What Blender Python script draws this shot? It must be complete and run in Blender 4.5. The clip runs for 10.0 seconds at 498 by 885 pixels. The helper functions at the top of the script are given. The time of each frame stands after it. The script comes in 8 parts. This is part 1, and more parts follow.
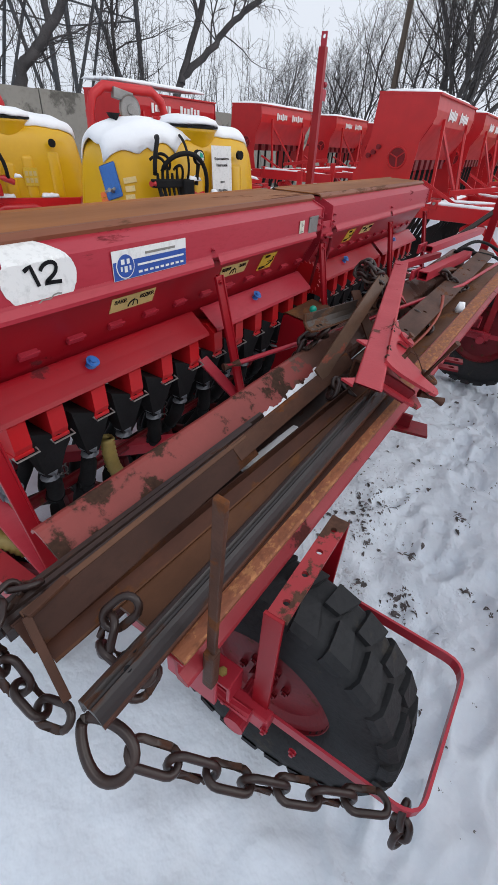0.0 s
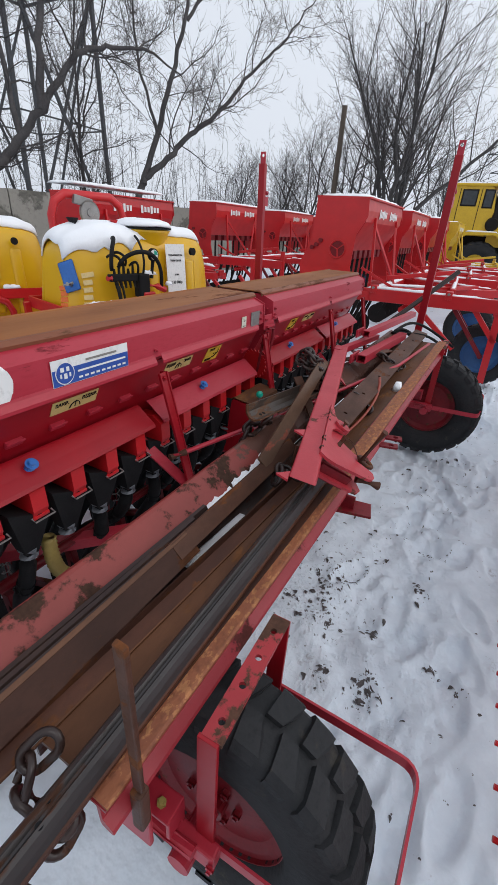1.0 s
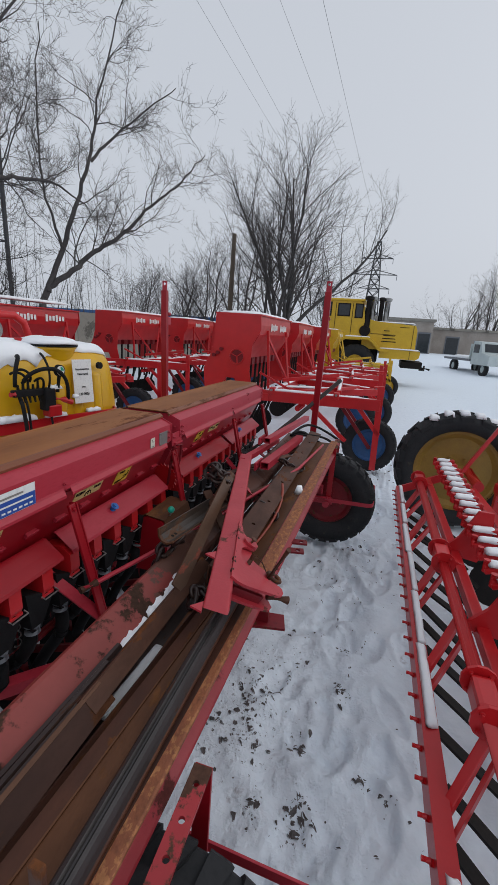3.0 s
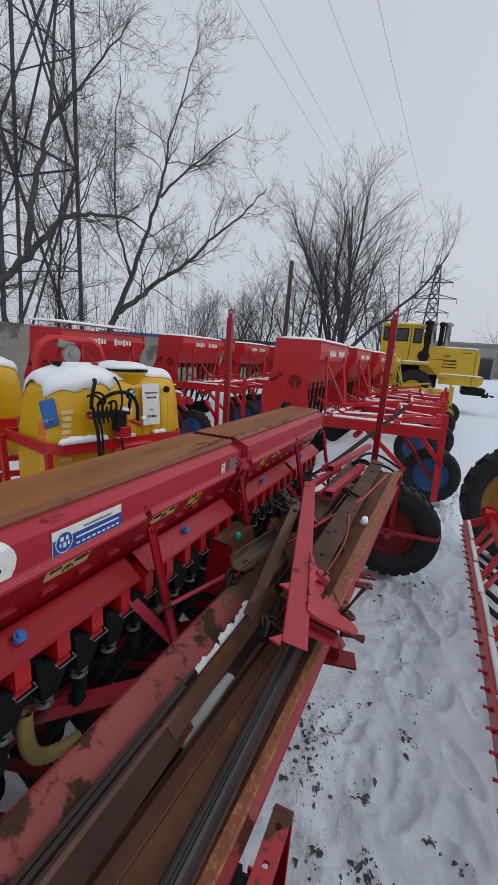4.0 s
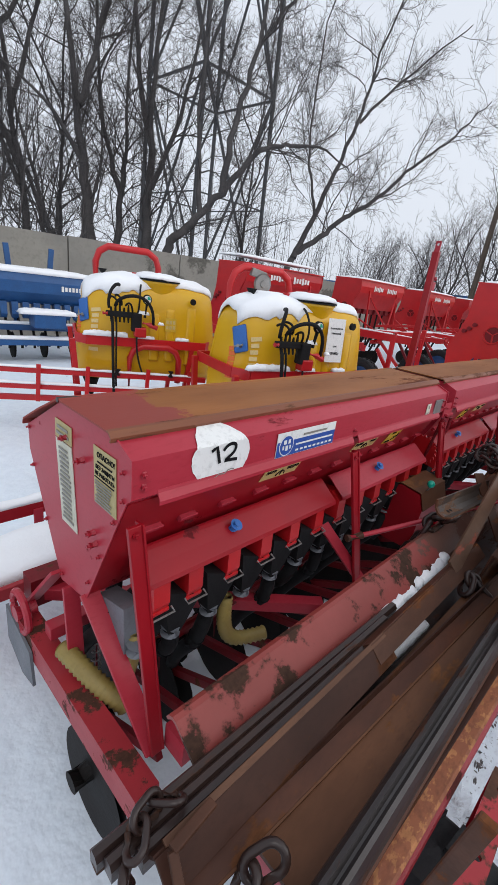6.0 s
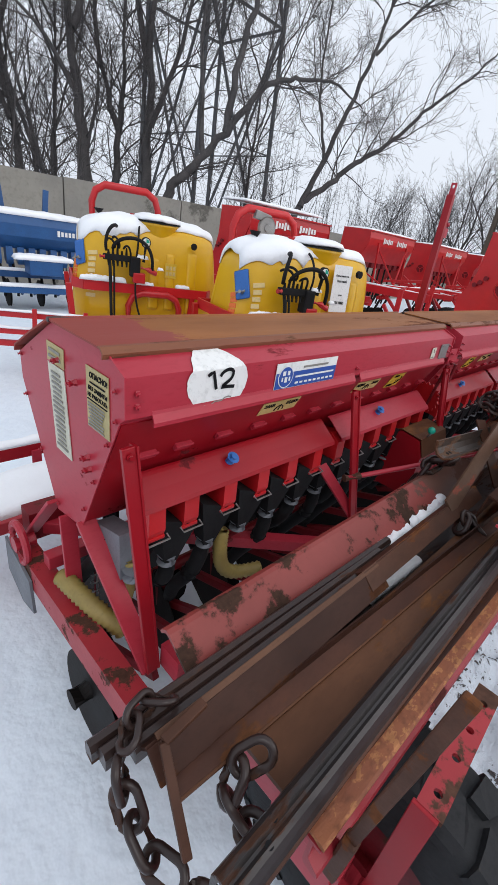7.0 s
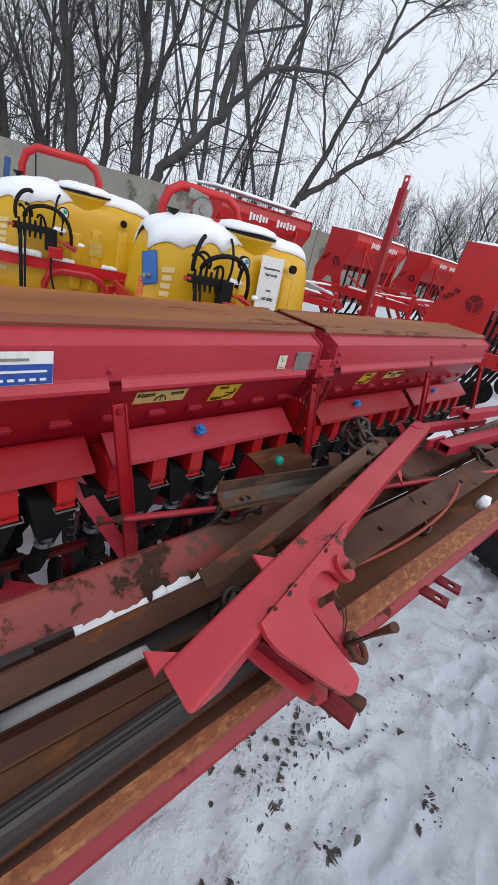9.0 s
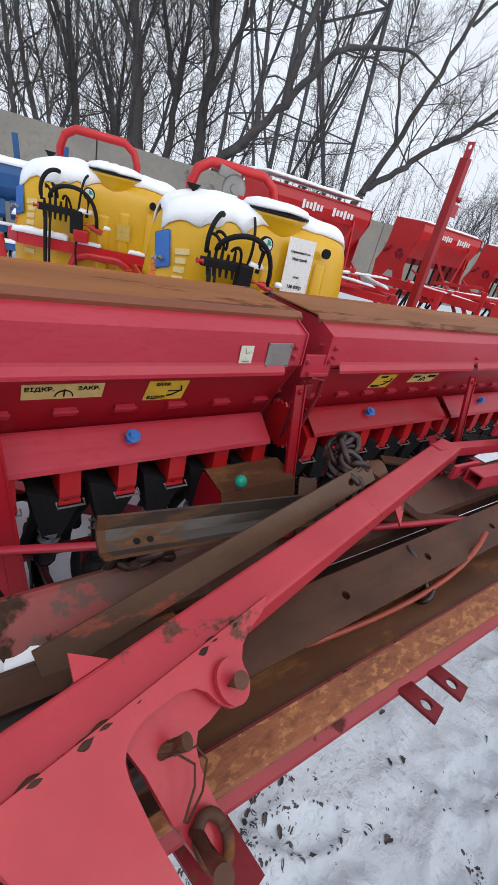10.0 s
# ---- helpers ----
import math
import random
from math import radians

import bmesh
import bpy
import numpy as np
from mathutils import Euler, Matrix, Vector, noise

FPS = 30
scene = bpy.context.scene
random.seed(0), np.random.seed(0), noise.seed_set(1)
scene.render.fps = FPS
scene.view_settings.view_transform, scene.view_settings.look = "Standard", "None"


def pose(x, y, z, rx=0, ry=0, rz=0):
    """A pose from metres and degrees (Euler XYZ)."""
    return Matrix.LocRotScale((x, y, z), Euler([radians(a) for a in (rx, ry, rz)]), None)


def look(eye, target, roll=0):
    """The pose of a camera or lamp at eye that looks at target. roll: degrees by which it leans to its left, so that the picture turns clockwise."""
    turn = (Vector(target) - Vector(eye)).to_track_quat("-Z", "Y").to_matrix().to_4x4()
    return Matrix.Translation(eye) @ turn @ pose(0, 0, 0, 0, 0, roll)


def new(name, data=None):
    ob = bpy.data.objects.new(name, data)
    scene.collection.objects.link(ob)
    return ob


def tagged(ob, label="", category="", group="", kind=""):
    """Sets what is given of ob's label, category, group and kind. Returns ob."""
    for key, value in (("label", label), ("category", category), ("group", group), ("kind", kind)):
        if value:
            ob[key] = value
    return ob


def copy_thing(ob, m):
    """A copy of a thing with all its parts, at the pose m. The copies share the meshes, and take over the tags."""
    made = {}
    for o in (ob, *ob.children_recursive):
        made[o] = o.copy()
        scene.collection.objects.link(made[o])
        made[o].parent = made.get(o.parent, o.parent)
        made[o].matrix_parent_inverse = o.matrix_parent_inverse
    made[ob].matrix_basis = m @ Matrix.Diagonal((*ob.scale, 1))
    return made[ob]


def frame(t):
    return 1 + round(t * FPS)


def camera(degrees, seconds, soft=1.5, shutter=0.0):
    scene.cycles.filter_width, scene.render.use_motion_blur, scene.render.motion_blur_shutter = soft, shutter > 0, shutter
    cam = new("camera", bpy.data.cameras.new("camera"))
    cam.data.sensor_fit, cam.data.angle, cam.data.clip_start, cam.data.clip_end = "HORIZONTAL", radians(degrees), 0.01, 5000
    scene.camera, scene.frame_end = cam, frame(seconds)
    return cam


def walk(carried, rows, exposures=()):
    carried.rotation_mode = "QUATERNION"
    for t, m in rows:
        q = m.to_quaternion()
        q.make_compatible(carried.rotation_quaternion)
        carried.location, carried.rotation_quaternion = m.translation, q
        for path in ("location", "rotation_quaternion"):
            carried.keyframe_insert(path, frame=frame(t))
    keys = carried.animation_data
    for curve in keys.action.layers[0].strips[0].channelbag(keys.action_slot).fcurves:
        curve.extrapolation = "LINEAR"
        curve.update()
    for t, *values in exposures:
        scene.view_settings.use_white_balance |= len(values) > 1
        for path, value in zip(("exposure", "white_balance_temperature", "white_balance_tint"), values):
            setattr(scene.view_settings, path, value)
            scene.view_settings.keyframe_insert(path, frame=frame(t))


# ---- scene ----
cam = camera(60.6, 10.0)
PATH = [
    (0, (-0.279, -0.994, 1.644), (1.107, -0.149, 0.476), 4.1),
    (0.5, (-0.247, -1.024, 1.695), (1.261, -0.213, 0.66), 5.0),
    (1, (-0.215, -1.052, 1.739), (1.369, -0.232, 0.835), 3.7),
    (1.5, (-0.207, -1.101, 1.741), (1.465, -0.393, 0.903), 2.4),
    (2, (-0.221, -1.138, 1.768), (1.522, -0.594, 0.952), 3.3),
    (2.2, (-0.227, -1.13, 1.807), (1.547, -0.623, 1.037), 4.0),
    (3.3, (-0.275, -1.056, 1.921), (1.591, -0.482, 1.487), 4.1),
    (3.5, (-0.283, -1.04, 1.927), (1.573, -0.427, 1.499), 4.2),
    (4, (-0.308, -0.98, 1.932), (1.494, -0.22, 1.515), 4.5),
    (4.5, (-0.338, -0.9, 1.918), (1.354, 0.084, 1.506), 4.8),
    (5, (-0.361, -0.823, 1.878), (1.192, 0.351, 1.421), 5.1),
    (5.5, (-0.378, -0.781, 1.834), (1.079, 0.463, 1.259), 6.2),
    (6, (-0.389, -0.754, 1.772), (0.998, 0.505, 1.071), 8.0),
    (6.2, (-0.394, -0.745, 1.745), (0.962, 0.517, 0.99), 8.5),
    (7.3, (-0.358, -0.827, 1.681), (1.008, 0.317, 0.772), 8.9),
    (7.5, (-0.31, -0.89, 1.686), (1.142, 0.157, 0.793), 8.8),
    (8, (-0.121, -0.997, 1.709), (1.201, 0.194, 0.797), 13.6),
    (8.5, (0.186, -1.031, 1.705), (1.489, 0.187, 0.8), 13.7),
    (9, (0.467, -0.985, 1.713), (1.823, 0.197, 0.838), 14.5),
    (9.5, (0.836, -0.901, 1.64), (1.98, 0.446, 0.705), 14.3),
    (10, (0.94, -0.931, 1.669), (2.092, 0.404, 0.724), 14.5),
]
walk(cam, [(t, look(eye, target, roll)) for t, eye, target, roll in PATH],
     exposures=((0.0, 0.10), (0.5, 0.09), (1.2, -0.02), (2.0, -0.2), (3.5, -0.44), (4.2, -0.38), (5.0, -0.1), (5.5, 0.0), (6.2, 0.08), (7.5, 0.18), (8.5, 0.17), (9.0, 0.15), (10.0, 0.25)))

# ---- world, sun, exposure ----
world = bpy.data.worlds.new("overcast_sky")
scene.world = world
world.use_nodes = True
wn, wl = world.node_tree.nodes, world.node_tree.links
wn.clear()
sky = wn.new("ShaderNodeTexSky")
sky.sky_type, sky.sun_disc = "NISHITA", False
sky.sun_elevation, sky.sun_rotation = radians(32), radians(150)
sky.dust_density, sky.air_density = 6.0, 1.0
grey = wn.new("ShaderNodeHueSaturation")
grey.inputs["Saturation"].default_value = 0.16
cloud = wn.new("ShaderNodeMix")
cloud.data_type = "RGBA"
cloud.inputs["Factor"].default_value = 0.72
cloud.inputs["B"].default_value = (9.3, 9.95, 11.1, 1)
back = wn.new("ShaderNodeBackground")
back.inputs["Strength"].default_value = 0.1
wout = wn.new("ShaderNodeOutputWorld")
wl.new(sky.outputs["Color"], grey.inputs["Color"])
wl.new(grey.outputs["Color"], cloud.inputs["A"])
wl.new(cloud.outputs["Result"], back.inputs["Color"])
wl.new(back.outputs["Background"], wout.inputs["Surface"])
sun = new("sun", bpy.data.lights.new("sun", "SUN"))
sun.data.energy, sun.data.angle, sun.data.color = 0.5, radians(30), (1.0, 0.98, 0.96)
sun.matrix_world = look((0, 0, 20), (6, 10, 4.5))


# ---- materials ----
def mk(name, c1, c2, rough=0.5, metal=0.0, scale=6.0, fine=60.0, bump=0.15, wear=None, stretch=None, rough2=None, vary=0.0, coat=0.0, spec=0.5, grain=0.72, fine_relief=1.0, depth=0.01, detail=5.0):
    """A surface of two mixed tones with grain and relief. wear: (colour, amount 0-1, scale) for worn or rusted patches."""
    m = bpy.data.materials.new(name)
    m.use_nodes = True
    nt = m.node_tree
    nd, lk = nt.nodes, nt.links
    bs = nd["Principled BSDF"]
    co = nd.new("ShaderNodeTexCoord")
    vec = co.outputs["Object"]
    if stretch:
        mp = nd.new("ShaderNodeMapping")
        mp.inputs["Scale"].default_value = stretch
        lk.new(vec, mp.inputs["Vector"])
        vec = mp.outputs["Vector"]

    def nz(s, detail=5.0, rgh=0.6):
        n = nd.new("ShaderNodeTexNoise")
        n.inputs["Scale"].default_value, n.inputs["Detail"].default_value, n.inputs["Roughness"].default_value = s, detail, rgh
        lk.new(vec, n.inputs["Vector"])
        return n.outputs["Fac"]

    def mixc(f, a, b):
        x = nd.new("ShaderNodeMix")
        x.data_type = "RGBA"
        if isinstance(f, float):
            x.inputs["Factor"].default_value = f
        else:
            lk.new(f, x.inputs["Factor"])
        for key, v in (("A", a), ("B", b)):
            if isinstance(v, tuple):
                x.inputs[key].default_value = (*v, 1)
            else:
                lk.new(v, x.inputs[key])
        return x.outputs["Result"]

    def ramp(f, lo, hi):
        r = nd.new("ShaderNodeMapRange")
        r.inputs["From Min"].default_value, r.inputs["From Max"].default_value = lo, hi
        lk.new(f, r.inputs["Value"])
        return r.outputs["Result"]

    big, small = nz(scale, detail), nz(fine, 3.0)
    col = mixc(ramp(big, 0.35, 0.65), c1, c2)
    dark = tuple(v * grain for v in c1)
    col = mixc(ramp(small, 0.5, 0.8), col, dark)
    rgh = ramp(big, 0.2, 0.8)
    rr = nd.new("ShaderNodeMapRange")
    rr.inputs["To Min"].default_value, rr.inputs["To Max"].default_value = rough * 0.85, min(1.0, rough * 1.15)
    lk.new(rgh, rr.inputs["Value"])
    rout = rr.outputs["Result"]
    if wear:
        wc, amount, ws = wear
        mask = ramp(nz(ws, 8.0, 0.65), 0.62 - 0.3 * amount, 0.66 - 0.3 * amount)
        wcol = mixc(ramp(small, 0.3, 0.7), wc, tuple(v * 0.55 for v in wc))
        col = mixc(mask, col, wcol)
        wr = nd.new("ShaderNodeMix")
        lk.new(mask, wr.inputs["Factor"])
        lk.new(rout, wr.inputs["A"])
        wr.inputs["B"].default_value = 0.9
        rout = wr.outputs["Result"]
    if vary:
        oi = nd.new("ShaderNodeObjectInfo")
        hs = nd.new("ShaderNodeHueSaturation")
        vr = nd.new("ShaderNodeMapRange")
        vr.inputs["To Min"].default_value, vr.inputs["To Max"].default_value = 1 - vary, 1 + vary
        lk.new(oi.outputs["Random"], vr.inputs["Value"])
        lk.new(vr.outputs["Result"], hs.inputs["Value"])
        lk.new(col, hs.inputs["Color"])
        col = hs.outputs["Color"]
    lk.new(col, bs.inputs["Base Color"])
    lk.new(rout, bs.inputs["Roughness"])
    bs.inputs["Metallic"].default_value = metal
    bs.inputs["Specular IOR Level"].default_value = spec
    bs.inputs["Coat Weight"].default_value = coat
    if bump:
        bp = nd.new("ShaderNodeBump")
        bp.inputs["Strength"].default_value, bp.inputs["Distance"].default_value = bump, depth
        hb = nd.new("ShaderNodeMath")
        hb.operation = "MULTIPLY_ADD"
        lk.new(small, hb.inputs[0])
        hb.inputs[1].default_value = fine_relief
        lk.new(big, hb.inputs[2])
        lk.new(hb.outputs[0], bp.inputs["Height"])
        lk.new(bp.outputs["Normal"], bs.inputs["Normal"])
    return m


RUST = (0.13, 0.055, 0.028)
M_RED = mk("faded_red_paint", (0.37, 0.019, 0.035), (0.42, 0.034, 0.054), 0.36, scale=2.2, fine=60, bump=0.004, wear=((0.20, 0.016, 0.022), -0.13, 5), stretch=(0.5, 1, 1.8), grain=0.93, spec=0.35)
# Deep red; on the hoppers' downward faces it also carries their shade.
M_RED3 = mk("deep_shaded_red_paint", (0.32, 0.005, 0.012), (0.26, 0.005, 0.012), 0.36, scale=3, fine=60, bump=0.004, wear=((0.15, 0.008, 0.012), -0.14, 8), grain=0.93, spec=0.35)
M_STEELD = mk("greasy_steel", (0.046, 0.032, 0.024), (0.024, 0.016, 0.012), 0.46, 0.0, scale=7, fine=70, bump=0.08, wear=((0.12, 0.050, 0.02), 0.3, 10), stretch=(0.5, 1.6, 1.6), grain=0.6)
M_RED2 = mk("bright_red_paint", (0.52, 0.010, 0.014), (0.44, 0.009, 0.013), 0.36, scale=4, fine=80, bump=0.02, vary=0.1, grain=0.88)
M_REDW = mk("worn_red_paint", (0.37, 0.028, 0.036), (0.31, 0.021, 0.030), 0.42, scale=5, fine=70, bump=0.05, wear=((0.085, 0.034, 0.020), 0.22, 9), grain=0.9, spec=0.35)
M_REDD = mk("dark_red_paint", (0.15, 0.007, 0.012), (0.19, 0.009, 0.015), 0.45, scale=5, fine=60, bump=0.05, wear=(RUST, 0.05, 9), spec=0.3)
M_LID = mk("rusted_lid", (0.33, 0.125, 0.040), (0.205, 0.076, 0.028), 0.55, scale=1.8, fine=40, bump=0.04, wear=((0.15, 0.048, 0.026), -0.02, 3.0), stretch=(0.5, 2.0, 2.0), spec=0.15, grain=0.85)


def add_end_patch(m, colour, x_end, reach, beyond=False):
    """Another coat on a sheet up to (or beyond) a place along it, with a ragged edge."""
    nt = m.node_tree
    nd, lk = nt.nodes, nt.links
    bs = nd["Principled BSDF"]
    old = bs.inputs["Base Color"].links[0].from_socket
    co = nd.new("ShaderNodeTexCoord")
    sp = nd.new("ShaderNodeSeparateXYZ")
    lk.new(co.outputs["Object"], sp.inputs["Vector"])
    n = nd.new("ShaderNodeTexNoise")
    n.inputs["Scale"].default_value, n.inputs["Detail"].default_value, n.inputs["Roughness"].default_value = 11.0, 8.0, 0.65
    lk.new(co.outputs["Object"], n.inputs["Vector"])
    edge = nd.new("ShaderNodeMath")
    edge.operation = "MULTIPLY_ADD"
    lk.new(n.outputs["Fac"], edge.inputs[0])
    edge.inputs[1].default_value = -reach * 2.4
    lk.new(sp.outputs["X"], edge.inputs[2])
    r = nd.new("ShaderNodeMapRange")
    lo, hi = x_end - reach * 0.25, x_end - reach * 0.32
    r.inputs["From Min"].default_value, r.inputs["From Max"].default_value = (hi, lo) if beyond else (lo, hi)
    lk.new(edge.outputs[0], r.inputs["Value"])
    x = nd.new("ShaderNodeMix")
    x.data_type = "RGBA"
    lk.new(r.outputs["Result"], x.inputs["Factor"])
    lk.new(old, x.inputs["A"])
    x.inputs["B"].default_value = (*colour, 1)
    lk.new(x.outputs["Result"], bs.inputs["Base Color"])


add_end_patch(M_LID, (0.27, 0.058, 0.046), 0.05, 0.22)
M_RUST = mk("rusty_steel", (0.095, 0.040, 0.024), (0.056, 0.025, 0.016), 0.5, 0.0, scale=7, fine=60, bump=0.08, wear=((0.17, 0.060, 0.022), 0.08, 9), stretch=(0.6, 1.3, 1.3), vary=0.12, spec=0.18, grain=0.65)
M_RUSTD = mk("dark_rusty_steel", (0.026, 0.0160, 0.0150), (0.040, 0.021, 0.016), 0.34, 0.0, scale=8, fine=60, bump=0.06, wear=((0.085, 0.033, 0.017), 0.06, 10), stretch=(0.5, 1.5, 1.5), vary=0.15, spec=0.4, grain=0.7)
M_BEAM = mk("worn_pink_paint", (0.265, 0.048, 0.041), (0.20, 0.038, 0.031), 0.42, scale=3, fine=70, bump=0.05, wear=((0.060, 0.027, 0.016), 0.30, 5.0), grain=0.88, spec=0.35)
add_end_patch(M_BEAM, (0.115, 0.050, 0.036), 0.72, 0.45, True)
M_REDC = mk("worn_channel_paint", (0.31, 0.026, 0.036), (0.25, 0.020, 0.028), 0.42, scale=5, fine=70, bump=0.05, wear=((0.11, 0.024, 0.020), 0.1, 9), grain=0.88, spec=0.35)
M_RUSTB = mk("brown_steel", (0.054, 0.0225, 0.0150), (0.031, 0.0135, 0.0100), 0.48, 0.0, scale=5, fine=50, bump=0.06, wear=((0.085, 0.032, 0.014), 0.12, 9), stretch=(0.7, 1.2, 1.2), spec=0.14, grain=0.65)
M_RUSTL = mk("light_brown_steel", (0.125, 0.056, 0.030), (0.085, 0.038, 0.022), 0.5, 0.0, scale=7, fine=60, bump=0.08, wear=((0.22, 0.085, 0.045), 0.06, 9), stretch=(0.6, 1.3, 1.3), spec=0.25, grain=0.7)
M_RAIL = mk("gunmetal_rail", (0.046, 0.040, 0.040), (0.028, 0.023, 0.022), 0.36, 0.4, scale=6, fine=60, bump=0.06, wear=((0.085, 0.034, 0.018), 0.14, 9), stretch=(0.4, 1.6, 1.6), spec=0.5, grain=0.75)
M_STRAP = mk("strap_steel", (0.115, 0.062, 0.036), (0.080, 0.042, 0.026), 0.5, 0.0, scale=7, fine=60, bump=0.08, wear=((0.30, 0.085, 0.055), 0.02, 9), stretch=(0.6, 1.3, 1.3), spec=0.25, grain=0.75)
M_RUSTO = mk("orange_brown_steel", (0.082, 0.027, 0.013), (0.050, 0.018, 0.011), 0.5, 0.0, scale=7, fine=60, bump=0.08, wear=((0.14, 0.052, 0.020), 0.10, 12), stretch=(0.6, 1.3, 1.3), spec=0.25, grain=0.7)
M_GUARD = mk("scraped_guard_paint", (0.36, 0.030, 0.036), (0.30, 0.024, 0.030), 0.42, scale=5, fine=70, bump=0.06, wear=((0.095, 0.042, 0.026), 0.56, 11), grain=0.88, spec=0.35)
M_LIDE = mk("lid_edge_paint", (0.22, 0.080, 0.040), (0.18, 0.060, 0.032), 0.5, scale=4, fine=60, bump=0.03, wear=((0.16, 0.066, 0.034), 0.25, 5), stretch=(0.5, 2, 2), spec=0.3, grain=0.9)
M_TAN = mk("orange_rust_plate", (0.132, 0.056, 0.028), (0.080, 0.034, 0.018), 0.5, 0.0, scale=5, fine=50, bump=0.1, wear=((0.19, 0.080, 0.033), 0.14, 7), stretch=(0.5, 1.3, 1.3), spec=0.15, grain=0.7)
M_FLANGE = mk("flaking_rust_flange", (0.20, 0.066, 0.034), (0.27, 0.095, 0.042), 0.6, 0.0, scale=9, fine=60, bump=0.3, wear=((0.42, 0.180, 0.080), 0.30, 55), stretch=(0.6, 1.0, 1.0), spec=0.25, grain=0.55)
M_BLACK = mk("black_rubber", (0.007, 0.007, 0.008), (0.013, 0.013, 0.014), 0.7, scale=8, fine=90, bump=0.08, spec=0.2)
M_TYRE = mk("tyre_rubber", (0.018, 0.019, 0.021), (0.030, 0.030, 0.032), 0.75, scale=6, fine=70, bump=0.2, wear=((0.055, 0.05, 0.045), -0.02, 7), spec=0.25)
# Black iron, darkened so parts in deep shade carry it in their colour.
M_SHADOW = mk("shade_black_iron", (0.009, 0.008, 0.008), (0.016, 0.013, 0.012), 0.65, 0.0, scale=8, fine=80, bump=0.1, spec=0.2)
M_YHOSE = mk("yellow_corrugated_hose", (0.34, 0.25, 0.07), (0.26, 0.19, 0.06), 0.55, scale=9, fine=60, bump=0.05, wear=((0.14, 0.11, 0.06), -0.1, 14))
M_YELLOW = mk("yellow_tank_plastic", (0.70, 0.40, 0.008), (0.63, 0.345, 0.006), 0.32, scale=2, fine=40, bump=0.01, grain=0.96)
M_YPAINT = mk("yellow_paint", (0.66, 0.42, 0.02), (0.58, 0.36, 0.02), 0.4, scale=3, fine=50, bump=0.04)
M_BLUE = mk("blue_paint", (0.018, 0.092, 0.26), (0.014, 0.072, 0.21), 0.4, scale=4, fine=60, bump=0.05)
M_BLUECAP = mk("blue_plastic", (0.025, 0.14, 0.46), (0.02, 0.12, 0.40), 0.4, scale=5, fine=60, bump=0.0)
M_GREEN = mk("green_plastic", (0.0, 0.36, 0.25), (0.0, 0.32, 0.22), 0.35, bump=0.0)
M_STEEL = mk("bare_steel", (0.32, 0.31, 0.30), (0.24, 0.23, 0.22), 0.45, 0.7, scale=8, fine=90, bump=0.1)
M_GREYBOX = mk("grey_painted_metal", (0.16, 0.17, 0.19), (0.12, 0.13, 0.15), 0.5, scale=5, fine=60)
M_WHITE = mk("white_vinyl", (0.80, 0.80, 0.78), (0.74, 0.74, 0.73), 0.5, scale=5, fine=60, bump=0.02)
M_PAPER = mk("paper_label", (0.62, 0.60, 0.50), (0.55, 0.53, 0.43), 0.7, scale=12, fine=80, bump=0.03)
M_OLD = mk("aged_label", (0.48, 0.40, 0.20), (0.42, 0.35, 0.17), 0.7, scale=14, fine=80, bump=0.03)
M_YLAB = mk("yellow_sticker", (0.68, 0.44, 0.03), (0.60, 0.38, 0.03), 0.5, scale=12, fine=80, bump=0.02)
M_CREAM = mk("cream_sticker", (0.60, 0.46, 0.17), (0.54, 0.40, 0.15), 0.5, scale=12, fine=80, bump=0.02)
M_INK = mk("black_ink", (0.010, 0.010, 0.012), (0.014, 0.014, 0.015), 0.9, bump=0.0, spec=0.1)
M_GREYINK = mk("grey_print", (0.22, 0.21, 0.19), (0.26, 0.25, 0.22), 0.6, bump=0.0)
M_BLUEINK = mk("blue_print", (0.02, 0.08, 0.36), (0.02, 0.07, 0.31), 0.45, bump=0.0)
M_ORANGE = mk("orange_print", (0.75, 0.16, 0.02), (0.7, 0.14, 0.02), 0.45, bump=0.0)
M_GROUND = mk("trodden_snow", (0.765, 0.84, 0.915), (0.715, 0.79, 0.87), 0.8, scale=15, fine=60, bump=0.36, wear=((0.70, 0.735, 0.80), -0.1, 5), spec=0.25, grain=1.0, fine_relief=0.02, depth=0.03, detail=2.6)


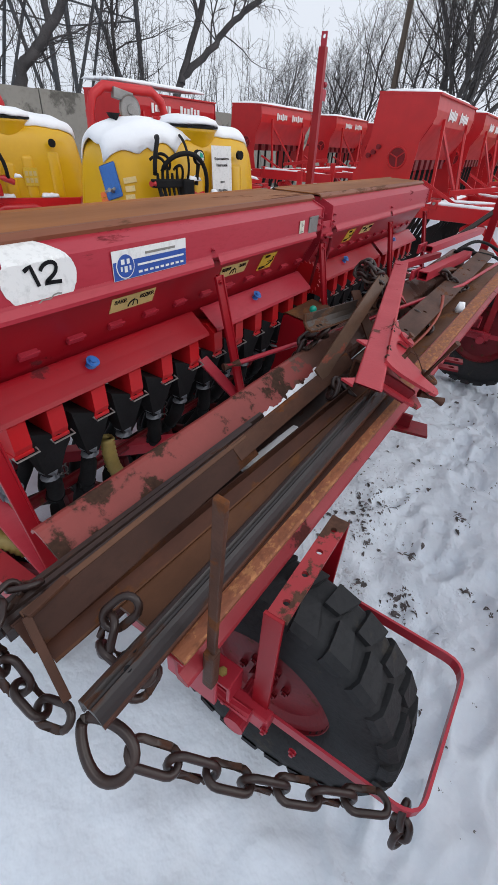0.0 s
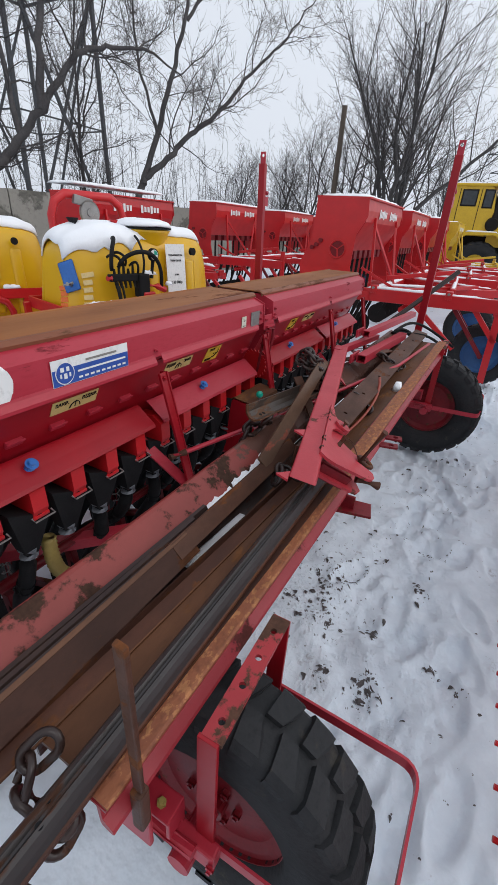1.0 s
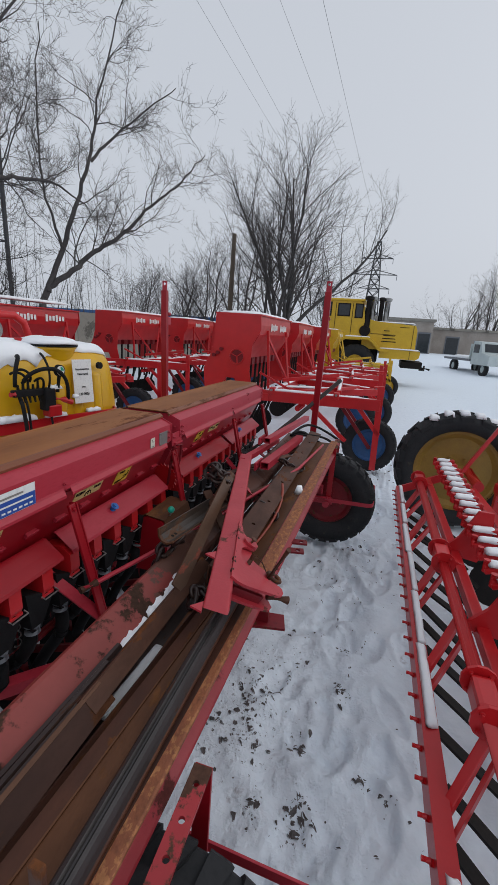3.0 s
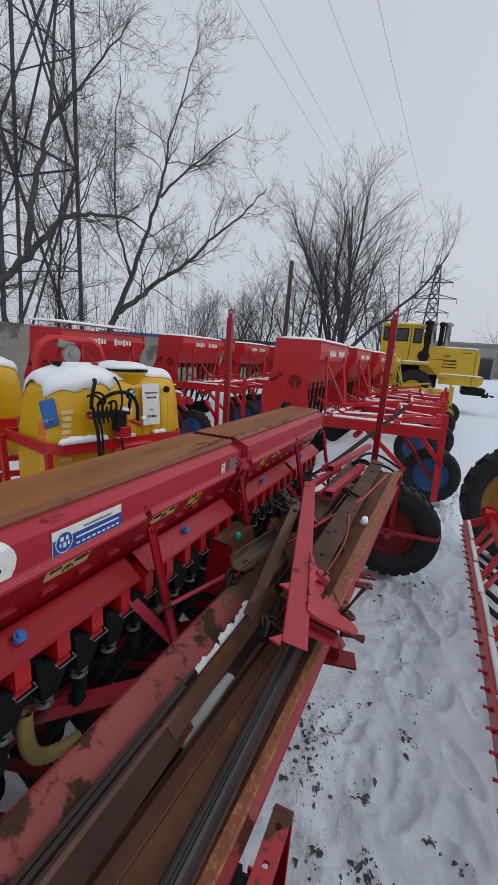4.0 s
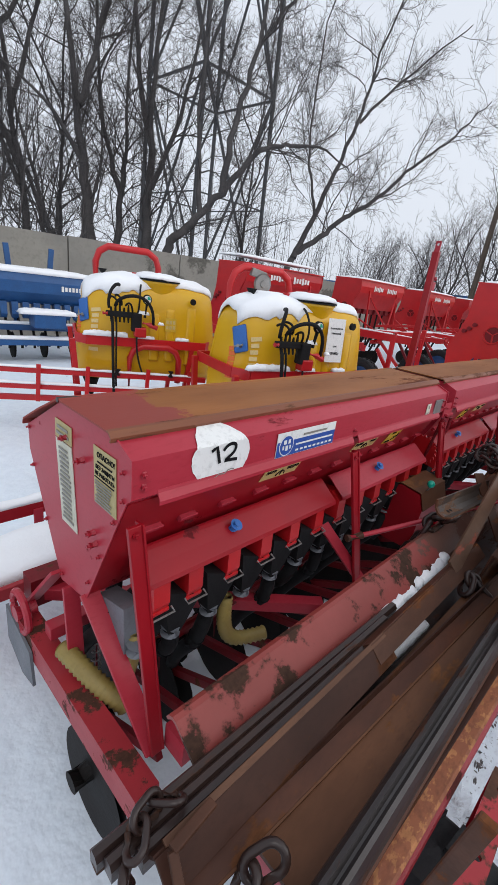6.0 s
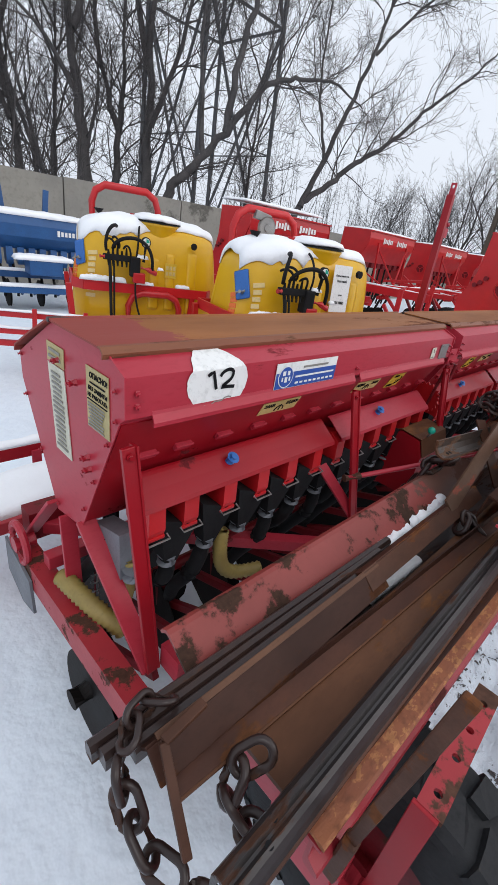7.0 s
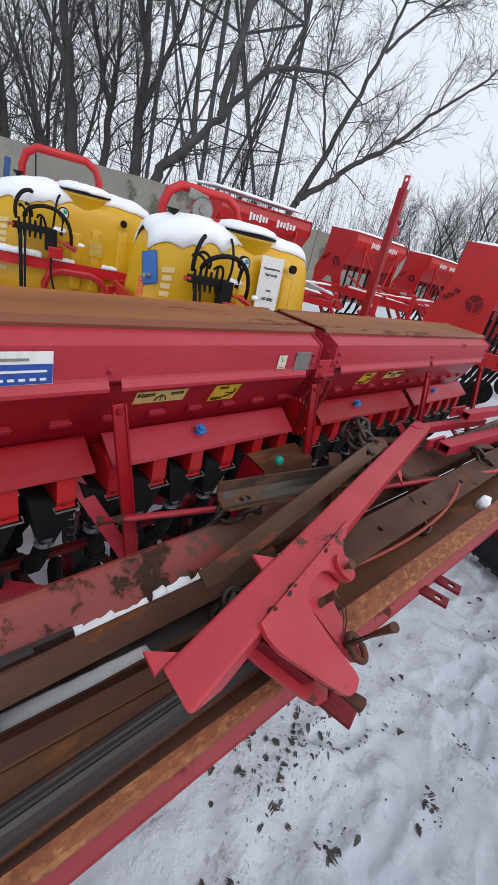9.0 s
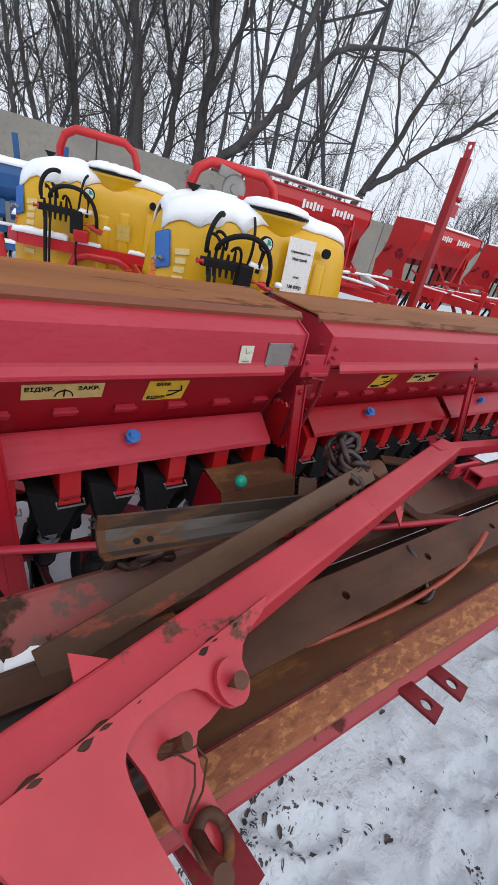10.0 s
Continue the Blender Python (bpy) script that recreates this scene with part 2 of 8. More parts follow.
def add_clods(m):
    """Small broken clods of snow where the lane beside the carrier is trodden."""
    nd, lk = m.node_tree.nodes, m.node_tree.links
    bs = nd["Principled BSDF"]
    co = nd.new("ShaderNodeTexCoord")
    sp = nd.new("ShaderNodeSeparateXYZ")
    lk.new(co.outputs["Object"], sp.inputs["Vector"])
    n = nd.new("ShaderNodeTexNoise")
    n.inputs["Scale"].default_value, n.inputs["Detail"].default_value, n.inputs["Roughness"].default_value = 24.0, 4.0, 0.6
    lk.new(co.outputs["Object"], n.inputs["Vector"])

    def span(sock, a, b):
        r = nd.new("ShaderNodeMapRange")
        r.interpolation_type = "SMOOTHSTEP"
        r.inputs["From Min"].default_value, r.inputs["From Max"].default_value = a, b
        lk.new(sock, r.inputs["Value"])
        return r.outputs["Result"]

    def times(a, b):
        k = nd.new("ShaderNodeMath")
        k.operation = "MULTIPLY"
        lk.new(a, k.inputs[0])
        lk.new(b, k.inputs[1])
        return k.outputs[0]
    lane = times(times(span(sp.outputs["X"], 0.5, 1.3), span(sp.outputs["Y"], -1.45, -1.1)), span(sp.outputs["Y"], 0.2, -0.3))
    bp = nd.new("ShaderNodeBump")
    bp.inputs["Strength"].default_value, bp.inputs["Distance"].default_value = 0.34, 0.03
    lk.new(times(span(n.outputs["Fac"], 0.46, 0.72), lane), bp.inputs["Height"])
    lk.new(bs.inputs["Normal"].links[0].from_socket, bp.inputs["Normal"])
    lk.new(bp.outputs["Normal"], bs.inputs["Normal"])


add_clods(M_GROUND)
M_SNOW = mk("snow", (0.89, 0.905, 0.93), (0.85, 0.87, 0.90), 0.75, scale=5, fine=60, bump=0.25, spec=0.3, grain=0.97)
M_LEAF = mk("dead_leaf", (0.085, 0.078, 0.080), (0.15, 0.135, 0.135), 0.8, scale=30, fine=90, spec=0.1)
M_CONC = mk("weathered_concrete", (0.30, 0.28, 0.24), (0.22, 0.21, 0.19), 0.9, scale=0.6, fine=12, bump=0.4, wear=((0.15, 0.14, 0.12), 0.15, 0.8))
M_BARK = mk("tree_bark", (0.072, 0.067, 0.068), (0.108, 0.100, 0.098), 0.95, scale=3, fine=30, bump=0.6, spec=0.2)
M_RODO = mk("orange_red_paint", (0.30, 0.05, 0.025), (0.25, 0.04, 0.022), 0.5, bump=0.03)
M_TWIG = mk("twigs", (0.070, 0.064, 0.064), (0.105, 0.094, 0.092), 0.95, bump=0.0, spec=0.2)
M_GALV = mk("weathered_lattice_steel", (0.048, 0.050, 0.055), (0.070, 0.071, 0.076), 0.7, 0.1, scale=1, fine=20, spec=0.3)
M_WOOD = mk("weathered_pole_wood", (0.11, 0.085, 0.065), (0.08, 0.062, 0.05), 0.9, scale=4, fine=40, stretch=(4, 4, 0.4))
M_GLASS = mk("dark_window_glass", (0.02, 0.025, 0.03), (0.03, 0.035, 0.04), 0.08, bump=0.0)
M_BRICK = mk("weathered_brick", (0.36, 0.32, 0.285), (0.28, 0.245, 0.215), 0.9, scale=0.7, fine=6, bump=0.2, wear=((0.36, 0.34, 0.31), 0.0, 0.5))
M_TRUCK = mk("pale_truck_paint", (0.52, 0.58, 0.58), (0.46, 0.52, 0.52), 0.45, scale=2, fine=30)
M_CHROME = mk("exhaust_metal", (0.35, 0.35, 0.34), (0.25, 0.25, 0.25), 0.35, 0.9, scale=4, fine=50)


# ---- building helpers ----
def part(name, bm, material, parent=None, label="", smooth=False):
    """Link a bmesh as one mesh object under a thing or a part."""
    me = bpy.data.meshes.new(name)
    bmesh.ops.recalc_face_normals(bm, faces=bm.faces)
    bm.to_mesh(me)
    bm.free()
    return place(name, me, material, parent, label, smooth)


def place(name, me, material, parent=None, label="", smooth=False, m=None):
    if material and not me.materials:
        me.materials.append(material)
    if smooth:
        for p in me.polygons:
            p.use_smooth = True
    ob = new(name, me)
    if parent:
        ob.parent = parent
    if m is not None:
        ob.matrix_basis = m
    if label:
        ob["label"] = label
    return ob


def thing(name, label, category, m=None, group="", kind=""):
    ob = new(name)
    ob.empty_display_size = 0.1
    if m is not None:
        ob.matrix_basis = m
    return tagged(ob, label, category, group, kind)


def nb():
    return bmesh.new()


def box(bm, c, s, rot=None, bev=0.0):
    """A box of size s about c, turned by the matrix rot, its edges eased by bev."""
    m = Matrix.Translation(c) @ (rot.to_4x4() if rot else Matrix()) @ Matrix.Diagonal((*s, 1))
    r = bmesh.ops.create_cube(bm, size=1.0, matrix=m)
    if bev:
        es = list({e for v in r["verts"] for e in v.link_edges})
        bmesh.ops.bevel(bm, geom=es, offset=bev, segments=2, affect="EDGES", profile=0.6)
    return bm


def frame_of(d, up=Vector((0, 0, 1))):
    d = Vector(d).normalized()
    if abs(d.dot(up)) > 0.98:
        up = Vector((1, 0, 0))
    s = d.cross(up).normalized()
    return d, s, s.cross(d)


def bar(bm, a, b, w, h, bev=0.004, up=Vector((0, 0, 1))):
    """A flat or square bar from a to b: w across, h along up."""
    a, b = Vector(a), Vector(b)
    d, s, u = frame_of(b - a, up)
    rot = Matrix((d, s, u)).transposed()
    return box(bm, (a + b) / 2, ((b - a).length, w, h), rot, bev)


def prism(bm, prof, a, b, up=Vector((0, 0, 1)), cap=True):
    """Sweep the closed profile (across, up) from a to b."""
    a, b = Vector(a), Vector(b)
    d, s, u = frame_of(b - a, up)
    r1 = [bm.verts.new(a + s * p + u * q) for p, q in prof]
    r2 = [bm.verts.new(b + s * p + u * q) for p, q in prof]
    n = len(prof)
    for i in range(n):
        bm.faces.new((r1[i], r1[(i + 1) % n], r2[(i + 1) % n], r2[i]))
    if cap:
        bm.faces.new(r1[::-1])
        bm.faces.new(r2)
    return bm


def extrude_poly(bm, pts, normal, t):
    """A plate: polygon of 3D points made t thick along normal, centred."""
    n = Vector(normal).normalized() * (t / 2)
    r1 = [bm.verts.new(Vector(p) + n) for p in pts]
    r2 = [bm.verts.new(Vector(p) - n) for p in pts]
    k = len(pts)
    bm.faces.new(r1)
    bm.faces.new(r2[::-1])
    for i in range(k):
        bm.faces.new((r1[i], r2[i], r2[(i + 1) % k], r1[(i + 1) % k]))
    return bm


def tube(bm, pts, r, n=8, closed=False, cap=True):
    """A round tube along pts; r a number or one radius for each point."""
    pts = [Vector(p) for p in pts]
    k = len(pts)
    rs = r if isinstance(r, (list, tuple)) else [r] * k
    rings = []
    prev = None
    for i, p in enumerate(pts):
        d = (pts[(i + 1) % k] - pts[i - 1]) if closed else (pts[min(i + 1, k - 1)] - pts[max(i - 1, 0)])
        d = d.normalized() if d.length > 1e-9 else Vector((0, 0, 1))
        if prev is None:
            _, s, u = frame_of(d)
        else:
            s = prev - d * prev.dot(d)
            s = s.normalized() if s.length > 1e-6 else frame_of(d)[1]
            u = d.cross(s)
        prev = s
        rings.append([bm.verts.new(p + (s * math.cos(2 * math.pi * j / n) + u * math.sin(2 * math.pi * j / n)) * rs[i]) for j in range(n)])
    for i in range(k if closed else k - 1):
        a, b = rings[i], rings[(i + 1) % k]
        for j in range(n):
            bm.faces.new((a[j], a[(j + 1) % n], b[(j + 1) % n], b[j]))
    if cap and not closed:
        bm.faces.new(rings[0][::-1])
        bm.faces.new(rings[-1])
    return bm


def strip(bm, pts, w, h):
    """A flat bar bent along pts: w across, h upright."""
    pts = [Vector(p) for p in pts]
    rings = []
    for i, p in enumerate(pts):
        d = pts[min(i + 1, len(pts) - 1)] - pts[max(i - 1, 0)]
        d.z = 0
        side = Vector((-d.y, d.x, 0)).normalized() * (w / 2)
        rings.append([bm.verts.new(p + side * a + Vector((0, 0, h / 2 * b))) for a, b in ((-1, -1), (1, -1), (1, 1), (-1, 1))])
    for r0, r1 in zip(rings[:-1], rings[1:]):
        for k in range(4):
            bm.faces.new((r0[k], r0[(k + 1) % 4], r1[(k + 1) % 4], r1[k]))
    bm.faces.new(rings[0][::-1])
    bm.faces.new(rings[-1])
    return bm


def round_rect(w, h, r, n=3):
    """A rectangle's outline with rounded corners."""
    out = []
    for k, (sx, sy) in enumerate(((1, 1), (-1, 1), (-1, -1), (1, -1))):
        for i in range(n + 1):
            a = math.pi / 2 * (k + i / n)
            out.append((sx * (w / 2 - r) + r * math.cos(a), sy * (h / 2 - r) + r * math.sin(a)))
    return out


def cyl(bm, a, b, r, n=16):
    return tube(bm, [a, b], r, n)


def lathe(bm, prof, axis="x", n=40, c=(0, 0, 0)):
    """Turn the closed profile (along the axis, radius) about an axis through c."""
    rings = []
    for j in range(n):
        a = 2 * math.pi * j / n
        ring = []
        for p, q in prof:
            v = {"x": (p, q * math.cos(a), q * math.sin(a)), "y": (q * math.cos(a), p, q * math.sin(a)), "z": (q * math.cos(a), q * math.sin(a), p)}[axis]
            ring.append(bm.verts.new(Vector(v) + Vector(c)))
        rings.append(ring)
    k = len(prof)
    for j in range(n):
        a, b = rings[j], rings[(j + 1) % n]
        for i in range(k):
            bm.faces.new((a[i], a[(i + 1) % k], b[(i + 1) % k], b[i]))
    return bm


def arc(p0, p1, p2, n=10):
    """Points of a quadratic curve."""
    p0, p1, p2 = Vector(p0), Vector(p1), Vector(p2)
    return [(1 - t) ** 2 * p0 + 2 * t * (1 - t) * p1 + t * t * p2 for t in (i / n for i in range(n + 1))]


def bez(p0, p1, p2, p3, n=16):
    p0, p1, p2, p3 = (Vector(p) for p in (p0, p1, p2, p3))
    return [(1 - t) ** 3 * p0 + 3 * t * (1 - t) ** 2 * p1 + 3 * t * t * (1 - t) * p2 + t ** 3 * p3 for t in (i / n for i in range(n + 1))]


def bolt(bm, c, d, r=0.009, h=0.008):
    """A hexagon bolt head at c that looks along d."""
    c, d = Vector(c), Vector(d).normalized()
    tube(bm, [c, c + d * h], r, 6)
    tube(bm, [c + d * h, c + d * (h + 0.006)], r * 0.55, 8)


def text_mesh(s, size):
    cu = bpy.data.curves.new("lettering", "FONT")
    cu.body, cu.size, cu.align_x, cu.align_y, cu.extrude, cu.offset = s, size, "CENTER", "CENTER", 0.0006, size * 0.018
    ob = new("lettering", cu)
    dg = bpy.context.evaluated_depsgraph_get()
    me = bpy.data.meshes.new_from_object(ob.evaluated_get(dg))
    bpy.data.objects.remove(ob)
    return me


def text(s, size, material, parent, c, right, up, label=""):
    """Lettering centred at c, reading along right."""
    r, u = Vector(right).normalized(), Vector(up).normalized()
    m = Matrix.Translation(c) @ Matrix((r, u, r.cross(u))).transposed().to_4x4()
    return place("lettering", text_mesh(s, size), material, parent, label, m=m)


def decal(bm, c, right, up, w, h, t=0.002):
    r, u = Vector(right).normalized(), Vector(up).normalized()
    rot = Matrix((r, u, r.cross(u))).transposed()
    return box(bm, c, (w, h, t), rot)


def snow_lump(name, parts, label, seed=0, amp=0.012):
    """Snow that lies on something: parts are (centre, size, rot z degrees) of rounded slabs."""
    rnd = random.Random(seed)
    bm = nb()
    for c, s, rz in parts:
        cell, fr = (0.04, 5) if s[0] > 0.6 else (0.012, 16)
        nx, ny = max(4, min(40, int(s[0] / cell))), max(4, min(24, int(s[1] / cell)))
        rot = Matrix.Rotation(radians(rz), 3, "Z")
        off = rnd.random() * 50
        grid = []
        for i in range(nx + 1):
            row = []
            for j in range(ny + 1):
                u, v = i / nx * 2 - 1, j / ny * 2 - 1
                e = max(0.0, (1 - abs(u) ** 6) * (1 - abs(v) ** 6)) ** 0.35
                k = noise.noise(Vector((u * s[0] * fr + off, v * s[1] * fr, off)))
                p = Vector((u * s[0] / 2 * (1 + 0.05 * k), v * s[1] / 2 * (1 + 0.08 * k), s[2] * e + amp * k * e))
                row.append(bm.verts.new(rot @ p + Vector(c)))
            grid.append(row)
        for i in range(nx):
            for j in range(ny):
                bm.faces.new((grid[i][j], grid[i + 1][j], grid[i + 1][j + 1], grid[i][j + 1]))
        edge = [grid[i][0] for i in range(nx + 1)] + [grid[nx][j] for j in range(1, ny + 1)] + [grid[i][ny] for i in range(nx - 1, -1, -1)] + [grid[0][j] for j in range(ny - 1, 0, -1)]
        bm.faces.new(edge[::-1])
    ob = part(name, bm, M_SNOW, smooth=True)
    return tagged(ob, label, "snow", kind="stuff")


Y_, X_, Z_ = Vector((0, 1, 0)), Vector((1, 0, 0)), Vector((0, 0, 1))


# ---- ground ----
def steps(spans):
    out = []
    for a, b, n in spans:
        out += [a + (b - a) * i / n for i in range(n)]
    return out + [spans[-1][1]]


PRINTS = []
_rp = random.Random(15)
for _k in range(150):
    _x, _y = _rp.uniform(0.2, 9.0), _rp.gauss(-1.12, 0.26)
    PRINTS.append((_x, _y, _rp.uniform(-0.5, 0.5), _rp.uniform(0.011, 0.026)))


def footprints(x, y):
    h = 0.0
    for px, py, a, depth in PRINTS:
        dx, dy = x - px, y - py
        if abs(dx) < 0.3 and abs(dy) < 0.3:
            u, v = (dx * math.cos(a) + dy * math.sin(a)) / 0.15, (dy * math.cos(a) - dx * math.sin(a)) / 0.055
            r = math.sqrt(u * u + v * v)
            if r < 1.6:
                h += -depth * max(0.0, min(1.0, (1.12 - r) / 0.3)) + 0.007 * math.exp(-((r - 1.25) / 0.2) ** 2)
    return max(h, -0.032)


def far_rise(x, y):
    a = max(0.0, min(1.0, (x - 21) / 36))
    b = max(0.0, min(1.0, (1.5 - y) / 4))
    return 0.9 * a * a * (3 - 2 * a) * b * b * (3 - 2 * b)


def ground_height(x, y):
    near = max(0.0, 1 - max(abs(x - 2.5) / 9, abs(y + 0.5) / 8))
    h = 0.05 * noise.noise(Vector((x * 0.35, y * 0.35, 3.1)))
    if near > 0:
        lane = math.exp(-((y + 1.05) / 0.42) ** 2)
        h += near * (0.020 * noise.noise(Vector((x * 2.3, y * 2.3, 1.0))) + (0.35 + lane) * 0.040 * noise.noise(Vector((x * 6.5, y * 6.5, 8.0))) + (0.12 + lane) * (0.015 * noise.noise(Vector((x * 13, y * 13, 2.0))) + 0.009 * abs(noise.noise(Vector((x * 27, y * 27, 5.0))))))
        h -= near * 0.03 * lane
        if -0.2 < x < 9.4 and -2.2 < y < -0.3:
            h += footprints(x, y)
    return h - 0.02 + far_rise(x, y)


def build_ground():
    xs = steps([(-400, -40, 8), (-40, -6, 12), (-6, -0.6, 20), (-0.6, 3.4, 210), (3.4, 5.2, 50), (5.2, 14, 60), (14, 60, 40), (60, 500, 14)])
    ys = steps([(-400, -40, 8), (-40, -6, 16), (-6, -1.9, 20), (-1.9, -0.3, 90), (-0.3, 6, 44), (6, 40, 40), (40, 400, 12)])
    verts = [(x, y, ground_height(x, y)) for x in xs for y in ys]
    n = len(ys)
    faces = [(i * n + j, (i + 1) * n + j, (i + 1) * n + j + 1, i * n + j + 1) for i in range(len(xs) - 1) for j in range(n - 1)]
    me = bpy.data.meshes.new("ground")
    me.from_pydata(verts, [], faces)
    ob = place("ground", me, M_GROUND, smooth=True)
    tagged(ob, "trampled snow with footprints over a machinery yard", "ground", kind="structure")


build_ground()


def build_leaves():
    """Curled dead leaves in loose heaps and singly, with crumbs of leaf between them."""
    rnd = random.Random(5)
    verts, faces = [], []

    def leaf(x, y, length, wide, turn, curl, arch):
        n, base = 7, len(verts)
        ca, sa = math.cos(turn), math.sin(turn)
        side = rnd.uniform(-0.25, 0.25)
        for i in range(n + 1):
            t = i / n
            w = wide * (math.sin(math.pi * min(0.97, 0.03 + t)) ** 0.8) * (1 + 0.35 * rnd.uniform(-1, 1))
            px = length * (t - 0.5)
            off = side * length * math.sin(math.pi * t)
            for j in (-1, 0, 1):
                py = off + j * w * (1 - 0.35 * curl)
                z = abs(j) * w * curl * 1.2 + arch * length * math.sin(math.pi * t) - 0.002
                gx, gy = x + px * ca - py * sa, y + px * sa + py * ca
                verts.append((gx, gy, ground_height(gx, gy) + z))
        for i in range(n):
            for j in range(2):
                k = base + i * 3 + j
                faces.append((k, k + 3, k + 4, k + 1))
    # centre, spread, count, least and greatest length
    heaps = [(1.50, -0.68, 0.15, 0.08, 70, 0.012, 0.045), (1.62, -0.62, 0.10, 0.05, 40, 0.012, 0.04), (1.39, -0.72, 0.08, 0.06, 36, 0.012, 0.05), (1.45, -0.955, 0.04, 0.03, 15, 0.02, 0.06),
             (1.83, -1.12, 0.022, 0.022, 5, 0.03, 0.06), (1.34, -1.245, 0.015, 0.022, 4, 0.03, 0.06), (1.30, -1.38, 0.012, 0.015, 3, 0.03, 0.05), (1.05, -0.812, 0.04, 0.02, 13, 0.015, 0.05),
             (1.09, -1.01, 0.05, 0.035, 24, 0.02, 0.06), (2.24, -1.11, 0.04, 0.04, 7, 0.02, 0.05), (1.38, -0.56, 0.06, 0.05, 20, 0.012, 0.045), (1.88, -0.72, 0.18, 0.08, 30, 0.012, 0.045),
             (2.3, -0.95, 0.5, 0.22, 30, 0.015, 0.045), (3.6, -1.15, 0.8, 0.22, 50, 0.02, 0.05), (6.3, -1.5, 0.6, 0.3, 60, 0.03, 0.07), (0.95, -1.35, 0.25, 0.12, 7, 0.012, 0.035), (0.62, -1.30, 0.2, 0.10, 4, 0.012, 0.03)]
    for cx, cy, sx, sy, count, lo, hi in heaps:
        for _ in range(int(count * 1.2)):
            length = lo + (hi - lo) * rnd.random() ** 2.2
            leaf(rnd.gauss(cx, sx), rnd.gauss(cy, sy), length, length * rnd.uniform(0.14, 0.30), rnd.uniform(0, 6.28), rnd.uniform(0.1, 0.7), rnd.uniform(0.0, 0.12))
        for _ in range(count * 4):
            length = rnd.uniform(0.003, 0.013)
            leaf(rnd.gauss(cx, sx * 1.4), rnd.gauss(cy, sy * 1.4), length, length * 0.35, rnd.uniform(0, 6.28), 0.3, 0.1)
    me = bpy.data.meshes.new("fallen_leaves")
    me.from_pydata(verts, [], faces)
    ob = place("fallen_leaves", me, M_LEAF)
    sol = ob.modifiers.new("thickness", "SOLIDIFY")
    sol.thickness = 0.0008
    tagged(ob, "dark curled dead leaves in heaps and singly on the snow", "leaves", kind="stuff")


build_leaves()


# ---- the seed drill ----
def prism_x(bm, yz, x0, x1):
    return prism(bm, [(-y, z) for y, z in yz], (x0, 0, 0), (x1, 0, 0))


def sheet_x(bm, yz, x0, x1, t=0.004):
    """A bent sheet along x: the open profile yz thickened by t."""
    n = len(yz)
    off = []
    for i in range(n):
        a, b = Vector(yz[max(i - 1, 0)]), Vector(yz[min(i + 1, n - 1)])
        d = (b - a).normalized()
        off.append((yz[i][0] - d.y * t, yz[i][1] + d.x * t))
    return prism_x(bm, list(yz) + off[::-1], x0, x1)


HOP = [(0.052, 1.412), (-0.020, 1.382), (-0.024, 1.288), (-0.004, 1.272), (0.195, 0.872), (0.35, 0.835), (0.565, 1.19), (0.572, 1.27), (0.32, 1.415)]
# the lower front face runs from (y -0.004, z 1.272) to (0.195, 0.872)
LF = Vector((0, 0.199, -0.400)).normalized()
LFN = Vector((0, LF.z, -LF.y))


def low_face(x, s, out=0.0):
    """A point on the hopper's lower front face, s metres below its upper edge."""
    return Vector((x, -0.004, 1.272)) + LF * s + LFN * out


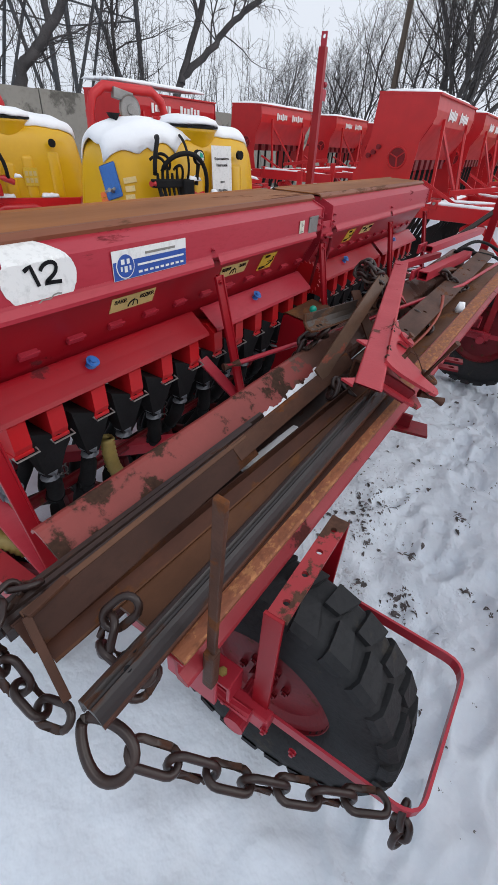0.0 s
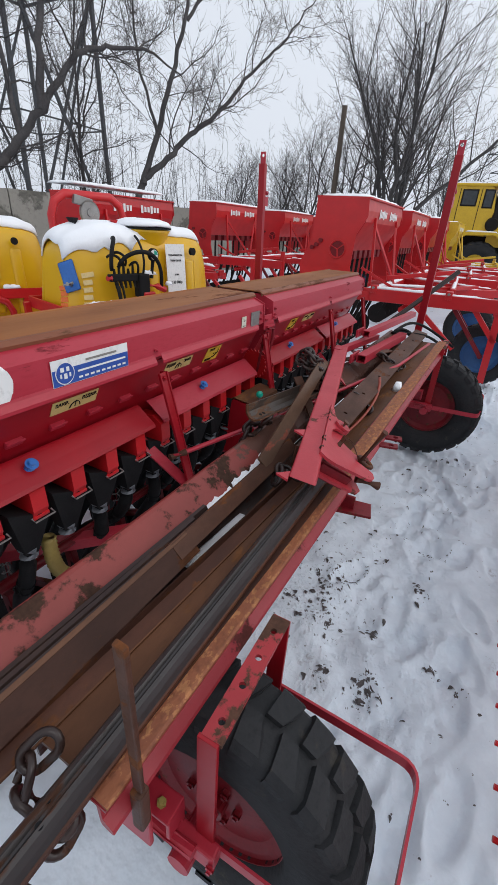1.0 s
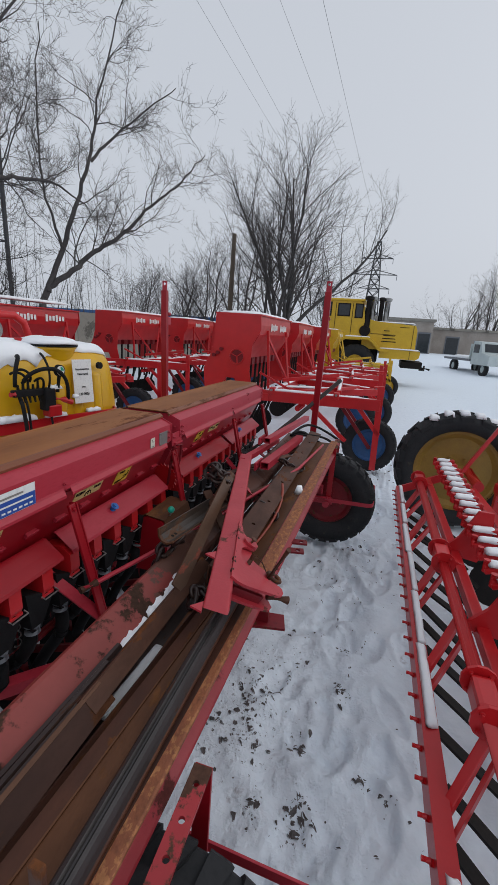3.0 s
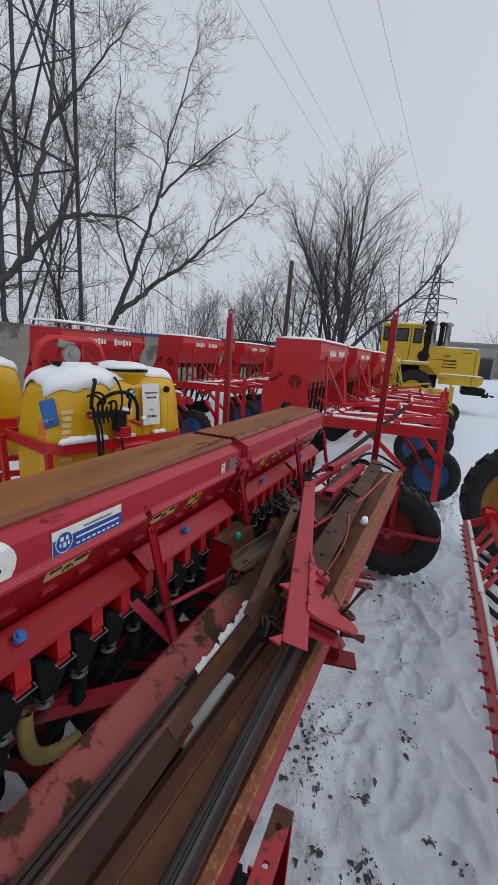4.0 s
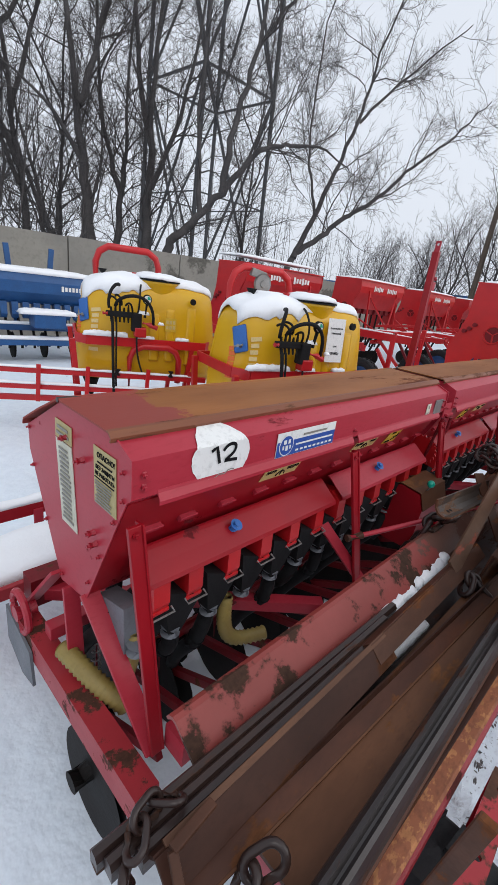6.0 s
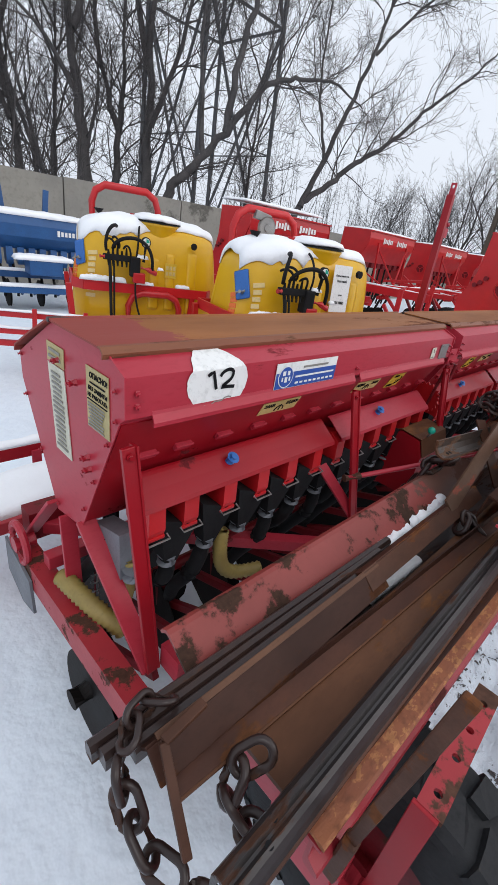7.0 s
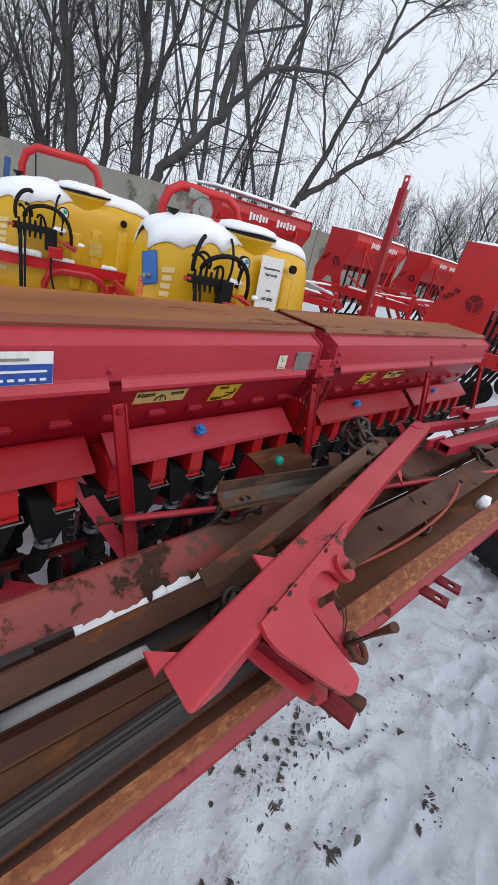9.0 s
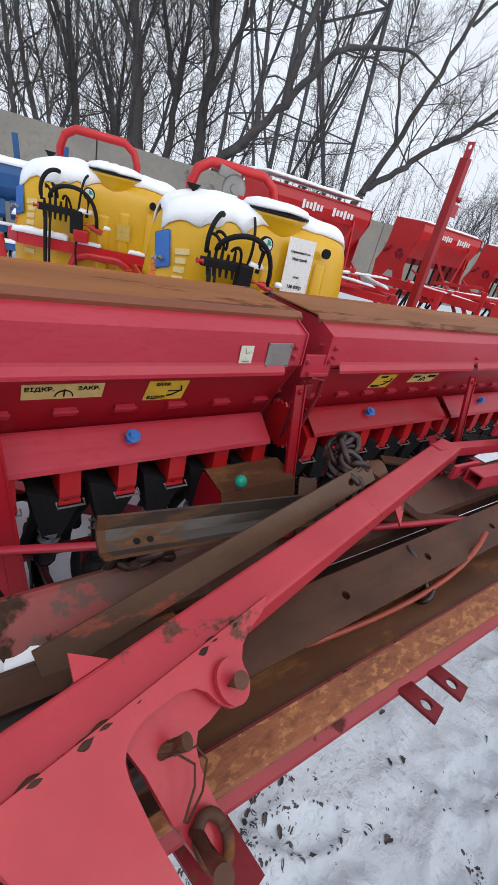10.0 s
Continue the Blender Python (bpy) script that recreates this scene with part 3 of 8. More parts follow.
def build_hopper(drill, x0, x1, first):
    body = part("hopper", prism_x(nb(), HOP, x0, x1), M_RED, drill, "faded red sheet-metal seed hopper")
    for x, sgn in ((x0, -1), (x1, 1)):
        bm = nb()
        grow = [(y + (0.006 if y > 0.2 else -0.006), z + (0.004 if z > 1.1 else -0.006)) for y, z in HOP]
        prism_x(bm, grow, x - 0.004 if sgn < 0 else x, x if sgn < 0 else x + 0.004)
        for y, z in ((-0.005, 1.345), (-0.008, 1.275), (0.03, 1.2), (0.10, 1.06), (0.16, 0.94), (0.33, 0.86), (0.44, 1.0), (0.53, 1.15), (0.55, 1.27)):
            bolt(bm, (x + sgn * 0.004, y + 0.012, z), (sgn, 0, 0), 0.007, 0.005)
        if sgn < 0:
            for y, z in ((0.20, 1.30), (0.14, 1.12), (0.13, 1.09), (0.29, 1.33)):
                bolt(bm, (x - 0.004, y, z), (-1, 0, 0), 0.009, 0.02)
        part("end_panel", bm, M_RED, body)
    # lid with a rolled front edge and a sloping rear flap
    lid = part("lid", sheet_x(nb(), [(0.046, 1.408), (0.043, 1.416), (0.052, 1.424), (0.10, 1.425), (0.2, 1.424), (0.305, 1.424), (0.315, 1.429), (0.325, 1.422), (0.45, 1.360), (0.575, 1.292), (0.581, 1.275)], x0 - 0.018, x1 + 0.018, 0.005), M_LID, body, "brown rusted sheet-steel hopper lid")
    part("lid_edge", sheet_x(nb(), [(0.044, 1.407), (0.0405, 1.416), (0.051, 1.4265), (0.060, 1.4268)], x0 - 0.019, x1 + 0.019, 0.004), M_LIDE, lid, "dark red rust-edged front of the lid")
    bm = nb()
    tube(bm, [(x0 - 0.02, 0.315, 1.427), (x1 + 0.02, 0.315, 1.427)], 0.007, 8)
    part("hinge", bm, M_RUSTD, lid)
    mid = (x0 + x1) / 2 + 0.03
    for a, b in ((x0 + 0.068, mid - 0.005), (mid + 0.03, x1 - 0.06)):
        part("trim_lip", sheet_x(nb(), [(-0.024, 1.298), (-0.026, 1.29), (-0.036, 1.272), (-0.036, 1.262)], a, b, 0.004), M_RED, body)
    # thin sheet in darker red, shading the face that turns from the sky
    bm = nb()
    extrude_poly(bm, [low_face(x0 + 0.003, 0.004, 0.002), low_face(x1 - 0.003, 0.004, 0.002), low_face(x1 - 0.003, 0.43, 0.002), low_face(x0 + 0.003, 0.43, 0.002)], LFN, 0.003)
    part("lower_panel", bm, M_RED3, body, "deep red lower panel with its shade in the colour")
    bm = nb()
    bm.free()
    for x, z in ((x0 + 0.03, 1.315), (mid, 1.315), (x1 - 0.03, 1.315), (x0 + 0.03, 1.345), (x1 - 0.03, 1.345)):
        bm = nb()
        bolt(bm, (x, -0.023, z), (0, -1, 0), 0.009)
        part("bolt", bm, M_RED, body)
    # weld stain below the middle joint
    for i in range(12):
        x = x0 + 0.075 + i * 0.15 + (0.035 if first and i == 0 else 0.0)
        bm = nb()
        c = low_face(x, 0.145, 0.008)
        box(bm, c, (0.055, 0.014, 0.022), Matrix((X_, LFN, LF)).transposed(), 0.003)
        box(bm, low_face(x, 0.137, 0.016), (0.06, 0.006, 0.008), Matrix((X_, LFN, LF)).transposed(), 0.002)
        part("gate_slide", bm, M_RED, body)
        # seed cup, its black spout and hose collar
        bm = nb()
        cup = [(0.03, 1.03), (-0.012, 1.0), (-0.016, 0.93), (-0.002, 0.895), (0.06, 0.885), (0.10, 0.93), (0.115, 1.02)]
        prism_x(bm, cup, x - 0.026, x + 0.026)
        box(bm, (x, 0.03, 0.905), (0.058, 0.085, 0.012), None, 0.003)
        c = part("seed_cup", bm, M_RED2, drill)
        bm = nb()
        top = [(x - 0.10, -0.005, 0.955), (x + 0.028, -0.012, 0.90), (x + 0.028, 0.10, 0.90), (x - 0.10, 0.10, 0.955)]
        low = [(x - 0.062, 0.012, 0.775), (x - 0.018, 0.012, 0.765), (x - 0.018, 0.056, 0.765), (x - 0.062, 0.056, 0.775)]
        vt, vl = [bm.verts.new(q) for q in top], [bm.verts.new(q) for q in low]
        for k in range(4):
            bm.faces.new((vt[k], vt[(k + 1) % 4], vl[(k + 1) % 4], vl[k]))
        bm.faces.new(vt)
        bm.faces.new(vl)
        if not (first and i == 0):
            part("spout", bm, M_BLACK, c, "black rubber funnel")
        bm = nb()
        tube(bm, [(x - 0.04, 0.034, 0.785), (x - 0.04, 0.034, 0.755)], 0.030, 12)
        part("clamp", bm, M_GREYBOX, c)
        bm = nb()
        tube(bm, [(x - 0.034, -0.012, 0.912), (x - 0.034, -0.03, 0.906), (x + 0.034, -0.03, 0.906), (x + 0.034, -0.012, 0.912)], 0.003, 5)
        part("wire_clip", bm, M_STEEL, c)
        if not (first and i in (0, 3)):
            sway = 0.03 * math.sin(i * 2.3)
            bm = nb()
            pts = bez((x - 0.04, 0.034, 0.78), (x - 0.04 + sway, 0.03, 0.58), (x + sway * 2, 0.14 + 0.1 * (i % 2), 0.56), (x, 0.24 + 0.2 * (i % 2), 0.32), 10)
            tube(bm, pts, 0.027, 10)
            tube(bm, pts[3:5], 0.031, 10)
            part("seed_hose", bm, M_BLACK, drill, smooth=True)
    for k, (a, b) in enumerate(((x0 + 0.062, mid - 0.022), (mid + 0.03, x1 - 0.03))):
        bm = nb()
        sheet_x(bm, [(0.062, 1.086), (0.054, 1.084), (0.045, 1.078), (0.012, 1.052), (-0.024, 1.026), (-0.029, 1.014)], a, b, 0.0035)
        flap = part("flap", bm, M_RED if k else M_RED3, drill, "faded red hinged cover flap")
        bm = nb()
        cx = x0 + (0.39 if k == 0 else 1.29)
        tube(bm, [Vector((cx, 0.024, 1.056)), Vector((cx, 0.010, 1.076))], [0.020, 0.020], 14)
        tube(bm, [Vector((cx, 0.010, 1.076)), Vector((cx, 0.005, 1.083))], [0.013, 0.011], 12)
        part("knob", bm, M_BLUECAP, flap, "blue plastic knob")
    # extra rows of black hoses, added to darken the space under the hopper
    for i in range(24):
        x = x0 + 0.05 + i * 0.073
        y0 = 0.16 + 0.10 * (i % 2)
        bm = nb()
        tube(bm, bez((x, y0, 0.84), (x + 0.02, y0 + 0.02, 0.68), (x + 0.05 * math.sin(i), y0 + 0.18, 0.62), (x, y0 + 0.26, 0.34), 9), 0.026, 8)
        part("seed_hose", bm, M_BLACK, drill, smooth=True)
    return body


def build_openers(drill, x0):
    """Rows of disc openers under the hopper, near black to carry the shade there, with drawbars and springs."""
    for i in range(12):
        x = x0 + 0.075 + i * 0.15
        y = 0.30 + 0.22 * (i % 2)
        bm = nb()
        for sgn in (-1, 1):
            m = Matrix.Translation((x + sgn * 0.012, y, 0.175)) @ Matrix.Rotation(radians(sgn * 7), 4, "Z") @ Matrix.Rotation(radians(90), 4, "Y")
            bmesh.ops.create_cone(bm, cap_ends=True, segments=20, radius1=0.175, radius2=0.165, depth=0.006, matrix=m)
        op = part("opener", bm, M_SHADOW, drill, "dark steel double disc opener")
        bm = nb()
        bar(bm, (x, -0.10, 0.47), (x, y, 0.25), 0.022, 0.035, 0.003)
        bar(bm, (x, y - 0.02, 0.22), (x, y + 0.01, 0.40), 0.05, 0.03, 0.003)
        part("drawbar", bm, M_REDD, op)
        bm = nb()
        n, turns, top = 70, 9, 0.72
        pts = [(x + 0.035 + 0.016 * math.cos(6.283 * turns * k / n), y + 0.05 + 0.016 * math.sin(6.283 * turns * k / n), 0.36 + (top - 0.36) * k / n) for k in range(n + 1)]
        tube(bm, pts, 0.003, 4)
        part("spring", bm, M_STEEL, op)
        bm = nb()
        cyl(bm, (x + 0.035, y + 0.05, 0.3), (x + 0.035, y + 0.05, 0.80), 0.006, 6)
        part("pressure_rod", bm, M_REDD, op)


def corrugated(pts, r, pitch=0.017):
    """A ribbed hose along a curve."""
    pts = [Vector(p) for p in pts]
    fine, rad = [], []
    total = sum((pts[i + 1] - pts[i]).length for i in range(len(pts) - 1))
    n = int(total / pitch) * 2
    acc, i = 0.0, 0
    for k in range(n + 1):
        s = total * k / n
        while i < len(pts) - 2 and acc + (pts[i + 1] - pts[i]).length < s:
            acc += (pts[i + 1] - pts[i]).length
            i += 1
        seg = (pts[i + 1] - pts[i]).length
        fine.append(pts[i].lerp(pts[i + 1], min(1.0, (s - acc) / seg)))
        rad.append(r if k % 2 else r * 0.80)
    return tube(nb(), fine, rad, 12)


def plaque(parent, c, right, up, w, h, mat, label, name="sticker"):
    return part(name, decal(nb(), c, right, up, w, h), mat, parent, label)


def print_bars(parent, c, right, up, w, h, rows, mat, seed=0, name="print"):
    """Lines of print too small to read, as plain bars."""
    rnd = random.Random(seed)
    r, u = Vector(right).normalized(), Vector(up).normalized()
    bm = nb()
    for i in range(rows):
        k = h * (0.5 - (i + 0.5) / rows)
        ww = w * rnd.uniform(0.7, 1.0)
        decal(bm, Vector(c) + u * k + r.cross(u) * 0.0015, r, u, ww, h / rows * 0.45, 0.001)
    return part(name, bm, mat, parent)


def build_drill():
    drill = thing("seed_drill", "long faded red seed drill with rusted brown lids", "seed drill")
    h1 = build_hopper(drill, 0.06, 1.84, True)
    h2 = build_hopper(drill, 1.950, 3.78, False)
    build_openers(drill, 0.06)
    build_openers(drill, 2.00)
    # front frame rail, low behind the carrier
    bm = nb()
    prism_x(bm, [(-0.21, 0.56), (-0.21, 0.64), (-0.13, 0.64), (-0.13, 0.56)], 0.125, 3.85)
    part("front_rail", bm, M_RED, drill)
    bm = nb()
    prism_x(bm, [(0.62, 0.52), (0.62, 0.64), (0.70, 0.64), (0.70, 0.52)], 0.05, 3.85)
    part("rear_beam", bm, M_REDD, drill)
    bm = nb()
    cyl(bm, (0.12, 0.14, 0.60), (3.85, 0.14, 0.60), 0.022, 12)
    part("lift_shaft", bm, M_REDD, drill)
    bm = nb()
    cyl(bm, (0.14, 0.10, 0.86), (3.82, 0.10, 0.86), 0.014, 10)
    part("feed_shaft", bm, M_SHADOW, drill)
    # a side frame at each end
    for x in (0.03, 3.86):
        bm = nb()
        prism(bm, [(-0.035, -0.05), (0.035, -0.05), (0.035, 0.05), (-0.035, 0.05)], (x, -0.20, 0.50), (x, 0.66, 0.465))
        part("side_rail", bm, M_REDW, drill, "worn red side rail")
    # rear footboard, with its edge angle, and the beam behind it
    bm = nb()
    box(bm, (1.82, 1.02, 0.478), (4.14, 0.38, 0.012), None, 0.002)
    box(bm, (1.82, 0.832, 0.455), (4.14, 0.008, 0.055), None, 0.002)
    board = part("footboard", bm, M_REDW, drill, "worn red rear footboard")
    for x in (-0.10, 0.95, 1.9, 2.9, 3.75):
        bm = nb()
        bar(bm, (x, 0.62, 0.55), (x, 1.20, 0.45), 0.04, 0.05, 0.003)
        part("bracket", bm, M_RED, board)
    bm = nb()
    bar(bm, (-0.30, 1.44, 0.47), (3.9, 1.44, 0.47), 0.07, 0.07, 0.004)
    rear = part("rear_beam", bm, M_RED3, drill)
    for k in range(9):
        bm = nb()
        x = -0.1 + 0.46 * k
        box(bm, (x, 1.40, 0.41), (0.05, 0.012, 0.12), None, 0.003)
        bar(bm, (x + 0.08, 1.42, 0.44), (x + 0.10, 1.62, 0.12), 0.014, 0.014, 0.002)
        part("tine_holder", bm, M_RED, rear)
    bm = nb()
    extrude_poly(bm, [(-0.012, 0.70, 0.52), (-0.012, 0.47, 0.47), (-0.012, 0.45, 0.33), (-0.012, 0.56, 0.30), (-0.012, 0.70, 0.36)], (1, 0, 0), 0.010)
    part("mud_plate", bm, M_GREYBOX, drill, "dark grey mud plate")
    bm = nb()
    ring = [(0.0, 0.585 + 0.075 * math.cos(2 * math.pi * k / 24), 0.56 + 0.075 * math.sin(2 * math.pi * k / 24)) for k in range(24)]
    tube(bm, ring, 0.014, 8, closed=True)
    cyl(bm, (-0.02, 0.585, 0.56), (0.05, 0.585, 0.56), 0.030, 14)
    part("hand_wheel", bm, M_RED, drill)
    # legs that carry the hoppers
    for x, xb in ((0.066, 0.098), (1.005, 1.04), (1.862, 1.862), (2.93, 2.95), (3.80, 3.82)):
        bm = nb()
        bar(bm, (x, -0.03, 1.225), (xb + (0.012 if x > 0.5 else 0), -0.158 if x > 0.5 else -0.135, 0.635 if x > 0.5 else 0.56), 0.038, 0.012, 0.002, up=Y_)
        bar(bm, (x + 0.018, -0.024, 1.225), (xb + 0.018 + (0.012 if x > 0.5 else 0), -0.148 if x > 0.5 else -0.125, 0.635 if x > 0.5 else 0.56), 0.006, 0.035, 0.001, up=Y_)
        bolt(bm, (x, -0.036, 1.205), (0, -1, 0), 0.011)
        part("front_leg", bm, M_RED3, drill)
        bm = nb()
        if x < 0.5:
            bar(bm, (0.07, 0.20, 0.88), (0.095, -0.13, 0.56), 0.055, 0.014, 0.002, up=Y_)
        elif x < 3.5:
            bar(bm, (x - 0.10, 0.07, 1.0), (xb + 0.05, -0.19, 0.64), 0.045, 0.012, 0.002, up=Y_)
        else:
            bar(bm, (x, 0.20, 0.88), (xb, -0.13, 0.66), 0.045, 0.012, 0.002, up=Y_)
        part("brace", bm, M_RED, drill)
    bm = nb()
    bar(bm, (0.05, 0.36, 0.86), (0.05, 0.62, 0.56), 0.05, 0.012, 0.002, up=Y_)
    bar(bm, (0.06, 0.30, 0.84), (0.06, 0.26, 0.52), 0.05, 0.012, 0.002, up=Y_)
    part("brace", bm, M_RED, drill)
    for a, b in (((0.10, 0.65, 0.56), (0.9, -0.1, 0.60)), ((0.03, 0.42, 0.58), (0.5, 0.42, 0.58)), ((1.1, 0.5, 0.6), (1.9, -0.1, 0.6)), ((2.2, 0.5, 0.6), (2.9, -0.1, 0.6))):
        bm = nb()
        bar(bm, a, b, 0.05, 0.05, 0.004)
        part("cross_member", bm, M_RED, drill)
    # coulter at the near corner
    bm = nb()
    cyl(bm, (0.03, 0.10, 0.19), (0.05, 0.10, 0.19), 0.19, 28)
    cyl(bm, (-0.03, 0.12, 0.24), (0.04, 0.12, 0.24), 0.035, 12)
    bar(bm, (0.04, 0.10, 0.20), (0.05, 0.35, 0.46), 0.02, 0.05, 0.003)
    part("end_coulter", bm, M_SHADOW, drill, "black end disc coulter")
    # grey gear case and yellow hoses at the near end
    bm = nb()
    extrude_poly(bm, [(0.13, 0.06, 0.90), (0.13, 0.20, 0.86), (0.13, 0.18, 0.70), (0.13, 0.10, 0.66), (0.13, 0.05, 0.74)], (1, 0, 0), 0.06)
    part("drive_case", bm, M_GREYBOX, drill)
    part("seed_hose", corrugated(bez((0.135, 0.06, 0.80), (0.135, 0.05, 0.66), (0.13, 0.09, 0.62), (0.12, 0.12, 0.46)), 0.022), M_YHOSE, drill, "yellow corrugated seed hose", True)
    part("seed_hose", corrugated(bez((0.035, 0.31, 0.60), (0.05, 0.20, 0.59), (0.075, 0.12, 0.56), (0.13, 0.07, 0.50)), 0.033), M_YHOSE, drill, "yellow corrugated seed hose", True)
    part("seed_hose", corrugated(bez((0.47, 0.034, 0.78), (0.455, 0.02, 0.58), (0.51, 0.02, 0.56), (0.63, -0.04, 0.58), 24), 0.027), M_YHOSE, drill, "yellow corrugated seed hose", True)
    # drive between the hoppers: sprocket, latch, levers
    bm = nb()
    prof = []
    for k in range(44):
        a = 2 * math.pi * k / 44
        r = 0.085 if k % 2 else 0.072
        prof.append((1.90, 0.045 + r * math.cos(a), 1.04 + r * math.sin(a)))
    extrude_poly(bm, prof, (1, 0, 0), 0.008)
    part("sprocket", bm, M_RED2, drill)
    bm = nb()
    box(bm, (1.92, -0.02, 1.285), (0.12, 0.008, 0.075), None, 0.003)
    box(bm, (1.92, -0.03, 1.262), (0.085, 0.02, 0.012), None, 0.002)
    for x in (1.872, 1.968):
        bolt(bm, (x, -0.024, 1.30), (0, -1, 0), 0.010)
    part("joining_plate", bm, M_RED, drill)
    bm = nb()
    tube(bm, [(1.90, -0.03, 1.25), (1.945, -0.04, 1.245), (1.95, -0.035, 1.18), (1.93, -0.02, 1.06)], 0.008, 8)
    tube(bm, [(1.885, -0.02, 1.24), (1.885, 0.0, 1.10), (1.90, 0.02, 1.0)], 0.008, 8)
    box(bm, (1.91, -0.02, 1.2), (0.03, 0.02, 0.05), None, 0.004)
    part("latch_lever", bm, M_REDD, drill)
    # feed gearbox with a tan top, and the green lever ball
    bm = nb()
    prof = [(-0.14, 0.62), (-0.15, 0.84), (-0.12, 0.92), (-0.02, 0.935), (0.04, 0.90), (0.05, 0.62)]
    prism_x(bm, prof, 1.58, 1.86)
    gb = part("gear_case", bm, M_RED3, drill, "red gear case with a rusted tan top")
    part("cover", sheet_x(nb(), [(-0.155, 0.845), (-0.125, 0.928), (-0.02, 0.942), (0.042, 0.906)], 1.58, 1.87, 0.003), M_TAN, gb)
    bm = nb()
    lathe(bm, [(-0.0185 * math.cos(a), max(0.0008, 0.0185 * math.sin(a))) for a in [math.pi * k / 10 for k in range(11)]], "z", 16, (1.63, -0.14, 0.975))
    part("lever_ball", bm, M_GREEN, drill, "green plastic lever ball", True)
    bm = nb()
    tube(bm, [(1.63, -0.14, 0.96), (1.66, -0.11, 0.90), (1.70, -0.05, 0.85)], 0.006, 8)
    part("lever", bm, M_STEEL, drill)
    # black transmission rods under the far end
    for k in range(5):
        bm = nb()
        cyl(bm, (3.0, -0.05 - 0.02 * k, 0.93), (3.95, -0.10 - 0.03 * k, 0.80 - 0.02 * k), 0.007, 6)
        part("control_rod", bm, M_SHADOW, drill)
    # stickers and signs
    F, R_, U_ = -0.0265, X_, Z_
    bm = nb()
    def on_face(x, z, out=0.0):
        """A point of the upper front face, which bends back above its crease."""
        if z <= 1.382:
            return Vector((x, -0.0215 - out, z))
        return Vector((x, -0.0215 + (z - 1.382) * 2.3 - out * 0.4, 1.382 + (z - 1.382) * 0.95 + out * 0.9))
    rim = []
    for k in range(72):
        a = 2 * math.pi * k / 72
        r = 0.100 + 0.0014 * noise.noise(Vector((math.cos(a) * 3, math.sin(a) * 3, 0.4))) + 0.002 * noise.noise(Vector((math.cos(a) * 11, math.sin(a) * 11, 2.4)))
        if 3.5 < a < 4.3:
            r *= 0.97
        rim.append((r * math.cos(a), r * math.sin(a)))
    grid = []
    for f in (0.0, 0.3, 0.5, 0.62, 0.72, 0.8, 0.88, 0.94, 1.0):
        grid.append([bm.verts.new(on_face(0.321 + p * f, 1.345 + q * f * (0.83 if q < 0 else 0.69), 0.003)) for p, q in rim])
    for g0, g1 in zip(grid[:-1], grid[1:]):
        for k in range(72):
            bm.faces.new((g0[k], g0[(k + 1) % 72], g1[(k + 1) % 72], g1[k]))
    bmesh.ops.remove_doubles(bm, verts=bm.verts, dist=0.00005)
    sign = part("number_sign", bm, M_WHITE, h1, "torn white round sign with the number 12 drawn by hand")

    def stroke(pts, w, mat, name="figure"):
        """A brush stroke on the sign through (x, z) points."""
        sb = nb()
        pts = [(x, z if name == "tear" else 1.325 + (z - 1.325) * 0.86) for x, z in pts]
        edge_a, edge_b = [], []
        for i, (x, z) in enumerate(pts):
            p0, p1 = pts[max(i - 1, 0)], pts[min(i + 1, len(pts) - 1)]
            d = Vector((p1[0] - p0[0], p1[1] - p0[1])).normalized()
            edge_a.append(sb.verts.new(on_face(x - d.y * w / 2, z + d.x * w / 2, 0.0052)))
            edge_b.append(sb.verts.new(on_face(x + d.y * w / 2, z - d.x * w / 2, 0.0052)))
        for i in range(len(pts) - 1):
            sb.faces.new((edge_a[i], edge_a[i + 1], edge_b[i + 1], edge_b[i]))
        return part(name, sb, mat, sign)
    stroke([(0.281, 1.371), (0.290, 1.377), (0.299, 1.381), (0.302, 1.368), (0.307, 1.348), (0.312, 1.327)], 0.0095, M_INK)
    two = bez((0.322, 1.365, 0), (0.332, 1.392, 0), (0.378, 1.390, 0), (0.362, 1.358, 0), 9) + bez((0.362, 1.358, 0), (0.354, 1.346, 0), (0.338, 1.340, 0), (0.328, 1.331, 0), 6)[1:]
    stroke([(q.x, q.y) for q in two] + [(0.345, 1.331), (0.374, 1.328)], 0.0095, M_INK)
    stroke([(0.268 + 0.011 * k, 1.283 + 0.0022 * k + 0.003 * math.sin(k * 1.9)) for k in range(10)], 0.0035, M_GREYINK, "tear")
    st = plaque(h1, (0.685, F, 1.332), R_, U_, 0.30, 0.078, M_WHITE, "white and blue maker's sticker")
    bm = nb()
    decal(bm, (0.715, F - 0.0015, 1.314), R_, U_, 0.236, 0.036, 0.001)
    part("band", bm, M_BLUEINK, st)
    part("band", decal(nb(), (0.685, F - 0.0012, 1.318), R_, U_, 0.298, 0.048, 0.001), M_BLUEINK, st, "blue printed band")
    em = part("emblem", cyl(nb(), (0.578, F - 0.001, 1.329), (0.578, F - 0.0028, 1.329), 0.0335, 28), M_WHITE, st)
    part("emblem_disc", cyl(nb(), (0.578, F - 0.0025, 1.329), (0.578, F - 0.0035, 1.329), 0.0305, 28), M_BLUEINK, em)
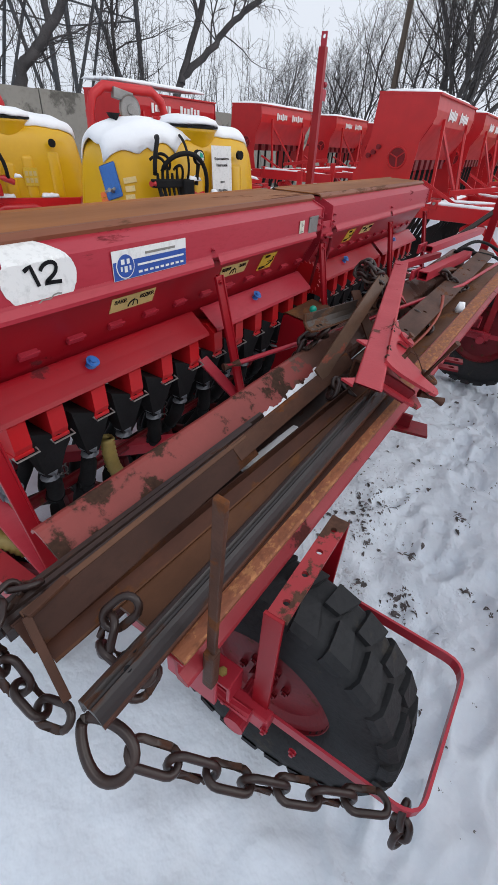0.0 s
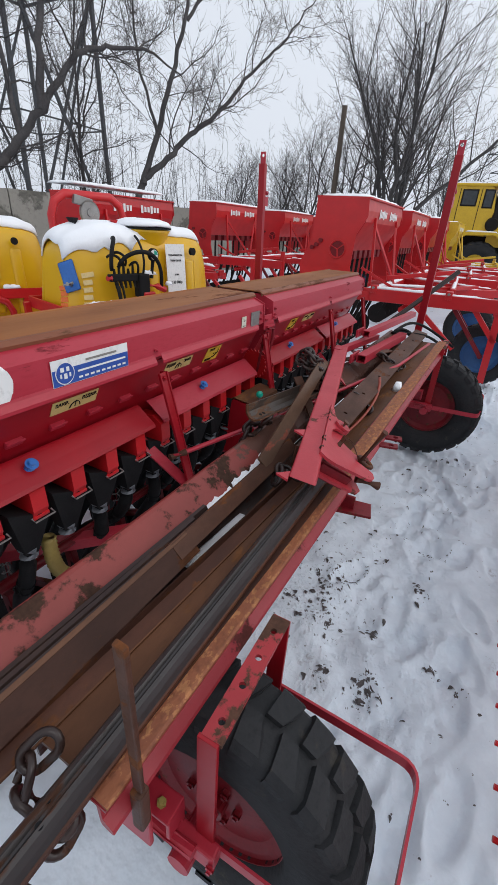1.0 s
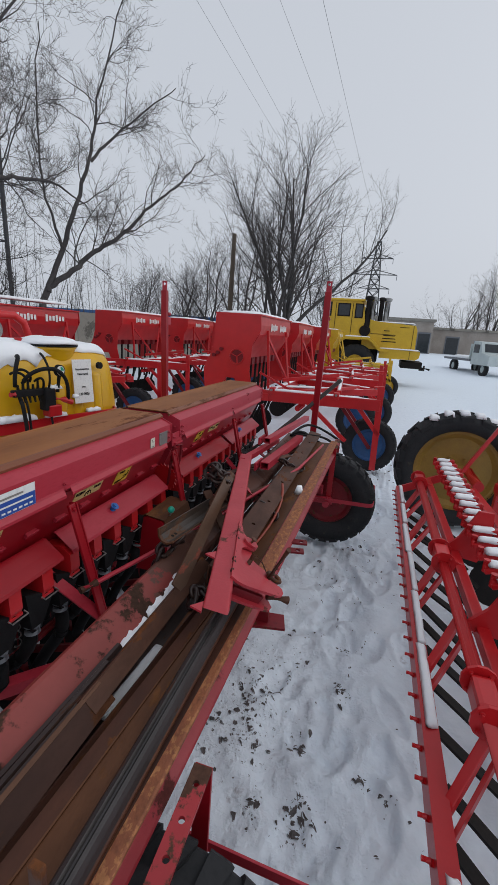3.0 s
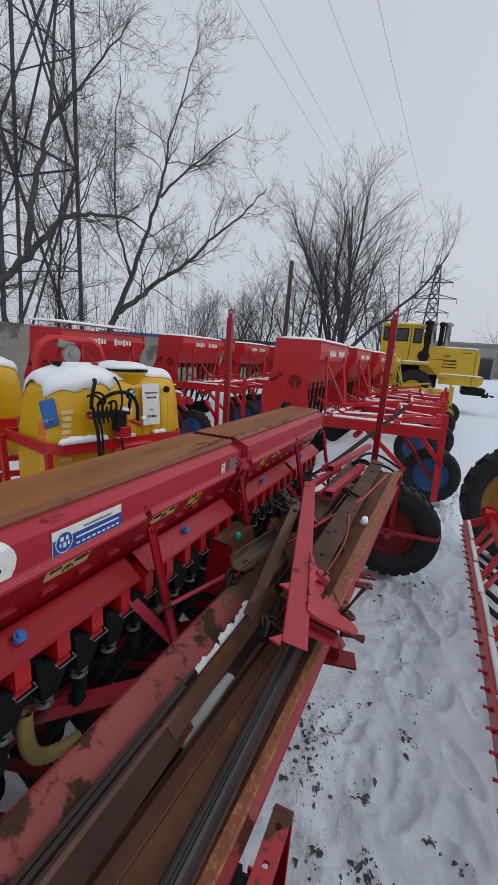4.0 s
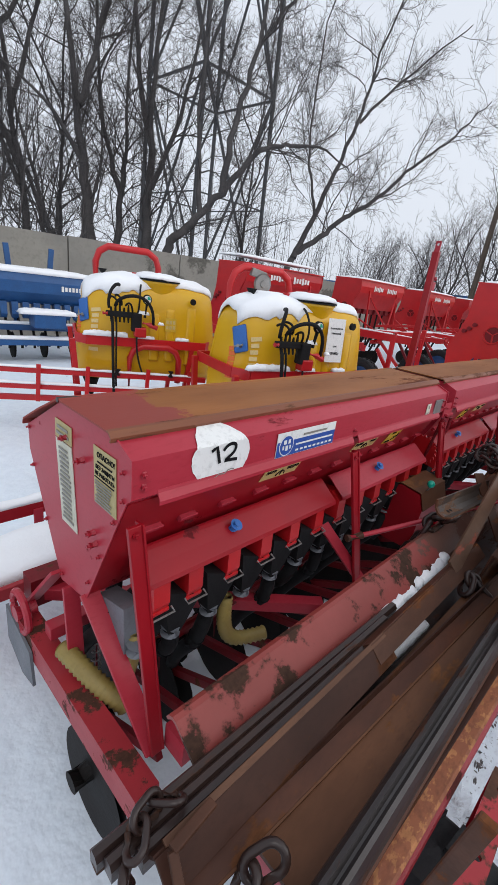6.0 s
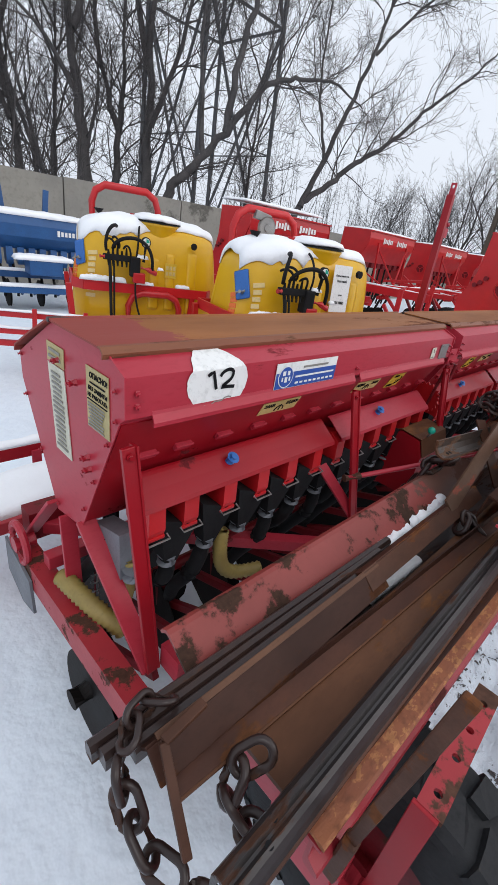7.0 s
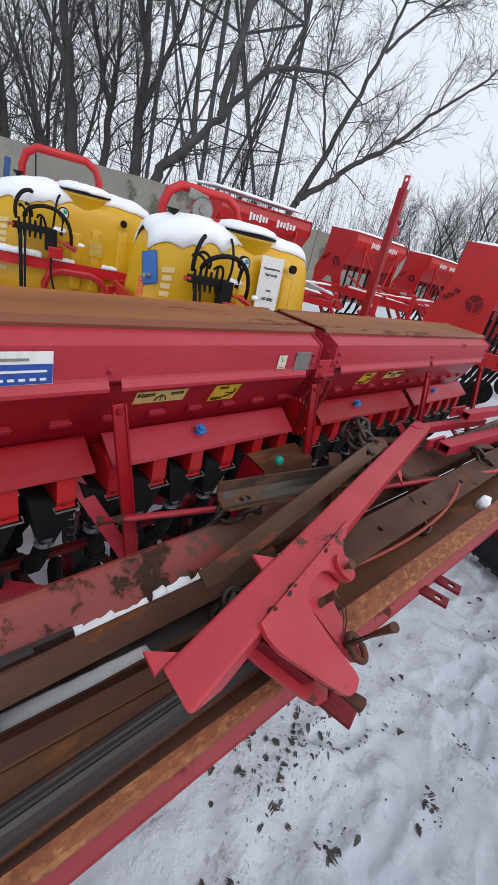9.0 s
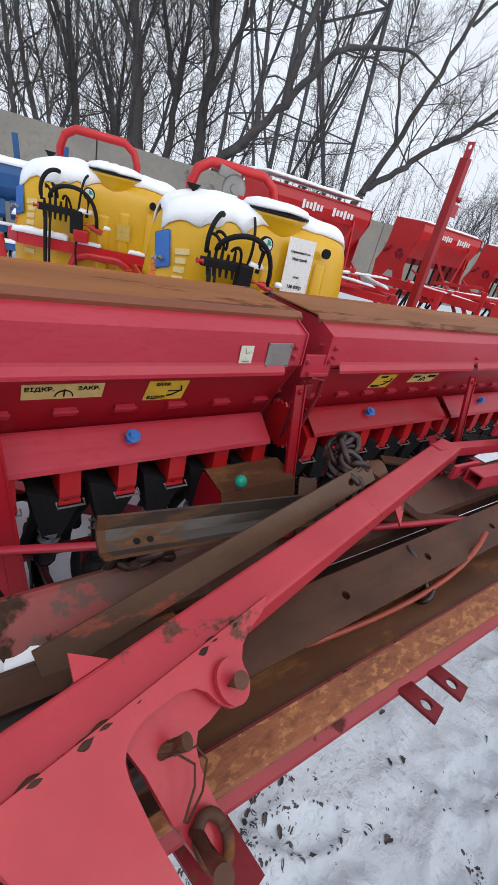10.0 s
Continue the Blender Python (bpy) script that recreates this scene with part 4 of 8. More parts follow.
    for k, (ex, ez, ew, eh) in enumerate(((-0.010, 0.012, 0.012, 0.013), (0.010, 0.012, 0.010, 0.013), (0.0, -0.008, 0.011, 0.016), (-0.016, -0.006, 0.006, 0.012), (0.016, -0.006, 0.006, 0.012))):
        part("emblem_mark", decal(nb(), (0.578 + ex, F - 0.0042, 1.329 + ez), R_, U_, ew, eh, 0.001), M_WHITE, em)
    print_bars(st, (0.72, F - 0.0012, 1.353), R_, U_, 0.17, 0.014, 1, M_GREYINK, 1)
    print_bars(st, (0.722, F - 0.0018, 1.3255), R_, U_, 0.20, 0.012, 1, M_WHITE, 2)
    for k in range(9):
        part("print", decal(nb(), (0.632 + 0.0225 * k, F - 0.0035, 1.306), R_, U_, 0.014, 0.006, 0.001), M_WHITE, st)
    Ul = -LF
    for hx, swap in ((0.64, True), (1.175, False), (2.62, True)):
        p = low_face(hx, 0.068, 0.005)
        s = plaque(h1 if hx < 1.9 else h2, p, R_, Ul, 0.18, 0.052, M_CREAM, "cream sticker with an open and close dial")
        w = ("ЗАКР.", "ВІДКР.") if swap else ("ВІДКР.", "ЗАКР.")
        text(w[0], 0.0185, M_INK, s, low_face(hx - 0.054, 0.057, 0.0072), R_, Ul)
        text(w[1], 0.0185, M_INK, s, low_face(hx + 0.054, 0.057, 0.0072), R_, Ul)
        bm = nb()
        tube(bm, [low_face(hx + 0.020 * math.cos(a), 0.084 - 0.022 * math.sin(a), 0.0075) for a in [math.pi * k / 8 for k in range(9)]], 0.0018, 4)
        tube(bm, [low_face(hx, 0.084, 0.0075), low_face(hx, 0.058, 0.0075)], 0.0018, 4)
        part("dial_mark", bm, M_INK, s)
    for hx in (1.435, 2.36):
        m0 = low_face(hx, 0.08, 0.005)
        r2, u2 = (R_ + Ul * 0.10), Ul
        s = plaque(h1 if hx < 1.9 else h2, m0, R_, Ul, 0.115, 0.078, M_YLAB, "yellow sticker with an open and close arrow")
        text("ЗАКР.", 0.016, M_INK, s, low_face(hx - 0.015, 0.053, 0.0072), R_, Ul)
        text("ВІДКР.", 0.016, M_INK, s, low_face(hx - 0.022, 0.107, 0.0072), R_, Ul)
        bm = nb()
        tube(bm, [low_face(hx + 0.038, 0.06, 0.0075), low_face(hx + 0.044, 0.078, 0.0075), low_face(hx + 0.02, 0.096, 0.0075), low_face(hx + 0.005, 0.10, 0.0075)], 0.0022, 4)
        tube(bm, [low_face(hx + 0.005, 0.08, 0.0075), low_face(hx + 0.044, 0.08, 0.0075)], 0.002, 4)
        part("arrow", bm, M_INK, s)
    s = plaque(h1, (1.632, F, 1.322), R_, U_, 0.042, 0.05, M_PAPER, "small pale sticker with an arrow mark")
    bm = nb()
    tube(bm, [(1.625, F - 0.002, 1.34), (1.63, F - 0.002, 1.325), (1.64, F - 0.002, 1.328)], 0.0015, 4)
    box(bm, (1.632, F - 0.002, 1.303), (0.024, 0.001, 0.004))
    part("print", bm, M_GREYINK, s)
    pl = part("rating_plate", box(nb(), (1.748, F + 0.001, 1.321), (0.088, 0.003, 0.072), None, 0.001), M_STEEL, h1, "blank grey metal rating plate")
    bm = nb()
    for dx in (-0.038, 0.038):
        for dz in (-0.03, 0.03):
            bolt(bm, (1.748 + dx, F - 0.001, 1.321 + dz), (0, -1, 0), 0.003, 0.002)
    part("rivet", bm, M_STEEL, pl)
    # labels on the near end panel: right is -y there
    Xp, Rr = 0.054, Vector((0, -1, 0))
    s = plaque(h1, (Xp, 0.312, 1.338), Rr, U_, 0.10, 0.052, M_OLD, "aged cream label")
    print_bars(s, (Xp - 0.002, 0.312, 1.338), Rr, U_, 0.085, 0.036, 2, M_GREYINK, 3)
    s = plaque(h1, (Xp, 0.298, 1.185), Rr, Vector((0, 0.12, 1)), 0.098, 0.248, M_PAPER, "long pale label with a chart")
    print_bars(s, (Xp - 0.002, 0.298, 1.185), Rr, Vector((0, 0.12, 1)), 0.07, 0.22, 16, M_GREYINK, 4)
    s = plaque(h1, (Xp, 0.085, 1.290), Rr, Vector((0, 0.05, 1)), 0.105, 0.150, M_OLD, "pale warning label")
    text("ОПАСНО!", 0.018, M_INK, s, (Xp - 0.002, 0.080, 1.347), Rr, U_)
    text("БЕЗ ЗАЩИТЫ", 0.0135, M_INK, s, (Xp - 0.002, 0.083, 1.315), Rr, U_)
    text("НЕ РАБОТАТЬ", 0.0135, M_INK, s, (Xp - 0.002, 0.084, 1.298), Rr, U_)
    print_bars(s, (Xp - 0.002, 0.082, 1.331), Rr, U_, 0.08, 0.008, 1, M_INK, 5)
    print_bars(s, (Xp - 0.002, 0.088, 1.250), Rr, U_, 0.085, 0.065, 8, M_GREYINK, 6)
    bm = nb()
    bar(bm, (Xp - 0.002, 0.038, 1.287), (Xp - 0.002, 0.132, 1.287), 0.002, 0.002, 0)
    part("rule", bm, M_INK, s)


build_drill()


# ---- steel lying on the carrier in front of the drill ----
def wheel(parent, c, r, w, rim_mat, tyre_label, axis="x", rim_r=0.5, lugs=22, dish=0.3, tyre_mat=None, split=False):
    """A tyred wheel with its axle along x (or y): tyre with lugs, rim, hub."""
    cx, cy, cz = c
    h = w / 2
    ri = r * rim_r
    bm = nb()
    lathe(bm, [(-h * 0.55, ri), (-h * 0.9, ri * 1.08), (-h, (r + ri) / 2), (-h * 0.92, r * 0.918), (-h * 0.72, r * 0.958), (h * 0.72, r * 0.958), (h * 0.92, r * 0.918), (h, (r + ri) / 2), (h * 0.9, ri * 1.08), (h * 0.55, ri)], axis, 48, c)
    ty = part("tyre", bm, tyre_mat or M_TYRE, parent, tyre_label, True)
    bm = nb()
    for i in range(lugs):
        for sgn in (-1, 1):
            a0 = 2 * math.pi * (i + (0.5 if sgn > 0 else 0)) / lugs
            quad = []
            for (p, da) in ((0.05, 0.015), (0.45, 0.03), (0.85, 0.045), (1.01, 0.05), (1.01, 0.225), (0.85, 0.235), (0.45, 0.205), (0.05, 0.14)):
                a = a0 + da * 22 / lugs
                rr = r * (1.0 if p < 0.5 else (0.985 if p < 0.9 else 0.94))
                quad.append((sgn * h * p * 0.98, rr, a))
            top, bot = [], []
            for p, rr, a in quad:
                for dst, k in ((top, rr), (bot, rr - r * 0.06)):
                    v = (p, k * math.cos(a), k * math.sin(a)) if axis == "x" else (k * math.cos(a), p, k * math.sin(a))
                    dst.append(bm.verts.new(Vector(v) + Vector(c)))
            bm.faces.new(top)
            n = len(top)
            for k in range(n):
                bm.faces.new((top[k], bot[k], bot[(k + 1) % n], top[(k + 1) % n]))
            if split:
                part("lug", bm, tyre_mat or M_TYRE, ty)
                bm = nb()
    if split:
        bm.free()
    else:
        part("tread", bm, tyre_mat or M_TYRE, ty)
    bm = nb()
    d = h * dish
    lathe(bm, [(-h * 0.6, ri), (-h * 0.62, ri * 1.06), (-h * 0.5, ri * 1.06), (-h * 0.45, ri * 0.93), (-d, ri * 0.82), (-d * 1.4, ri * 0.42), (-d * 1.4, 0.004), (d, 0.004), (d, ri * 0.8), (h * 0.45, ri * 0.93), (h * 0.5, ri * 1.06), (h * 0.62, ri * 1.06), (h * 0.6, ri)], axis, 40, c)
    rim = part("rim", bm, rim_mat, parent, smooth=False)
    bm = nb()
    ax = Vector((1, 0, 0)) if axis == "x" else Vector((0, 1, 0))
    cyl(bm, Vector(c) - ax * h * 0.75, Vector(c) + ax * h * 0.6, ri * 0.2, 16)
    for k in range(6):
        a = k * math.pi / 3
        o = Vector((0, math.cos(a), math.sin(a))) if axis == "x" else Vector((math.cos(a), 0, math.sin(a)))
        bolt(bm, Vector(c) + o * ri * 0.34 - ax * d * 1.4, -ax, r * 0.03, r * 0.04)
    part("hub", bm, rim_mat, rim)
    return ty


def perforated(name, a, b, w, t, holes, r, mat, parent, up=Z_, label=""):
    """A flat bar from a to b with round holes through it (fractions of its length)."""
    a, b = Vector(a), Vector(b)
    d, s, u = frame_of(b - a, up)
    L = (b - a).length
    bm = nb()
    cuts = [0.0]
    for h in holes:
        cuts += [h - w / L / 2, h + w / L / 2]
    cuts.append(1.0)

    def pt(f, k, z):
        return a + d * (L * f) + s * k + u * z
    for i in range(0, len(cuts), 2):
        if cuts[i + 1] - cuts[i] > 1e-4:
            box(bm, (pt(cuts[i], 0, 0) + pt(cuts[i + 1], 0, 0)) / 2, (L * (cuts[i + 1] - cuts[i]), w, t), Matrix((d, s, u)).transposed())
    for h in holes:
        c = pt(h, 0, 0)
        n = 16
        for z, flip in ((t / 2, False), (-t / 2, True)):
            inner = [bm.verts.new(c + (d * math.cos(2 * math.pi * k / n) + s * math.sin(2 * math.pi * k / n)) * r + u * z) for k in range(n)]
            outer = []
            for k in range(n):
                x, y = math.cos(2 * math.pi * k / n), math.sin(2 * math.pi * k / n)
                m = max(abs(x), abs(y))
                outer.append(bm.verts.new(c + (d * x + s * y) * (w / 2 / m) + u * z))
            for k in range(n):
                bm.faces.new((inner[k], inner[(k + 1) % n], outer[(k + 1) % n], outer[k]))
            if flip:
                for k in range(n):
                    bm.faces.new((inner[k], inner[(k + 1) % n], top[(k + 1) % n], top[k]))
                    bm.faces.new((outer[k], outer[(k + 1) % n], otop[(k + 1) % n], otop[k]))
            top, otop = inner, outer
    bmesh.ops.remove_doubles(bm, verts=bm.verts, dist=1e-5)
    return part(name, bm, mat, parent, label)


def prism_c(bm, yz, x0, x1):
    """A section swept along the carrier, which runs askew of the drill and rises a little."""
    return prism(bm, [(-y, z) for y, z in yz], (x0, -0.026 * x0, 0.03 * x0), (x1, -0.026 * x1, 0.03 * x1))


def build_carrier():
    car = thing("beam_carrier", "red towed steel carrier trough flaking with rust", "carrier")
    # inner wall: a slanted channel with worn paint
    bm = nb()
    prism_c(bm, [(-0.258, 0.895), (-0.266, 0.909), (-0.280, 0.916), (-0.292, 0.913), (-0.372, 0.858), (-0.380, 0.845), (-0.380, 0.80), (-0.372, 0.80), (-0.372, 0.842), (-0.366, 0.852), (-0.288, 0.905), (-0.278, 0.907), (-0.264, 0.892)], 0.052, 3.62)
    part("inner_wall", bm, M_BEAM, car, "pink-red channel wall with brown rust patches")
    # outer channel with a rusted top flange
    bm = nb()
    prism_c(bm, [(-0.718, 0.8655), (-0.718, 0.858), (-0.704, 0.858), (-0.704, 0.815), (-0.725, 0.800), (-0.728, 0.792), (-0.722, 0.786), (-0.700, 0.790), (-0.696, 0.800), (-0.696, 0.857), (-0.655, 0.857), (-0.655, 0.8655)], 0.045, 3.68)
    part("outer_beam", bm, M_REDC, car, "worn red channel beam")
    bm = nb()
    prism_c(bm, [(-0.7215, 0.866), (-0.7215, 0.874), (-0.716, 0.877), (-0.664, 0.879), (-0.664, 0.8715), (-0.70, 0.8715), (-0.712, 0.866)], 0.047, 3.675)
    part("flange", bm, M_FLANGE, car, "orange flaking rust on the top flange")
    bm = nb()
    prism_c(bm, [(-0.655, 0.846), (-0.655, 0.858), (-0.50, 0.852), (-0.50, 0.840)], 0.062, 3.66)
    part("floor_plate", bm, M_TAN, car, "tan rusted floor plate")
    bm = nb()
    prism_c(bm, [(-0.50, 0.775), (-0.50, 0.783), (-0.372, 0.783), (-0.372, 0.775)], 0.12, 3.6)
    part("lower_plate", bm, M_RUSTD, car)
    bm = nb()
    prism_c(bm, [(-0.50, 0.776), (-0.50, 0.846), (-0.508, 0.846), (-0.508, 0.776)], 0.06, 3.6)
    part("inner_strip", bm, M_RUSTD, car)
    bm = nb()
    box(bm, (0.062, -0.60, 0.782), (0.012, 0.20, 0.125), None, 0.003)
    box(bm, (0.075, -0.67, 0.70), (0.012, 0.14, 0.20), None, 0.004)
    part("end_plate", bm, M_RED, car)
    for x in (1.2, 2.4, 3.6):
        part("cross_beam", box(nb(), (x, -0.50 - 0.026 * x, 0.745 + 0.03 * x), (0.08, 0.40, 0.06), None, 0.004), M_RED, car)
    # tabs on the outer face
    bm = nb()
    extrude_poly(bm, [(1.145, -0.70, 0.778), (1.160, -0.755, 0.778), (1.184, -0.868, 0.778), (1.27, -0.845, 0.778), (1.25, -0.70, 0.778)], (0, 0, 1), 0.010)
    box(bm, (1.20, -0.765, 0.808), (0.012, 0.06, 0.055), None, 0.002)
    part("bracket", bm, M_REDD, car)
    for x in (1.69, 1.79):
        perforated("tab", (x, -0.76, 0.85), (x + 0.02, -0.845, 0.85), 0.045, 0.01, [0.65], 0.013, M_REDD, car)
    for wx, wy, wr in ((0.325, -0.76, 0.395), (3.62, -0.79, 0.435)):
        far = wr > 0.4
        wheel(car, (wx, wy, wr + 0.005), wr, 0.19, M_REDD, "black rubber tyre with worn block tread", "x", 0.52, 26, split=True)
        gz = 0.872 if not far else 0.96
        # inverted U bracket with holes over the tyre
        perforated("guard_top", (wx - 0.148, -0.81, gz), (wx + 0.172, -0.805, gz + 0.006), 0.046, 0.010, [0.12, 0.38, 0.61, 0.86], 0.008, M_GUARD, car)
        for dx, foot in ((-0.151, 0.42), (0.175, 0.50)):
            bm = nb()
            bar(bm, (wx + dx, -0.805, gz + 0.004), (wx + dx, -0.805, foot), 0.046, 0.010, 0.002, up=X_)
            part("guard_leg", bm, M_RED3, car)
        # hoop round the tyre
        bm = nb()
        xs = (wx - 0.15, wx + 0.205)
        path = [(xs[0], -0.55, 0.46), (xs[0], -0.85, 0.47)]
        path += arc((xs[0], -1.15, 0.478), (xs[0], -1.205, 0.48), (xs[0] + 0.05, -1.205, 0.487), 5)
        path += arc((xs[1] - 0.05, -1.205, 0.545), (xs[1], -1.205, 0.553), (xs[1], -1.155, 0.557), 5)
        path += [(xs[1], -0.95, 0.567), (xs[1], -0.72, 0.58)]
        strip(bm, path, 0.007, 0.034)
        part("hoop", bm, M_RED, car)
        bm = nb()
        cyl(bm, (wx - 0.20, wy, wr + 0.005), (wx + 0.18, wy, wr + 0.005), 0.03, 14)
        box(bm, (wx - 0.165, -0.72, 0.47), (0.034, 0.25, 0.060), None, 0.006)
        box(bm, (wx - 0.185, -0.685, 0.606), (0.058, 0.13, 0.012), None, 0.003)
        box(bm, (wx - 0.160, -0.685, 0.565), (0.012, 0.13, 0.09), None, 0.003)
        box(bm, (wx - 0.185, -0.745, 0.570), (0.05, 0.010, 0.07), None, 0.003)
        cyl(bm, (wx - 0.19, -0.66, 0.50), (wx - 0.19, -0.80, 0.50), 0.016, 10)
        for y in (-0.62, -0.72, -0.84, -0.92):
            bolt(bm, (wx - 0.183, y, 0.47), (-1, 0, 0), 0.010)
        part("axle_block", bm, M_RED, car)
        bm = nb()
        bolt(bm, (wx - 0.19, -0.715, 0.613), (0, 0, 1), 0.011)
        part("brass_bolt", bm, M_YHOSE, car)
    return car


build_carrier()


def loose(name, bm, mat, label, category, smooth=False, group=""):
    ob = part(name, bm, mat, None, "", smooth)
    return tagged(ob, label, category, group)


def lprism(prof, a, b, up=Z_):
    return prism(nb(), prof, a, b, up)


def build_loose_steel():
    # angle iron with a broad leg sloping to the yard
    def slope_bar(p0, p1, face, w, t, mat, parent, holes=(), name="leg"):
        p0, p1 = Vector(p0), Vector(p1)
        d = (p1 - p0).normalized()
        f = Vector(face).normalized()
        n = d.cross(f).normalized()
        if holes:
            return perforated(name, p0 + f * w / 2, p1 + f * w / 2, w, t, list(holes), 0.010, mat, parent, up=n)
        bm = nb()
        bar(bm, p0 + f * w / 2, p1 + f * w / 2, w, t, 0.0012, up=n)
        return part(name, bm, mat, parent)
    back = (0, 0.62, -0.78)
    ob = thing("angle_iron", "broad brown rusty angle iron lying in the trough", "steel bar", group="loose steel on the carrier")
    slope_bar((-0.14, -0.453, 0.9237), (0.57, -0.465, 0.9435), (0, -0.72, -0.69), 0.062, 0.008, M_RUSTB, ob, (), "broad_leg")
    slope_bar((-0.14, -0.453, 0.9237), (0.57, -0.465, 0.9435), back, 0.05, 0.008, M_RUSTB, ob, (), "back_leg")
    ob = thing("angle_iron", "narrower brown angle iron laid end to end with the broad one", "steel bar", group="loose steel on the carrier")
    slope_bar((0.50, -0.459, 0.949), (1.26, -0.474, 0.970), (0, -0.74, -0.67), 0.052, 0.007, M_RUST, ob, (), "broad_leg")
    slope_bar((0.50, -0.459, 0.949), (1.26, -0.474, 0.970), back, 0.045, 0.007, M_RUST, ob, (), "back_leg")
    bm = nb()
    bar(bm, (-0.12, -0.449, 0.929), (0.565, -0.464, 0.948), 0.013, 0.007, 0.002, up=Vector((0, -0.4, 0.9)))
    loose("steel_strip", bm, M_RUSTL, "pale brown thin steel strip lying on the angle iron", "steel bar", group="loose steel on the carrier")
    # the holed angle iron further along
    ob = thing("angle_iron", "long brown rusty angle iron with bolt holes", "steel bar", group="loose steel on the carrier")
    slope_bar((1.15, -0.549, 1.005), (3.78, -0.540, 1.022), (0, -0.97, -0.22), 0.105, 0.008, M_RUST, ob, (0.05, 0.172, 0.29, 0.42, 0.55, 0.70, 0.84), "broad_leg")
    slope_bar((1.15, -0.549, 1.005), (3.78, -0.540, 1.022), (0, 0.12, -1), 0.095, 0.008, M_RUST, ob, (), "down_leg")
    # thin dark rails beside the inner wall
    for p0, p1 in (((-0.20, -0.374, 0.884), (0.74, -0.411, 0.910)), ((-0.19, -0.402, 0.893), (0.66, -0.424, 0.915)), ((-0.15, -0.428, 0.902), (0.58, -0.448, 0.921))):
        bm = lprism([(-0.012, -0.03), (0.012, -0.03), (0.013, 0.002), (0.006, 0.012), (-0.006, 0.012), (-0.013, 0.002)], p0, p1)
        loose("steel_rail", bm, M_RUSTD, "dark rusty thin steel rail", "steel bar", group="loose steel on the carrier")
    # reddish angle bar with an orange edge
    ob = thing("steel_bar", "reddish brown angle bar with an orange edge", "steel bar", group="loose steel on the carrier")
    r0, r1 = (-0.12, -0.494, 0.868), (1.35, -0.598, 0.913)
    part("upright_leg", lprism([(-0.015, 0.016), (-0.010, 0.018), (-0.007, -0.002), (-0.013, -0.010)], r0, r1), M_RUSTB, ob)
    part("flat_leg", lprism([(-0.007, -0.002), (0.026, -0.012), (0.026, -0.018), (-0.013, -0.010)], r0, r1), M_RUSTO, ob)
    part("edge", lprism([(0.0265, -0.0115), (0.0305, -0.0125), (0.0305, -0.0180), (0.0265, -0.0185)], r0, r1), M_TAN, ob, "orange rusted edge")
    # dark strip added for the shadow gap between the ridged rail and the flange
    bm = nb()
    bar(bm, (0.05, -0.674, 0.880), (1.15, -0.712, 0.912), 0.030, 0.008, 0.002)
    loose("steel_bar", bm, M_RUSTB, "dark brown flat strip added for the shadowed gap beside the flange", "steel bar", group="loose steel on the carrier")
    # dark channel rail with two rolled ridges and an orange lower edge
    prof = [(-0.037, -0.035), (-0.037, 0.0), (-0.032, 0.012), (-0.022, 0.022), (-0.011, 0.025), (-0.003, 0.017), (0.003, 0.017), (0.011, 0.025), (0.021, 0.021), (0.030, 0.008), (0.037, -0.006), (0.037, -0.016), (0.027, -0.006), (0.016, 0.008), (0.0, 0.008), (-0.018, 0.010), (-0.030, -0.035)]
    rail = thing("channel_rail", "dark ridged channel rail with bolt holes at its end", "steel bar", group="loose steel on the carrier")
    prof = [(p * 0.76, q * 0.95) for p, q in prof]
    ra, rb = Vector((-0.15, -0.660, 0.897)), Vector((1.15, -0.668, 0.938))
    part("web", lprism(prof, ra, rb), M_RAIL, rail, "dark gunmetal ridges")
    bm = nb()
    prism(bm, [(0.0268, -0.015), (0.0318, -0.016), (0.0318, -0.007), (0.0273, -0.005)], ra, rb)
    part("lip", bm, M_RUSTO, rail, "orange rusted lip")
    for hx, hy in ((-0.047, -0.650), (-0.075, -0.668)):
        bm = nb()
        cyl(bm, (hx, hy, 0.90), (hx, hy, 0.9215), 0.0065, 14)
        part("bolt_hole", bm, M_INK, rail)
    # thin flat bar in front of the near end, tilted
    bm2 = nb()
    bar(bm2, (0.016, -0.782, 1.30), (0.055, -0.742, 0.86), 0.020, 0.010, 0.003)
    bar(bm2, (0.055, -0.742, 0.86), (0.06, -0.735, 0.72), 0.026, 0.026, 0.006)
    loose("stake", bm2, M_RUST, "rusty flat steel stake standing at the carrier's end", "steel bar")
    bm = nb()
    bar(bm, (-0.12, -0.470, 0.945), (-0.148, -0.585, 0.835), 0.016, 0.012, 0.003)
    bar(bm, (-0.12, -0.470, 0.945), (-0.03, -0.462, 0.947), 0.018, 0.012, 0.003)
    loose("hook_bar", bm, M_RUST, "thin rusty hooked bar among the chains", "steel bar")
    # flat strap lying across
    st = thing("steel_strap", "brown flat steel strap with scraped red paint lying across the bars", "steel bar")
    perforated("plate", (1.02, -0.474, 0.962), (1.86, -0.380, 1.135), 0.056, 0.008, [0.90], 0.010, M_STRAP, st, up=Vector((0, -0.75, 0.6)))
    # trough-shaped bent angle, greasy inside, orange at its cut end
    ba = thing("bent_angle", "greasy dark bent angle bar with an orange cut end", "steel bar")
    prof = [(-0.027, 0.032), (-0.023, 0.004), (-0.009, -0.013), (0.012, -0.019), (0.036, -0.009), (0.038, -0.014), (0.013, -0.026), (-0.013, -0.019), (-0.029, 0.002), (-0.033, 0.032)]
    b0, b1 = Vector((1.165, -0.352, 1.082)), Vector((1.82, -0.360, 1.002))
    part("channel", lprism(prof, b0, b1), M_STEELD, ba)
